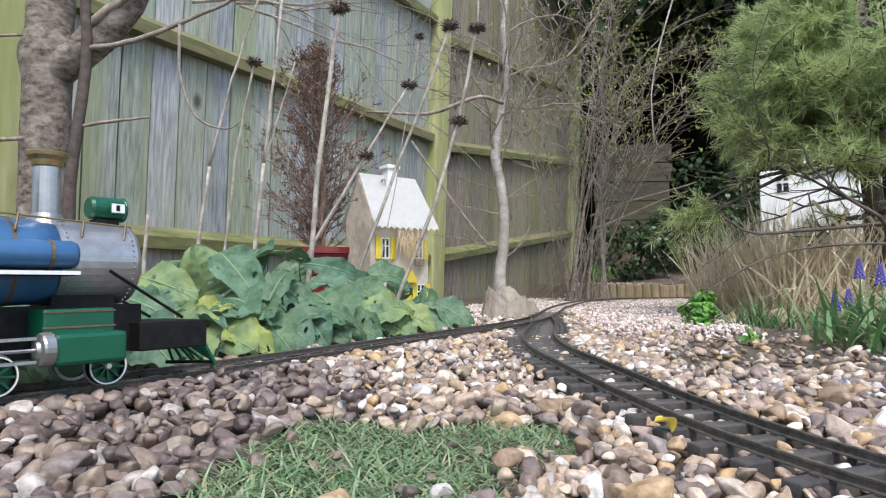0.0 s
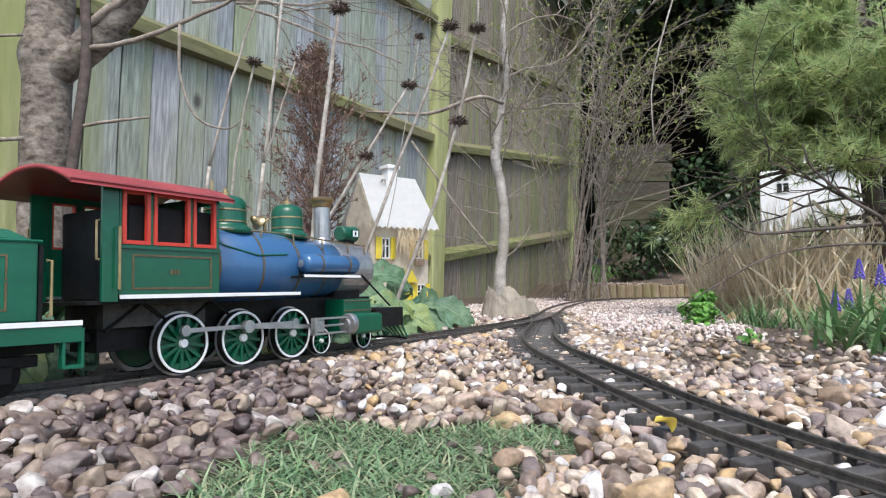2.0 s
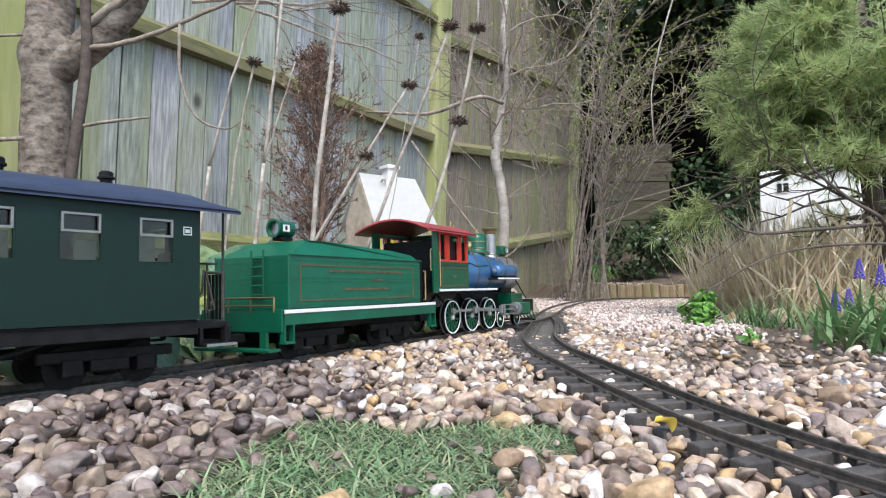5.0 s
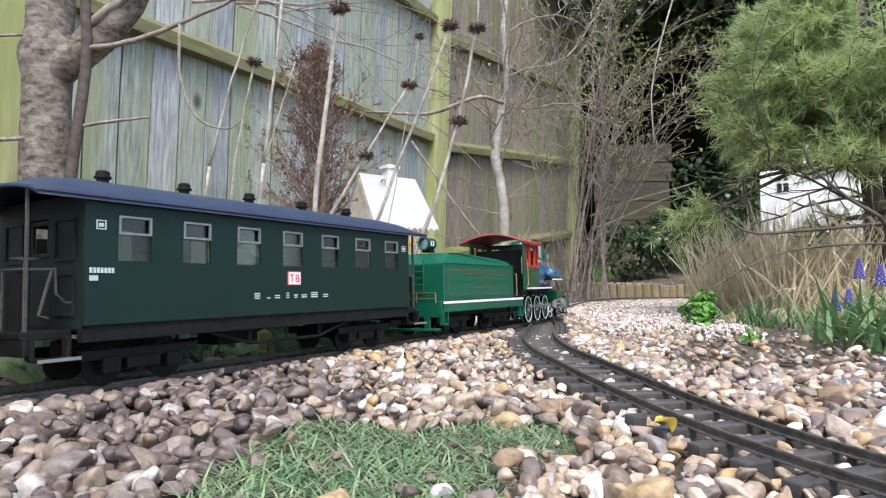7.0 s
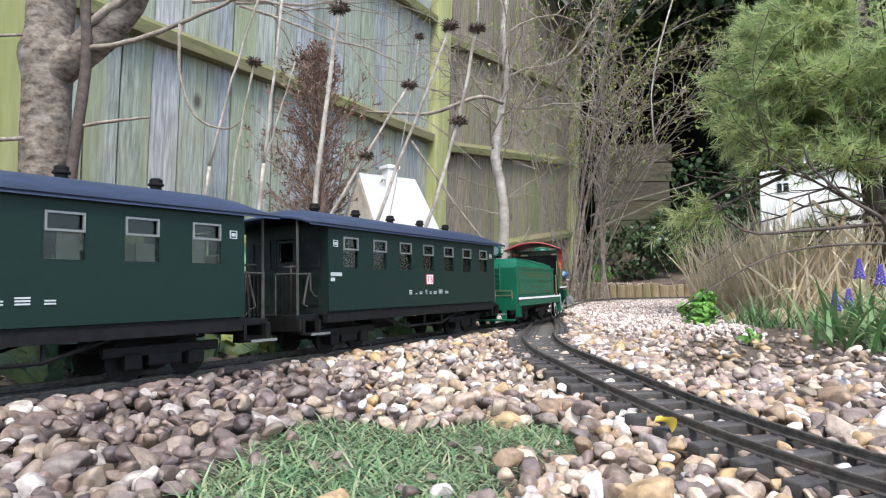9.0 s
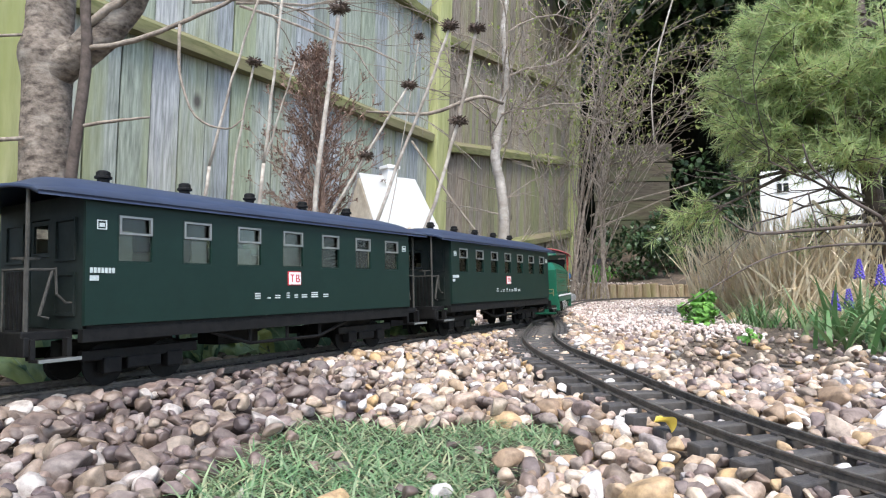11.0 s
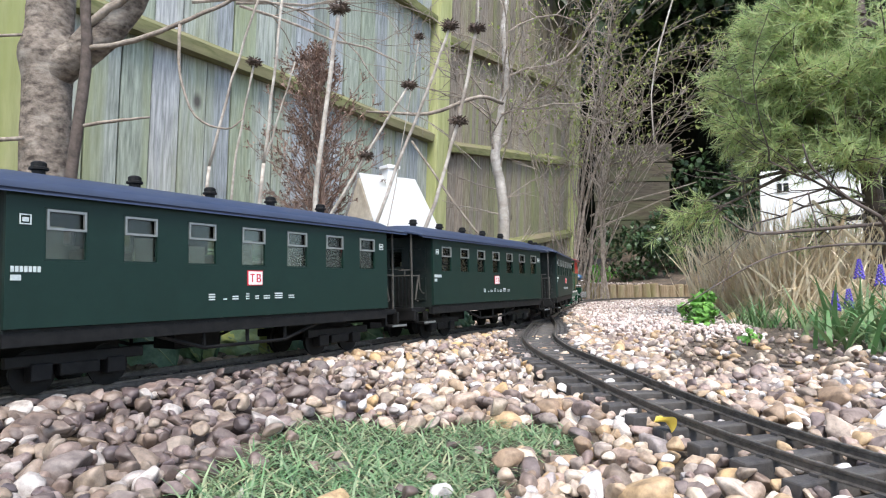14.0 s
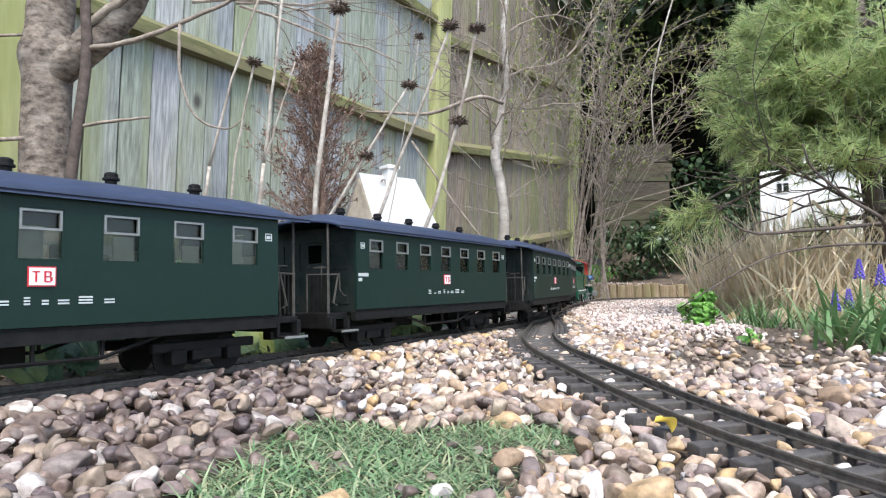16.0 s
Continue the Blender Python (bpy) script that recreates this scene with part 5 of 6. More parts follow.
# ---- small silvery tree, split stump before it ----
silver = thing("young_tree", pose(0.18, 2.0, -0.01), "slender bare young tree with pale silvery bark", "tree")
bm = bmesh.new()
add_tube(bm, *rounded([(0, 0, -0.02), (0.002, 0, 0.12), (0.014, 0, 0.24), (0.004, 0, 0.38), (-0.012, 0, 0.49), (0.004, 0.01, 0.62), (0.022, 0.0, 0.76), (0.014, 0.0, 0.92), (0.05, 0, 1.1)], [0.024, 0.018, 0.017, 0.016, 0.016, 0.0115, 0.010, 0.008, 0.005]), 12)
part("trunk", bm, M_PALEBARK, silver, smooth=True)
bm, tips = bmesh.new(), []
for z, x, d, l, r in ((0.48, -0.012, (-0.5, 0, 0.8), 0.36, 0.007), (0.50, -0.01, (0.7, 0.1, 0.6), 0.36, 0.006), (0.58, 0.0, (-0.9, -0.1, 0.35), 0.34, 0.006), (0.62, 0.004, (0.9, 0, 0.3), 0.34, 0.006), (0.68, 0.01, (-0.4, -0.3, 0.9), 0.38, 0.006), (0.74, 0.02, (0.7, -0.2, 0.6), 0.36, 0.006), (0.80, 0.02, (-0.8, 0, 0.5), 0.34, 0.005), (0.88, 0.015, (0.6, 0, 0.8), 0.36, 0.005), (0.95, 0.02, (-0.5, 0, 0.8), 0.30, 0.004), (0.43, 0.0, (0.5, -0.2, 0.8), 0.25, 0.004)):
    grow(bm, (x, 0, z), d, l, r * 0.72, 2, tips, 0.40, 0.03, (4, 6), 0.95)
for z, d in ((0.38, (-1, 0, 0.15)), (0.30, (-1, 0, 0.3)), (0.34, (1, 0, 0.5)), (0.2, (-1, 0, 0.1)), (0.15, (0.8, -0.2, 0.5))):
    grow(bm, (0.004, 0, z), d, 0.14, 0.003, 1, tips, 0.2, 0.02, (1, 3), 0.6)
tagged(part("crown", bm, M_TWIG, silver, "pale bare branches"), kind="stuff")
stem_part("bough", silver, M_TWIG, [([(-0.39, -0.3, 0.55), (-0.22, -0.3, 0.545), (-0.08, -0.3, 0.59), (0.0, -0.1, 0.63)], [0.003, 0.005, 0.006, 0.006]), ([(-0.26, -0.4, 0.446), (-0.16, -0.4, 0.30), (-0.055, -0.4, 0.163)], 0.003)])

stump = thing("tree_stump", pose(0.172, 1.66, -0.025), "grey split tree stump with a jagged top", "stump")
bm = bmesh.new()
rows, n = [], 26
for k in range(7):
    u = k / 6
    ring = []
    for i in range(n):
        a = 2 * math.pi * i / n
        r = (0.080 - 0.020 * u) * (1 + 0.16 * noise.noise((math.cos(a) * 2.2, math.sin(a) * 2.2, u * 0.8)) + 0.08 * math.cos(5 * a))
        top = 0.047 + 0.040 * noise.noise((math.cos(a) * 2.6, math.sin(a) * 2.6, 5)) + 0.016 * math.cos(a - 2.0) + 0.012 * math.cos(7 * a)
        ring.append(bm.verts.new((r * math.cos(a), 0.7 * r * math.sin(a), top * u * 1.25)))
    rows.append(ring)
for a, b in zip(rows, rows[1:]):
    for i in range(n):
        bm.faces.new((a[i], a[(i + 1) % n], b[(i + 1) % n], b[i]))
c = bm.verts.new((0, 0, 0.045))
for i in range(n):
    bm.faces.new((rows[-1][i], rows[-1][(i + 1) % n], c))
part("wood", bm, M_STUMP, stump)

# ---- dry flower stalks with seed heads ----
STALKS = (
    (((-0.524, 1.350, -0.02), (-0.524, 1.350, 0.153), (-0.503, 1.350, 0.324)), 0.0072, ()),
    (((-0.503, 1.350, 0.324), (-0.458, 1.350, 0.515), (-0.400, 1.350, 0.70)), 0.0046, ()),
    (((-0.522, 1.500, -0.02), (-0.518, 1.500, 0.155), (-0.495, 1.500, 0.386), (-0.455, 1.500, 0.606)), 0.005, (1.0,)),
    (((-0.392, 1.300, -0.02), (-0.388, 1.300, 0.133), (-0.372, 1.300, 0.321)), 0.0075, ()),
    (((-0.372, 1.300, 0.321), (-0.353, 1.300, 0.499), (-0.335, 1.300, 0.692)), 0.005, ()),
    (((-0.372, 1.300, 0.318), (-0.340, 1.300, 0.427), (-0.309, 1.300, 0.535)), 0.003, ()),
    (((-0.237, 1.100, -0.02), (-0.234, 1.100, 0.075), (-0.222, 1.100, 0.243), (-0.201, 1.100, 0.424), (-0.185, 1.100, 0.561)), 0.0072, (1.0,)),
    (((-0.38, 1.400, -0.01), (-0.293, 1.400, 0.150), (-0.172, 1.400, 0.359), (-0.075, 1.400, 0.519)), 0.0055, (0.66, 1.0)),
    (((-0.215, 1.300, -0.02), (-0.173, 1.300, 0.098), (-0.098, 1.300, 0.309), (-0.028, 1.300, 0.487), (0.015, 1.300, 0.613)), 0.0056, (1.0,)),
    (((-0.105, 1.200, -0.01), (-0.074, 1.200, 0.075), (-0.015, 1.200, 0.226), (0.030, 1.200, 0.384), (0.065, 1.200, 0.566)), 0.006, (0.74, 1.0)),
    (((0.065, 1.200, 0.566), (0.074, 1.200, 0.68)), 0.003, ()),
    (((-0.17, 1.500, 0.0), (-0.113, 1.500, 0.304), (-0.057, 1.500, 0.668)), 0.002, (1.0,)),
    (((-0.618, 1.300, -0.01), (-0.615, 1.300, 0.121), (-0.609, 1.300, 0.215)), 0.0065, ()))


def seed_head(parent, p, r):
    bm = bmesh.new()
    bmesh.ops.create_icosphere(bm, subdivisions=2, radius=r * 0.72)
    for v in bm.verts:
        v.co.z *= 0.62
        v.co *= 1 + 0.25 * noise.noise(v.co * 90)
    for k in range(90):
        d = rand_dir()
        d.z *= 0.6
        add_tube(bm, [d * r * 0.5, d * r * rng.uniform(0.9, 1.25)], [0.0016, 0.0008], 3, False)
    part("seed_head", bm, M_HEAD, parent, "dark dried seed head").matrix_basis = pose(*p)


for pts, r, heads in STALKS:
    st = thing("dry_flower_stalk", pose(*pts[0]), "pale dry flower stalk standing among the leaves" if not heads else "pale dry flower stalk with dark round seed head", "dead plant", "dry flower stalks")
    p0 = Vector(pts[0])
    loc = [Vector(p) - p0 for p in pts]
    fine = []
    for a, b in zip(loc, loc[1:]):
        fine += [a + (b - a) * k / 4 + (rand_dir(0.0016) if k else Vector()) for k in range(4)]
    fine.append(loc[-1])
    part("stem", tube(fine, taper(r * 0.74, r * 0.52, len(fine) - 1), 8), M_STALK, st, smooth=True)
    for u in heads:
        i = min(int(round(u * (len(fine) - 1))), len(fine) - 1)
        seed_head(st, fine[i], (0.013 if r < 0.003 else 0.0185) * rng.uniform(0.9, 1.1))


# ---- plant with large wrinkled leaves beside the track ----
def beside_track(s, off, z):
    return Vector((-0.302 + s * math.sin(HEAD0) - off * math.cos(HEAD0), 0.420 + s * math.cos(HEAD0) + off * math.sin(HEAD0), z))


def broad_leaf(parent, base, tip, width, roll, material, holes=0):
    """An arched, folded, veined leaf from its stalk to its tip."""
    nu, nv = 22, 15
    ax = tip - base
    length = ax.length * 1.08
    ax.normalize()
    side = ax.cross(Vector((0.25, -0.75, 0.9))).normalized()
    side = Matrix.Rotation(radians(roll), 3, ax) @ side
    up = side.cross(ax)
    seed = rng.uniform(0, 50)
    fold, arch, twist = rng.uniform(0.1, 0.5), rng.uniform(0.05, 0.2), rng.uniform(-0.7, 0.7)
    bm, rows = bmesh.new(), []
    for i in range(nu + 1):
        u = i / nu
        w = width * 0.56 * (math.sin(math.pi * u ** 0.72) ** 0.62 if 0 < u < 1 else 0.02) * (1 + 0.07 * noise.noise((u * 5, seed, 0)))
        mid = base + ax * (length * (u - 0.04)) + up * (arch * length * 4 * u * (1 - u))
        row = []
        for j in range(nv):
            q = -1 + 2 * j / (nv - 1)
            vein = 0.0016 * math.cos(2 * math.pi * (u * 6.5 - abs(q) * 1.5)) * min(1, 4 * abs(q))
            lift = fold * abs(q) * w + twist * q * w * u + 0.0045 * abs(q) ** 2 * math.sin(u * 15 + seed + 3 * q) + 0.0022 * noise.noise((u * 9, q * 5, seed)) + vein
            row.append(bm.verts.new(mid + side * (q * w) + up * lift))
        rows.append(row)
    gone = {(rng.randint(4, nu - 4), rng.randint(2, nv - 4)) for k in range(holes)}
    gone |= {(i, j + 1) for i, j in list(gone)[::2]}
    for i, (a, b) in enumerate(zip(rows, rows[1:])):
        for j in range(nv - 1):
            if (i, j) not in gone:
                bm.faces.new((a[j], a[j + 1], b[j + 1], b[j]))
    lf = part("leaf", bm, material, parent, smooth=True)
    rib = [base + ax * (length * (u - 0.04)) + up * (arch * length * 4 * u * (1 - u) + 0.0006) for u in [k / 9 for k in range(10)]]
    part("midrib", tube([rib[0] - Vector((0, -0.01, 0.03))] + rib, taper(0.0016, 0.0005, 10), 6), M_RIB, lf, smooth=True)


LEAVES_A = (
    (0.135, 0.16, 0.034, 0.123, 0.08, 0.004, 0.040, 0, 0),
    (0.090, 0.15, 0.029, 0.085, 0.08, 0.007, 0.037, 0, 0),
    (0.205, 0.20, 0.056, 0.133, 0.11, 0.020, 0.040, 0, 0),
    (0.145, 0.22, 0.052, 0.085, 0.13, 0.021, 0.043, 0, 0),
    (0.209, 0.17, 0.057, 0.232, 0.12, 0.035, 0.031, 10, 0),
    (0.168, 0.14, 0.041, 0.165, 0.09, 0.015, 0.033, 0, 0),)
LEAVES_B = (
    (0.400, 0.27, 0.053, 0.383, 0.27, 0.126, 0.070, 0, 1),
    (0.265, 0.22, 0.080, 0.281, 0.14, 0.055, 0.039, 20, 1),
    (0.260, 0.20, 0.065, 0.258, 0.15, 0.035, 0.034, 0, 0),
    (0.269, 0.16, 0.028, 0.345, 0.15, 0.043, 0.026, 0, 2),
    (0.264, 0.13, 0.040, 0.236, 0.07, -0.010, 0.038, 0, 1),
    (0.308, 0.12, 0.019, 0.335, 0.07, -0.012, 0.035, 0, 2),
    (0.395, 0.30, 0.055, 0.352, 0.30, 0.100, 0.046, 0, 0),
    (0.254, 0.15, 0.037, 0.229, 0.09, 0.010, 0.034, 0, 1),)
LEAVES_C = (
    (0.464, 0.30, 0.091, 0.602, 0.25, 0.106, 0.049, -20, 0),
    (0.396, 0.23, 0.113, 0.386, 0.14, 0.040, 0.043, 15, 0),
    (0.400, 0.15, 0.039, 0.479, 0.18, 0.087, 0.028, 0, 0),
    (0.359, 0.18, 0.052, 0.385, 0.12, 0.020, 0.038, 0, 0),
    (0.300, 0.14, 0.035, 0.387, 0.09, 0.003, 0.029, -10, 0),
    (0.500, 0.30, 0.071, 0.575, 0.33, 0.130, 0.058, 0, 0),
    (0.463, 0.18, 0.065, 0.463, 0.13, 0.026, 0.035, 0, 0),
    (0.638, 0.32, 0.065, 0.636, 0.34, 0.112, 0.056, 0, 0),
    (0.398, 0.20, 0.044, 0.333, 0.11, 0.014, 0.044, 0, 0),)
LEAVES_D = (
    (0.582, 0.25, 0.104, 0.746, 0.22, 0.052, 0.028, 25, 0),
    (0.539, 0.20, 0.068, 0.585, 0.15, 0.048, 0.039, -20, 0),
    (0.513, 0.16, 0.057, 0.495, 0.09, 0.012, 0.056, 0, 0),
    (0.399, 0.13, 0.015, 0.524, 0.08, -0.003, 0.028, -10, 0),
    (0.613, 0.21, 0.064, 0.601, 0.14, 0.019, 0.042, 0, 0),
    (0.740, 0.30, 0.042, 0.721, 0.31, 0.072, 0.042, 0, 0),
    (0.500, 0.17, 0.025, 0.433, 0.09, 0.001, 0.040, 0, 0),
    (0.662, 0.21, 0.067, 0.684, 0.14, 0.029, 0.047, 20, 0),)
LEAVES_E = (
    (0.807, 0.28, 0.086, 0.903, 0.24, 0.049, 0.060, 0, 0),
    (0.542, 0.11, 0.001, 0.681, 0.10, 0.018, 0.041, 0, 1),
    (0.719, 0.15, 0.037, 0.676, 0.09, -0.012, 0.046, 0, 0),
    (0.822, 0.16, 0.010, 0.908, 0.10, -0.008, 0.051, 0, 0),
    (0.934, 0.30, 0.032, 0.916, 0.30, 0.090, 0.059, 0, 0),
    (0.678, 0.20, 0.036, 0.635, 0.10, -0.007, 0.048, 0, 1),
    (0.930, 0.24, 0.021, 0.957, 0.20, 0.027, 0.048, 0, 0),
    (0.933, 0.20, 0.004, 0.861, 0.12, -0.021, 0.043, 0, 0),)
for rows_ in (LEAVES_A, LEAVES_B, LEAVES_C, LEAVES_D, LEAVES_E):
    foot = beside_track(sum(q[0] + q[3] for q in rows_) / len(rows_) / 2, 0.20, -0.02)
    pl = thing("broad_leaved_plant", pose(*foot), "low plant with large wrinkled grey-green leaves by the track", "plant", "broad-leaved plants")
    for s0, o0, z0, s1, o1, z1, width, roll, tint in rows_:
        a, b = beside_track(s0, o0, z0), beside_track(s1, o1, z1)
        broad_leaf(pl, a - foot, b - foot, width * 1.22, roll + rng.uniform(-12, 12), (M_LEAF, M_LEAF_PALE, M_LEAF_YELLOW)[tint], rng.choice((0, 0, 2, 4)) if tint < 2 else 7)
    for k in range(7):
        a = beside_track(sum(q[0] for q in rows_) / len(rows_) + rng.uniform(-0.07, 0.07), rng.uniform(0.14, 0.27), rng.uniform(0.005, 0.03))
        d = Vector((rng.gauss(0.2, 0.6), rng.gauss(-0.5, 0.6), rng.uniform(-0.1, 0.25))).normalized()
        broad_leaf(pl, a - foot, a + d * rng.uniform(0.05, 0.075) - foot, rng.uniform(0.035, 0.05), rng.uniform(-25, 25), M_LEAF)

edge_plant = thing("broad_leaved_plant", pose(*beside_track(0.5, 0.14, -0.02)), "row of pale low leaves along the track", "plant", "broad-leaved plants")
foot = beside_track(0.5, 0.14, -0.02)
for k in range(22):
    s = -0.02 + 0.042 * k + rng.uniform(-0.015, 0.015)
    a = beside_track(s, rng.uniform(0.115, 0.15), rng.uniform(0.010, 0.032))
    b = beside_track(s + rng.uniform(-0.03, 0.035), rng.uniform(0.062, 0.08), rng.uniform(-0.014, -0.004))
    broad_leaf(edge_plant, a - foot, b - foot, rng.uniform(0.042, 0.058), rng.uniform(-15, 15), rng.choice((M_LEAF, M_LEAF, M_LEAF_PALE)), rng.choice((0, 2)))

# ---- red pot with a dead shrub ----
pot = thing("flower_pot", pose(-0.325, 1.75, -0.036), "dark red glazed pot with moulded bands", "flower pot")
part("pot", lathe([(0, 0), (0.075, 0), (0.078, 0.004), (0.092, 0.13), (0.095, 0.132), (0.095, 0.140), (0.0935, 0.143), (0.097, 0.17), (0.099, 0.185), (0.108, 0.188), (0.108, 0.204), (0.098, 0.205), (0.094, 0.185), (0, 0.182)], 48), M_POTRED, pot)
dead = thing("dead_shrub", pose(-0.335, 1.75, 0.148), "dead brown conical shrub with fine twigs in a red pot", "shrub")
bm, lv = bmesh.new(), Leaves()
add_tube(bm, [(0, 0, -0.01), (0.0, 0, 0.2), (-0.015, 0, 0.42), (-0.028, 0, 0.61)], [0.009, 0.007, 0.004, 0.0015], 7)
for k in range(150):
    z = rng.random() ** 1.15 * 0.60
    a = rng.uniform(0, 6.28)
    reach = (0.20 * (1 - (z / 0.60) ** 1.7) * (0.62 + 0.38 * smoothstep(0.0, 0.16, z))) * rng.uniform(0.45, 1.0) + 0.016
    d = Vector((math.cos(a), math.sin(a), rng.uniform(0.5, 1.3) + 1.0 * z))
    pts, dd = wander((-0.045 * z, 0, z * 0.93), d, reach * 1.6, 4, 0.16, 0.02)
    add_tube(bm, pts, taper(0.0022, 0.0007, 4), 3, False)
    for i in range(1, 5):
        for q in range(5):
            e = ((pts[i] - pts[i - 1]).normalized() + rand_dir(0.8)).normalized()
            e.z = abs(e.z)
            tip = pts[i] + e * rng.uniform(0.012, 0.03)
            add_tube(bm, [pts[i], tip], [0.0011, 0.0007], 3, False)
            for w in range(3):
                lv.leaf(pts[i] + e * rng.uniform(0.004, 0.03), e + rand_dir(0.7), Vector((0, 0, 1)), rng.uniform(0.006, 0.012), 0.004)
tagged(part("twig_spray", bm, M_DEAD, dead), kind="stuff")
lv.done("foliage", M_DEAD, dead)

# ---- model cottage ----
cot = thing("model_cottage", pose(-0.150, 1.69, -0.02, 0, 0, 36), "cream model cottage with white roof and yellow shutters", "model house")
HW, HD, HH, RZ = 0.088, 0.066, 0.262, 0.380
bm = bmesh.new()
pv = []
for x in (-HW, HW):
    pv.append([bm.verts.new((x, y, z)) for y, z in ((-HD, 0), (HD, 0), (HD, HH), (0, RZ - 0.012), (-HD, HH))])
for i in range(5):
    bm.faces.new((pv[0][i], pv[0][(i + 1) % 5], pv[1][(i + 1) % 5], pv[1][i]))
bm.faces.new(pv[0][::-1])
bm.faces.new(pv[1])
part("wall", bm, M_PLASTER, cot)
for s in (-1, 1):
    bm = bmesh.new()
    nseg = 22
    top = [bm.verts.new((-0.100 + 0.175 * k / nseg + 0.012, s * 0.004, RZ)) for k in range(nseg + 1)]
    mid = [bm.verts.new((-0.092 + 0.195 * k / nseg, s * (HD + 0.024), HH - 0.0165)) for k in range(nseg + 1)]
    low_ = [bm.verts.new((-0.090 + 0.193 * k / nseg, s * (HD + 0.032), HH - 0.032 + 0.006 * (k % 2))) for k in range(nseg + 1)]
    for k in range(nseg):
        bm.faces.new((top[k], top[k + 1], mid[k + 1], mid[k]))
        bm.faces.new((mid[k], mid[k + 1], low_[k + 1], low_[k]))
    ret = bmesh.ops.solidify(bm, geom=bm.faces[:], thickness=0.007)
    part("roof", bm, M_WROOF, cot, "white scalloped roof")
ch = part("chimney", box(-0.015, 0.015, -0.018, 0.018, RZ - 0.05, RZ + 0.016, 0.002), M_WROOF, cot, "white chimney")
ch.matrix_basis = pose(0.0, -0.012, 0)
part("chimney_cap", box(-0.020, 0.020, -0.023, 0.023, RZ + 0.016, RZ + 0.026, 0.002), M_WROOF, ch)


def cottage_window(x, z, w, h, shutters):
    y = -HD - 0.001
    wd = part("window", box(-w / 2, w / 2, y - 0.001, y + 0.002, -h / 2, h / 2), M_DARKIN, cot)
    wd.matrix_basis = pose(x, 0, z)
    bm = frame_bm(w + 0.004, h + 0.004, 0.0035, 0.004, y - 0.002)
    add_box(bm, -0.0016, 0.0016, y - 0.004, y, -h / 2, h / 2)
    add_box(bm, -w / 2, w / 2, y - 0.004, y, h * 0.08, h * 0.08 + 0.0028)
    part("window_frame", bm, M_WHITE, wd, "white window frame")
    part("sill", box(-w * 0.62, w * 0.62, y - 0.012, y, -h / 2 - 0.020, -h / 2 - 0.003, 0.002), M_BRICKY, wd, "stone sill")
    for s in (-1, 1):
        if shutters:
            sh = part("shutter", box(-0.008, 0.008, -0.002, 0.002, -h / 2 - 0.003, h / 2 + 0.003, 0.0008), M_YELLOW, wd, "yellow shutter")
            sh.matrix_basis = pose(s * (w / 2 + 0.010), y - 0.005, 0, 0, 0, s * 18)


cottage_window(-0.046, 0.182, 0.022, 0.050, True)
cottage_window(0.056, 0.182, 0.022, 0.046, True)
cottage_window(0.062, 0.066, 0.022, 0.046, True)
dr = part("door", box(-0.014, 0.014, -HD - 0.004, -HD, 0.0, 0.075, 0.001), M_YELLOW, cot, "yellow door")
dr.matrix_basis = pose(0.02, 0, 0.02)
bm = bmesh.new()
q = [bm.verts.new(v) for v in ((-0.024, -HD - 0.02, 0.075), (0.024, -HD - 0.02, 0.075), (0, -HD - 0.02, 0.112), (-0.024, -HD, 0.075), (0.024, -HD, 0.075), (0, -HD, 0.112))]
for f in ((0, 1, 2), (5, 4, 3), (0, 2, 5, 3), (1, 4, 5, 2), (0, 3, 4, 1)):
    bm.faces.new([q[i] for i in f])
part("porch", bm, M_YELLOW, dr, "yellow porch gable")
thatch = Leaves()
for k in range(260):
    thatch.blade(Vector((rng.uniform(-0.01, 0.05), -HD - 0.012, rng.uniform(0.19, 0.24))), Vector((rng.uniform(-0.5, 0.5), -0.5, rng.uniform(-0.6, 0.3))), rng.uniform(0.03, 0.085), 0.0012, 1.6)
thatch.done("dry_moss", M_STRAW, cot, "dry grass hanging from the eaves")


# ---- log edging and the bed behind it ----
edging = thing("log_edging", Matrix(), "low edging of upright brown half logs along the bed", "garden edging")
log_mesh = bmesh.new()
add_lathe(log_mesh, [(0, 0.0), (0.027, 0.0), (0.0265, 0.095), (0.024, 0.100), (0, 0.101)], 14)
lm = bpy.data.meshes.new("log")
log_mesh.to_mesh(lm)
log_mesh.free()
lm.materials.append(M_LOG)
for k in range(20):
    x = 0.74 + k * 0.0505
    lg = new("log", lm)
    lg.parent = edging
    lg.matrix_basis = pose(x, 3.36 + 0.28 * (x - 0.9), -0.035 + rng.uniform(-0.008, 0.006), rng.uniform(-3, 3), rng.uniform(-3, 3), rng.uniform(0, 360))


def leaf_cloud(lv, centre, size, count, l0, l1, wf=0.6):
    for k in range(count):
        d = rand_dir()
        r = rng.random() ** 0.4
        p = Vector(centre) + Vector((d.x * size[0] * r, d.y * size[1] * r, d.z * size[2] * r))
        n = rand_dir()
        l = rng.uniform(l0, l1)
        lv.leaf(p, n + Vector((0, -0.3, -0.3)), Vector((0, 0, 1)), l, l * wf)


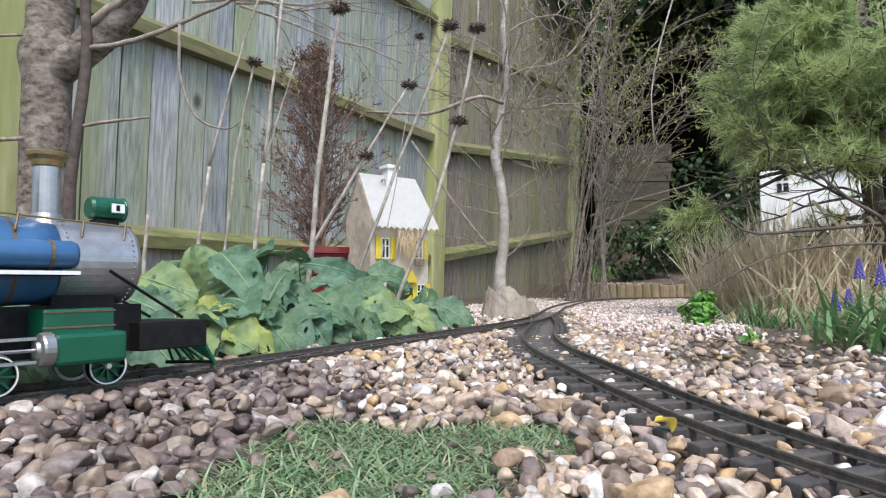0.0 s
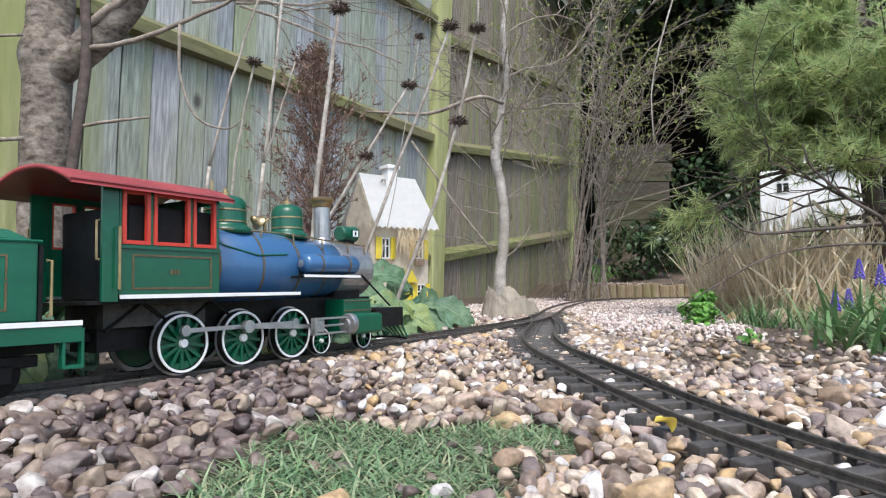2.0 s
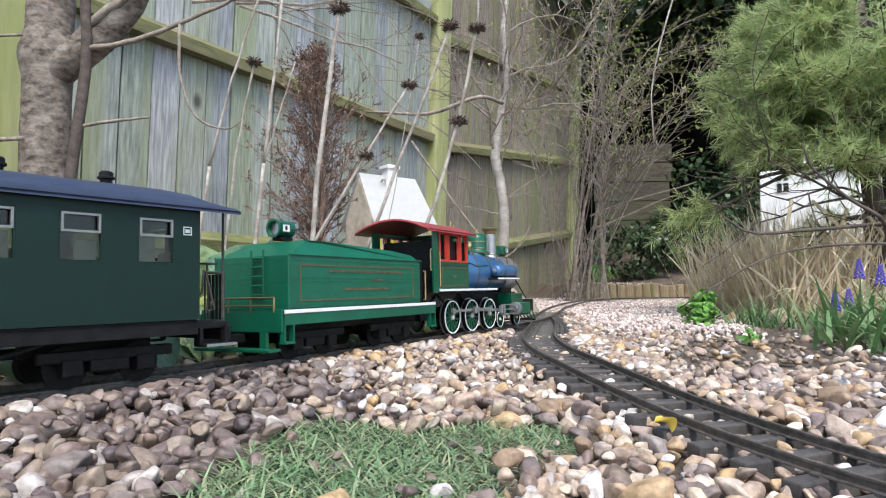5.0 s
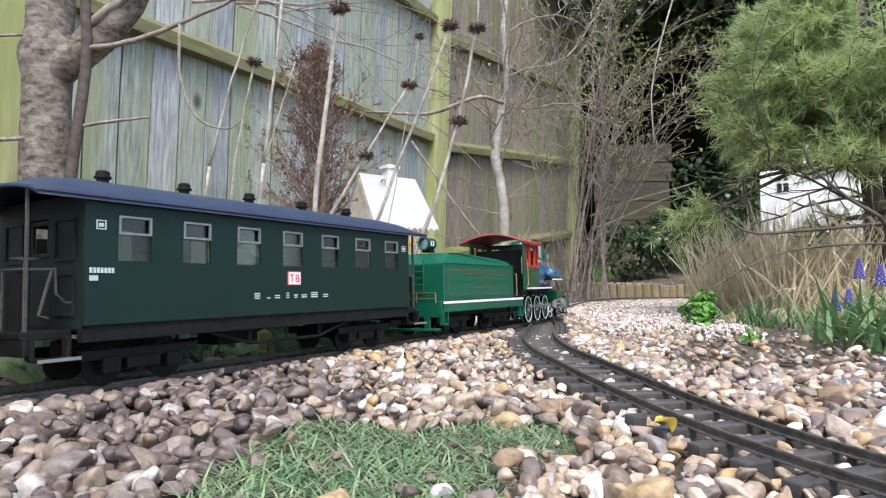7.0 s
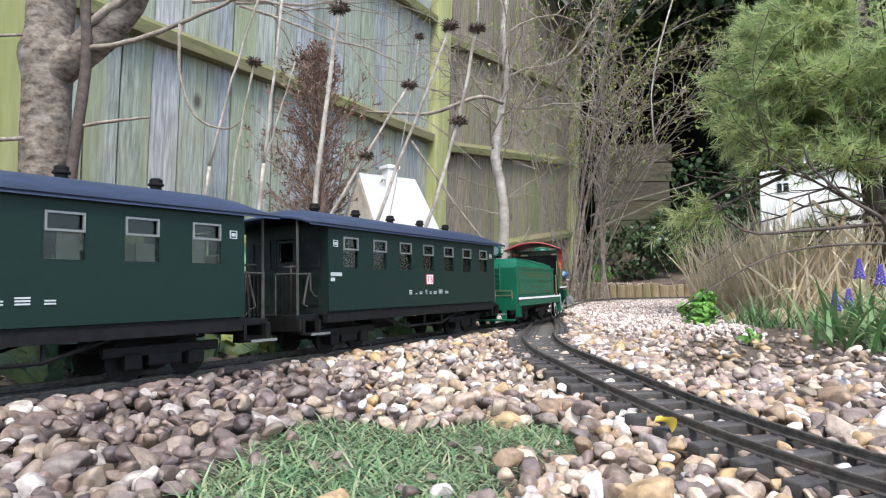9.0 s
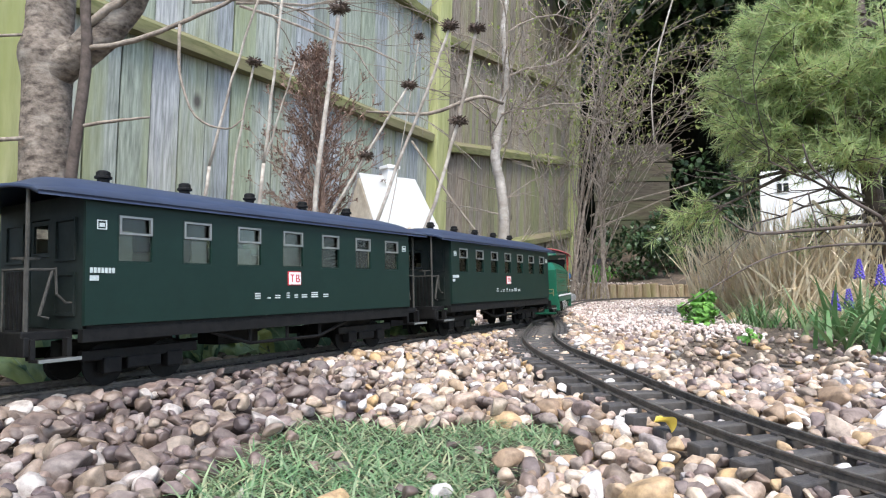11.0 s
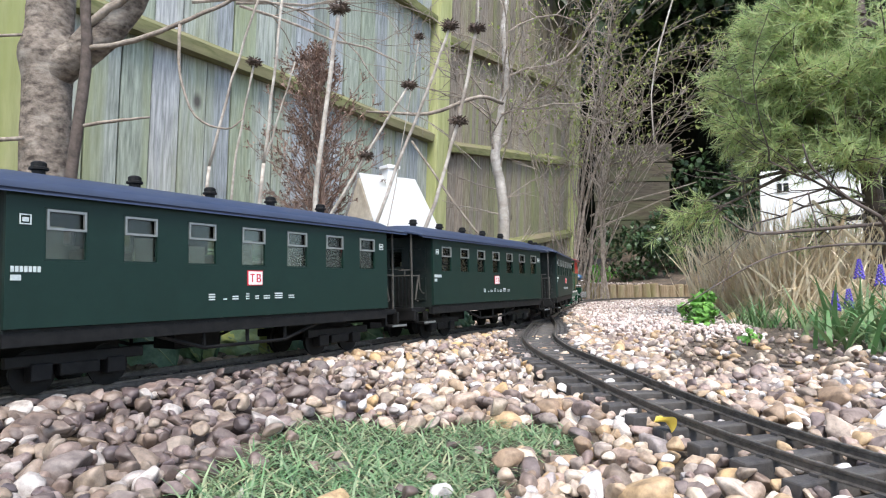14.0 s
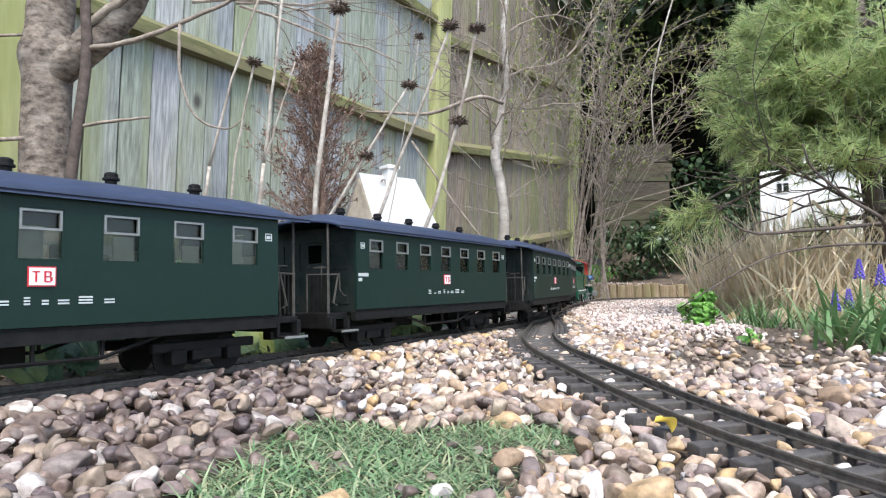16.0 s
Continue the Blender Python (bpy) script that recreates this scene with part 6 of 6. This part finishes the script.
def leafy_bush(name, centre, size, count, l0, l1, material, label, stems=12, wf=0.6):
    x, y, z = centre
    g = ground_z(x, y)
    b = thing(name, pose(x, y, g), label, "bush")
    bm = bmesh.new()
    for k in range(stems):
        a = rng.uniform(0, 6.28)
        pts, dd = wander((0.1 * size[0] * math.cos(a), 0.1 * size[1] * math.sin(a), -0.01), (math.cos(a) * size[0], math.sin(a) * size[1], 1.4 * size[2]), (z - g) + 0.5 * size[2], 5, 0.15)
        add_tube(bm, pts, taper(0.004, 0.0012, 5), 4, False)
    part("stem_tangle", bm, M_DARKTWIG, b)
    lv = Leaves()
    for k in range(9):
        d = rand_dir(0.62)
        leaf_cloud(lv, (d.x * size[0], d.y * size[1], z - g + d.z * size[2]), [s * 0.5 for s in size], count // 9, l0, l1, wf)
    lv.done("foliage", material, b)
    return b


leafy_bush("evergreen_bush", (1.22, 4.1, 0.26), (0.30, 0.2, 0.20), 700, 0.03, 0.055, M_IVY, "dark green ivy-like bush at the foot of the fence")
leafy_bush("evergreen_bush", (1.62, 4.4, 0.36), (0.34, 0.25, 0.26), 900, 0.035, 0.06, M_IVY, "dark glossy evergreen bush on the bank")
leafy_bush("evergreen_bush", (2.05, 4.3, 0.42), (0.38, 0.25, 0.34), 900, 0.035, 0.06, M_IVY, "dark glossy evergreen bush behind dry grass")
leafy_bush("evergreen_bush", (2.35, 4.9, 0.75), (0.55, 0.3, 0.55), 1500, 0.045, 0.08, M_IVY, "dark evergreen bush under the added shade tree")
leafy_bush("fern_clump", (0.862, 3.52, 0.115), (0.10, 0.06, 0.055), 500, 0.015, 0.035, M_FRESH, "bright green ferny clump behind the log edging", 8, 0.4)
leafy_bush("fresh_green_plant", (0.60, 1.48, 0.024), (0.056, 0.045, 0.034), 340, 0.012, 0.022, M_FRESH, "fresh bright green leafy plant beside the gravel path", 14, 0.85)
leafy_bush("fresh_green_plant", (0.545, 1.36, 0.0), (0.03, 0.03, 0.02), 70, 0.012, 0.022, M_FRESH, "small green seedling beside the gravel path", 5, 0.85)
leafy_bush("young_weed", (0.46, 0.95, -0.004), (0.014, 0.014, 0.012), 30, 0.008, 0.014, M_FRESH, "tiny green weed among the pebbles", 3, 0.8)

# ---- deep hedge behind ----
hedge = thing("evergreen_hedge", pose(0, 0, 0), "tall dark evergreen hedge closing the garden", "hedge", "", "structure")


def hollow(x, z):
    """A deep gap between the boughs, its darkness helped by the near-black core colour."""
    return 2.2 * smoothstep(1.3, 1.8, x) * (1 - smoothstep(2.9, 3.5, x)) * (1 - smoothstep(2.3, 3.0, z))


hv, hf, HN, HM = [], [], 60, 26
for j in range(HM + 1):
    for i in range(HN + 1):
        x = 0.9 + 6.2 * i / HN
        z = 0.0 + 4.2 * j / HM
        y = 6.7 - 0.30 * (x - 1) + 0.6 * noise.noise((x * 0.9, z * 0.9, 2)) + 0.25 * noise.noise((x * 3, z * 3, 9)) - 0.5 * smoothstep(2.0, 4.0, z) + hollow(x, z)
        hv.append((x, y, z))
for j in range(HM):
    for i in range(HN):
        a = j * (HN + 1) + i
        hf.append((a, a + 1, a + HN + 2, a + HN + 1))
ob = new("hedge_core", mesh_of("hedge_core", hv, hf, M_HEDGE_SHADE, True))
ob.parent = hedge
lv = Leaves()
for k in range(5200):
    x, z = rng.uniform(0.9, 6.5), rng.uniform(0.1, 4.0)
    y = 6.7 - 0.30 * (x - 1) + 0.6 * noise.noise((x * 0.9, z * 0.9, 2)) + 0.25 * noise.noise((x * 3, z * 3, 9)) - 0.5 * smoothstep(2.0, 4.0, z)
    if hollow(x, z) > 0.3:
        continue
    lv.leaf(Vector((x, y - rng.uniform(0, 0.14), z)), Vector((rng.gauss(0, 1), -0.5, rng.gauss(-0.5, 0.7))), Vector((0, 0, 1)), rng.uniform(0.05, 0.10), 0.045)
ob = lv.done("hedge_foliage", M_IVY, hedge)
# tall evergreen added mostly above the view; its boughs shade the far corner
tall = thing("tall_evergreen", pose(2.6, 5.6, 0.2), "added tall dark evergreen, boughs overhanging to shade the hedge", "tree")
bm = bmesh.new()
add_tube(bm, [(0, 0, -0.2), (0.05, 0, 1.2), (0, 0.05, 2.6), (0, 0, 4.2)], [0.11, 0.10, 0.07, 0.03], 12)
lv = Leaves()
for k in range(46):
    a = rng.uniform(0, 6.28)
    z = rng.uniform(2.1, 4.0)
    pts, dd = wander((0, 0, z), (math.cos(a), math.sin(a), 0.1), rng.uniform(1.0, 2.3), 7, 0.12, -0.05)
    add_tube(bm, pts, taper(0.03, 0.006, 7), 5, False)
    for p in pts[1:]:
        leaf_cloud(lv, p, (0.32, 0.32, 0.16), 46, 0.10, 0.2, 0.55)
part("trunk", bm, M_DARKTWIG, tall)
lv.done("crown", M_IVY, tall)

# ---- arching shrub with spring buds ----
arch = thing("budding_shrub", pose(0.70, 3.0, -0.03), "tangled shrub of thin arching grey stems with small buds", "shrub")
bm, lv, tips = bmesh.new(), Leaves(), []
for k in range(36):
    low_one = k % 3 == 0
    h = rng.uniform(0.9, 1.3) if low_one else rng.uniform(1.25, 1.75)
    q, dd = Vector((rng.gauss(-0.05, 0.055), rng.gauss(0, 0.06), 0)), Vector((rng.gauss(0.05, 0.15), rng.gauss(0, 0.10), 1)).normalized()
    lean, pts, n = rng.uniform(-0.10, 0.34), [], 14
    for i in range(n + 1):
        pts.append(q.copy())
        q = q + dd * (h / n)
        dd = (dd + Vector((lean * smoothstep(4, 9, i), -0.02, -0.05 * smoothstep(8, 13, i))) + rand_dir(0.15)).normalized()
    add_tube(bm, pts, taper(rng.uniform(0.0018, 0.0042) if k % 7 else 0.008, 0.0014, n), 4, False)
    for i in range(7, n + 1):
        for q in range(4):
            d = ((pts[i] - pts[i - 1]).normalized() + rand_dir(0.8)).normalized()
            tw, td = wander(pts[i], d, rng.uniform(0.06, 0.24), 3, 0.25, -0.03)
            add_tube(bm, tw, taper(0.0017, 0.0008, 3), 3, False)
            if i > 8 and rng.random() < 0.7:
                for w in range(4):
                    p = tw[rng.randint(1, 3)]
                    lv.leaf(p + rand_dir(0.012), rand_dir() + Vector((0, 0, 0.4)), Vector((0, 0, 1)), rng.uniform(0.012, 0.026), 0.011)
for k in range(8):
    p = Vector((rng.gauss(-0.06, 0.06), rng.gauss(-0.05, 0.05), 0))
    grow(bm, p, (rng.uniform(-0.4, 0.3), 0, 1), rng.uniform(0.2, 0.4), 0.0025, 2, tips, 0.2, 0.05, (1, 3), 0.6)
for p, d, l in (((0.0, 0, 0.42), (0.9, -0.3, 0.45), 0.5), ((0.02, 0, 0.36), (0.9, -0.2, 0.4), 0.45), ((0.0, 0, 0.3), (0.35, 0, 1), 0.75)):
    pts, dd = wander(p, d, l, 6, 0.08)
    add_tube(bm, pts, taper(0.006, 0.002, 6), 5, False)
tagged(part("stem_tangle", bm, M_TWIG, arch), kind="stuff")
tagged(lv.done("bud_foliage", M_BUD, arch, "yellow-green spring leaves"), kind="stuff")
stem_part("hanging_shoot", arch, M_STALK, [([(0.25, -0.6, 1.4), (0.112, -0.6, 0.91), (0.108, -0.6, 0.624)], [0.004, 0.003, 0.002])])

# ---- feathery conifer ----
con = thing("feathery_conifer", pose(1.10, 1.62, -0.03), "yellow-green conifer with feathery drooping needles", "conifer")
bm, lv = bmesh.new(), Leaves()
add_tube(bm, [(0, 0, -0.02), (0.01, 0, 0.3), (-0.02, 0, 0.6), (0.01, 0.03, 0.85), (0.02, 0.05, 1.1)], [0.026, 0.024, 0.019, 0.012, 0.006], 10)


def tuft(p, d, length, count):
    for k in range(count):
        e = (d * 0.75 + rand_dir(0.85)).normalized()
        lv.blade(p - d * rng.uniform(0, 0.022), e, length * rng.uniform(0.6, 1.15), 0.0020, rng.uniform(0.1, 0.55), 2, rng.uniform(-1.5, 1.5))


def bough(z, a, reach, rise, fan, first=2, count=22):
    pts, dd = wander((0.0, 0.0, z), (math.cos(a), math.sin(a), rise), reach, 8, 0.10, -0.03)
    add_tube(bm, pts, taper(0.009, 0.0018, 8), 5, False)
    for i in range(first, 9):
        for q in range(fan):
            d = ((pts[i] - pts[i - 1]).normalized() + rand_dir(0.8)).normalized()
            tw, td = wander(pts[i], d, rng.uniform(0.05, 0.13), 3, 0.2)
            add_tube(bm, tw, taper(0.0025, 0.001, 3), 3, False)
            for p in tw[1:]:
                tuft(p, td, rng.uniform(0.028, 0.046), count)


for k in range(34):
    u = k / 33
    bough(0.45 + 0.37 * u, rng.uniform(2.5, 4.9 - 1.3 * u), (0.40 - 0.14 * u) * rng.uniform(0.6, 1.0), rng.uniform(0.0, 0.35), 5)
for k in range(7):
    bough(rng.uniform(0.45, 0.8), rng.uniform(-0.6, 1.8), rng.uniform(0.25, 0.4), 0.25, 4)
for k in range(8):
    bough(rng.uniform(0.26, 0.5), rng.uniform(3.7, 5.0), rng.uniform(0.22, 0.36), rng.uniform(-0.05, 0.25), 2, 3, 9)
for z, a, reach in ((0.445, 3.10, 0.50), (0.435, 3.2, 0.47)):
    bough(z, a, reach, -0.05, 5, 7, 18)
for k in range(6):
    bough(rng.uniform(0.40, 0.60), rng.uniform(4.0, 5.1), rng.uniform(0.18, 0.30), rng.uniform(0.0, 0.3), 4, 3, 14)
part("trunk", bm, M_DARKTWIG, con)
lv.done("needles", M_NEEDLE, con, "feathery yellow-green needles")
stem_part("bare_branch", con, M_DARKTWIG, [
    ([(-0.522, -0.32, 0.239), (-0.464, -0.32, 0.207), (-0.383, -0.32, 0.210), (-0.186, -0.3, 0.227), (0.0, 0.0, 0.25)], [0.0018, 0.0028, 0.0036, 0.0042, 0.006]),
    ([(-0.354, -0.32, 0.392), (-0.332, -0.32, 0.339), (-0.264, -0.32, 0.280), (-0.187, -0.32, 0.221), (-0.02, -0.05, 0.12)], [0.0016, 0.0024, 0.0034, 0.0042, 0.007]),
    ([(-0.69, -0.52, 0.061), (-0.564, -0.52, 0.135), (-0.474, -0.52, 0.164), (-0.328, -0.5, 0.174), (0.0, -0.05, 0.2)], [0.0012, 0.0016, 0.002, 0.0025, 0.005])])
bm, tips = bmesh.new(), []
for k in range(4):
    grow(bm, (-0.05, -0.05, rng.uniform(0.1, 0.5)), (-1, rng.uniform(-0.9, 0.1), rng.uniform(-0.3, 0.3)), rng.uniform(0.25, 0.42), 0.004, 2, tips, 0.2, 0, (2, 4), 0.7)
tagged(part("bare_twig_spray", bm, M_DARKTWIG, con), kind="stuff")

# ---- white model building in the bed ----
shed = thing("model_chapel", pose(1.815, 3.05, 0.05, 0, 0, -28), "white model building with arched roof behind dry grass", "model house")
bm = box(-0.245, 0.245, -0.14, 0.14, 0.0, 0.56, 0.004)
part("wall", bm, M_WROOF, shed, "white walls")
vs = []
bm = bmesh.new()
ring = [[bm.verts.new((x, 0.165 * math.cos(a), 0.555 + 0.085 * math.sin(a))) for a in [math.pi * k / 12 for k in range(13)]] for x in (-0.06, 0.225)]
for k in range(12):
    bm.faces.new((ring[0][k], ring[0][k + 1], ring[1][k + 1], ring[1][k]))
bm.faces.new(ring[0])
bm.faces.new(ring[1][::-1])
part("roof", bm, M_WROOF, shed, "white arched roof")
wn = part("window", box(-0.026, 0.026, -0.143, -0.138, -0.022, 0.022), M_DARKIN, shed)
wn.matrix_basis = pose(-0.148, 0, 0.475)
bm = frame_bm(0.058, 0.05, 0.004, 0.006, -0.142)
add_box(bm, -0.003, 0.003, -0.146, -0.14, -0.022, 0.022)
part("window_frame", bm, M_WHITE, wn)
for x in (-0.014, 0.014):
    part("small_pane", box(x - 0.008, x + 0.008, -0.143, -0.139, 0.034, 0.048), M_DARKIN, wn)

# ---- dry grass, stones, bulbs ----
straw = thing("dry_grass", pose(0.98, 1.70, -0.03), "pale dead grass and reed stems in a tangled clump", "dry grass")
lv = Leaves()
for k in range(1400):
    x, y = rng.uniform(-0.26, 0.62), rng.uniform(-0.30, 0.45)
    if x < -0.12 + 0.25 * y:
        x += 0.2
    lean = Vector((rng.gauss(0.05, 0.38), rng.gauss(-0.3, 0.4), 1))
    lv.blade(Vector((x, y, 0.0)), lean, rng.uniform(0.10, 0.30 + 0.12 * (y + 0.3)), rng.uniform(0.0035, 0.008), rng.uniform(0.2, 1.7), 5, rng.uniform(-1.5, 1.5))
for k in range(500):
    x, y = rng.uniform(-0.22, 0.6), rng.uniform(-0.40, 0.2)
    lv.blade(Vector((x, y, rng.uniform(0.0, 0.22))), Vector((rng.gauss(0, 1), rng.gauss(0, 0.6), rng.gauss(0, 0.45))), rng.uniform(0.06, 0.2), rng.uniform(0.0015, 0.003), 0.9, 4)
for k in range(1500):
    x, y = rng.uniform(-0.14, 0.36), rng.uniform(-0.1, 0.5)
    lv.blade(Vector((x, y, 0.0)), Vector((rng.gauss(-0.05, 0.28), rng.gauss(-0.1, 0.25), 1)), rng.uniform(0.20, 0.36), rng.uniform(0.003, 0.008), rng.uniform(0.1, 0.9), 5, rng.uniform(-1.5, 1.5))
tagged(lv.done("blade_tangle", M_STRAW, straw), kind="stuff")
stem_part("reeds", straw, M_STRAW, [([(x, y, z), (x + dx, y - 0.02, z + dz)], 0.0042) for x, y, z, dx, dz in ((-0.10, -0.2, 0.30, 0.13, -0.14), (0.02, -0.22, 0.26, 0.11, -0.17), (0.10, -0.25, 0.32, 0.10, -0.15), (-0.18, -0.2, 0.14, 0.02, 0.16), (-0.08, -0.2, 0.10, 0.05, 0.18), (0.14, -0.2, 0.05, 0.07, 0.25))])
for x, y, r, q in ((0.80, 1.50, 0.036, 1), (0.90, 1.46, 0.030, 1), (0.69, 1.52, 0.022, 1), (1.02, 1.40, 0.035, 1)):
    v, f = SHAPES_NEAR[rng.randrange(22)]
    ob = new("edging_stone", mesh_of("edging_stone", (v * r).tolist(), f.tolist(), M_PEBBLE1, True))
    ob.matrix_world = pose(x, y, ground_z(x, y) + r * 0.4, 0, 0, rng.uniform(-20, 20))
    tagged(ob, "rounded pale stone at the edge of the bed", "stone", "edging stones")


def bulb_clump(name, x, y, count, height, width, label, spread=0.03, material=None):
    b = thing(name, pose(x, y, ground_z(x, y)), label, "plant")
    lv = Leaves()
    for k in range(count):
        a = rng.uniform(0, 6.28)
        lv.blade(Vector((rng.gauss(0, spread), rng.gauss(0, spread), 0)), Vector((math.cos(a) * 0.6, math.sin(a) * 0.6, rng.uniform(0.5, 1.5))), height * rng.uniform(0.6, 1.2), width * rng.uniform(0.6, 1.1), rng.uniform(0.5, 1.8), 6)
    lv.done("leaves", material or M_BLADE, b)
    return b


def flower_spike(b, x, y, h):
    part("flower_stem", tube([(x, y, 0), (x + 0.003, y, h * 0.5), (x, y, h)], 0.0014, 5), M_RIB, b)
    bm = bmesh.new()
    for k in range(46):
        u = k / 46
        a = k * 2.4
        r = 0.0075 * (1 - 0.75 * u)
        m = pose(x + r * math.cos(a), y + r * math.sin(a), h - 0.028 + 0.034 * u)
        bmesh.ops.create_icosphere(bm, subdivisions=1, radius=0.0026 * (1 - 0.4 * u), matrix=m)
    part("flower_spike", bm, M_VIOLET, b, "violet-blue flower spike", True)


bulb_clump("grass_tuft", 0.66, 1.35, 90, 0.09, 0.0035, "tuft of narrow grey-green leaves beside the path", 0.025)
bulb_clump("grass_tuft", 0.745, 1.30, 70, 0.075, 0.004, "tuft of narrow grey-green leaves beside the path", 0.03)
for x, y, fl in ((0.66, 1.02, ((0.045, 0.0, 0.118),)), (0.73, 1.08, ((-0.05, 0.02, 0.075), (-0.02, 0.03, 0.078), (0.0, 0.03, 0.13))), (0.60, 0.86, ()), (0.68, 0.92, ()), (0.64, 0.80, ())):
    b = bulb_clump("grape_hyacinth", x, y, 50, 0.11, 0.0085, "green strap leaves with violet-blue flower spikes" if fl else "clump of glossy green strap leaves", 0.03)
    for fx, fy, fh in fl:
        flower_spike(b, fx, fy, fh)
b = thing("yellow_leaf", pose(0.137, 0.398, -0.014, 8, -38, 200), "fallen yellow leaf on the pebbles", "leaf")
bm = bmesh.new()
bmesh.ops.create_grid(bm, x_segments=8, y_segments=6, size=1)
for v in bm.verts:
    u = (v.co.x + 1) / 2
    v.co = (0.0075 * v.co.x, 0.0055 * v.co.y * math.sin(math.pi * (0.1 + 0.85 * u)), 0.004 * v.co.y ** 2 + 0.003 * math.sin(u * 4))
part("blade", bm, mat("yellow_dead_leaf", (0.62, 0.45, 0.06), (0.75, 0.58, 0.13), 60, 0.6, bump=0.3), b, smooth=True)

# ---- turf patch ----
lv = Leaves()
for k in range(9000):
    x, y = rng.uniform(-0.14, 0.10), rng.uniform(0.22, 0.46)
    if not inside(TURF, x, y):
        continue
    a = rng.uniform(0, 6.28)
    lv.blade(Vector((x, y, ground_z(x, y) - 0.001)), Vector((math.cos(a), math.sin(a), rng.uniform(0.15, 1.0))), rng.uniform(0.010, 0.026), rng.uniform(0.0008, 0.0016), rng.uniform(0.6, 1.6), 3)
tagged(lv.done("turf", M_TURF), "patch of short faded green turf among pebbles", "grass", kind="stuff")
# dead leaves and litter under the plants
lv = Leaves()
for k in range(1600):
    s, off = rng.uniform(0.0, 1.5), rng.uniform(0.09, 0.6)
    x = -0.302 + s * math.sin(HEAD0) - off * math.cos(HEAD0)
    y = 0.420 + s * math.cos(HEAD0) + off * math.sin(HEAD0)
    lv.leaf(Vector((x, y, ground_z(x, y) + 0.004)), Vector((rng.gauss(0, 1), rng.gauss(0, 1), rng.gauss(0.1, 0.2))), Vector((0, 0, 1)), rng.uniform(0.01, 0.03), 0.009)
for k in range(3000):
    x, y = rng.uniform(0.24, 1.9), rng.uniform(0.62, 4.4) if k % 2 else rng.uniform(0.62, 1.3)
    if x > 0.23 + 0.41 * (y - 0.66) and x < 0.95 * y:
        lv.leaf(Vector((x, y, ground_z(x, y) + 0.005)), Vector((rng.gauss(0, 1), rng.gauss(0, 1), rng.gauss(0.1, 0.2))), Vector((0, 0, 1)), rng.uniform(0.006, 0.017), 0.006)
tagged(lv.done("leaf_litter", M_LITTER), "brown dead leaves scattered over the soil", "leaf litter", kind="stuff")


# ---- what moves ----
def motions():
    times = [i * 0.25 for i in range(65)]
    for c, behind in zip(COACHES, (0.0, 0.499, 0.997, 1.504)):
        walk(c, [(t, vehicle_pose(travelled(t) + 0.1965 - behind, 0.14)) for t in times])
    walk(tender, [(t, vehicle_pose(travelled(t) + 0.617, 0.075)) for t in times])
    walk(loco, [(t, vehicle_pose(travelled(t) + 0.906, 0.06)) for t in times])
    turn_times = [i * 0.2 for i in range(81)]
    for wheel, r, x, y, z in WHEELS:
        walk(wheel, [(t, pose(x, y, z, 0, math.degrees((travelled(t) - travelled(0.0)) / r) + WHEEL0, 0)) for t in turn_times])
    rod_times = [i * 0.1 for i in range(161)]
    for bar, kind, x, y, z in RODS:
        rows = []
        for t in rod_times:
            a = radians(WHEEL0) + (travelled(t) - travelled(0.0)) / WHEEL_R
            cx, cz = CRANK * math.sin(a), CRANK * math.cos(a)
            if kind == "side":
                rows.append((t, pose(x + cx, y, z + cz)))
            else:
                dx = MAIN_ROD * math.cos(math.asin((CROSS_Z - z - cz) / MAIN_ROD))
                if kind == "main":
                    rows.append((t, pose(x + cx, y, z + cz, 0, -math.degrees(math.atan2(CROSS_Z - z - cz, dx)), 0)))
                else:
                    rows.append((t, pose(x + cx + dx, y, CROSS_Z)))
        walk(bar, rows)


motions()
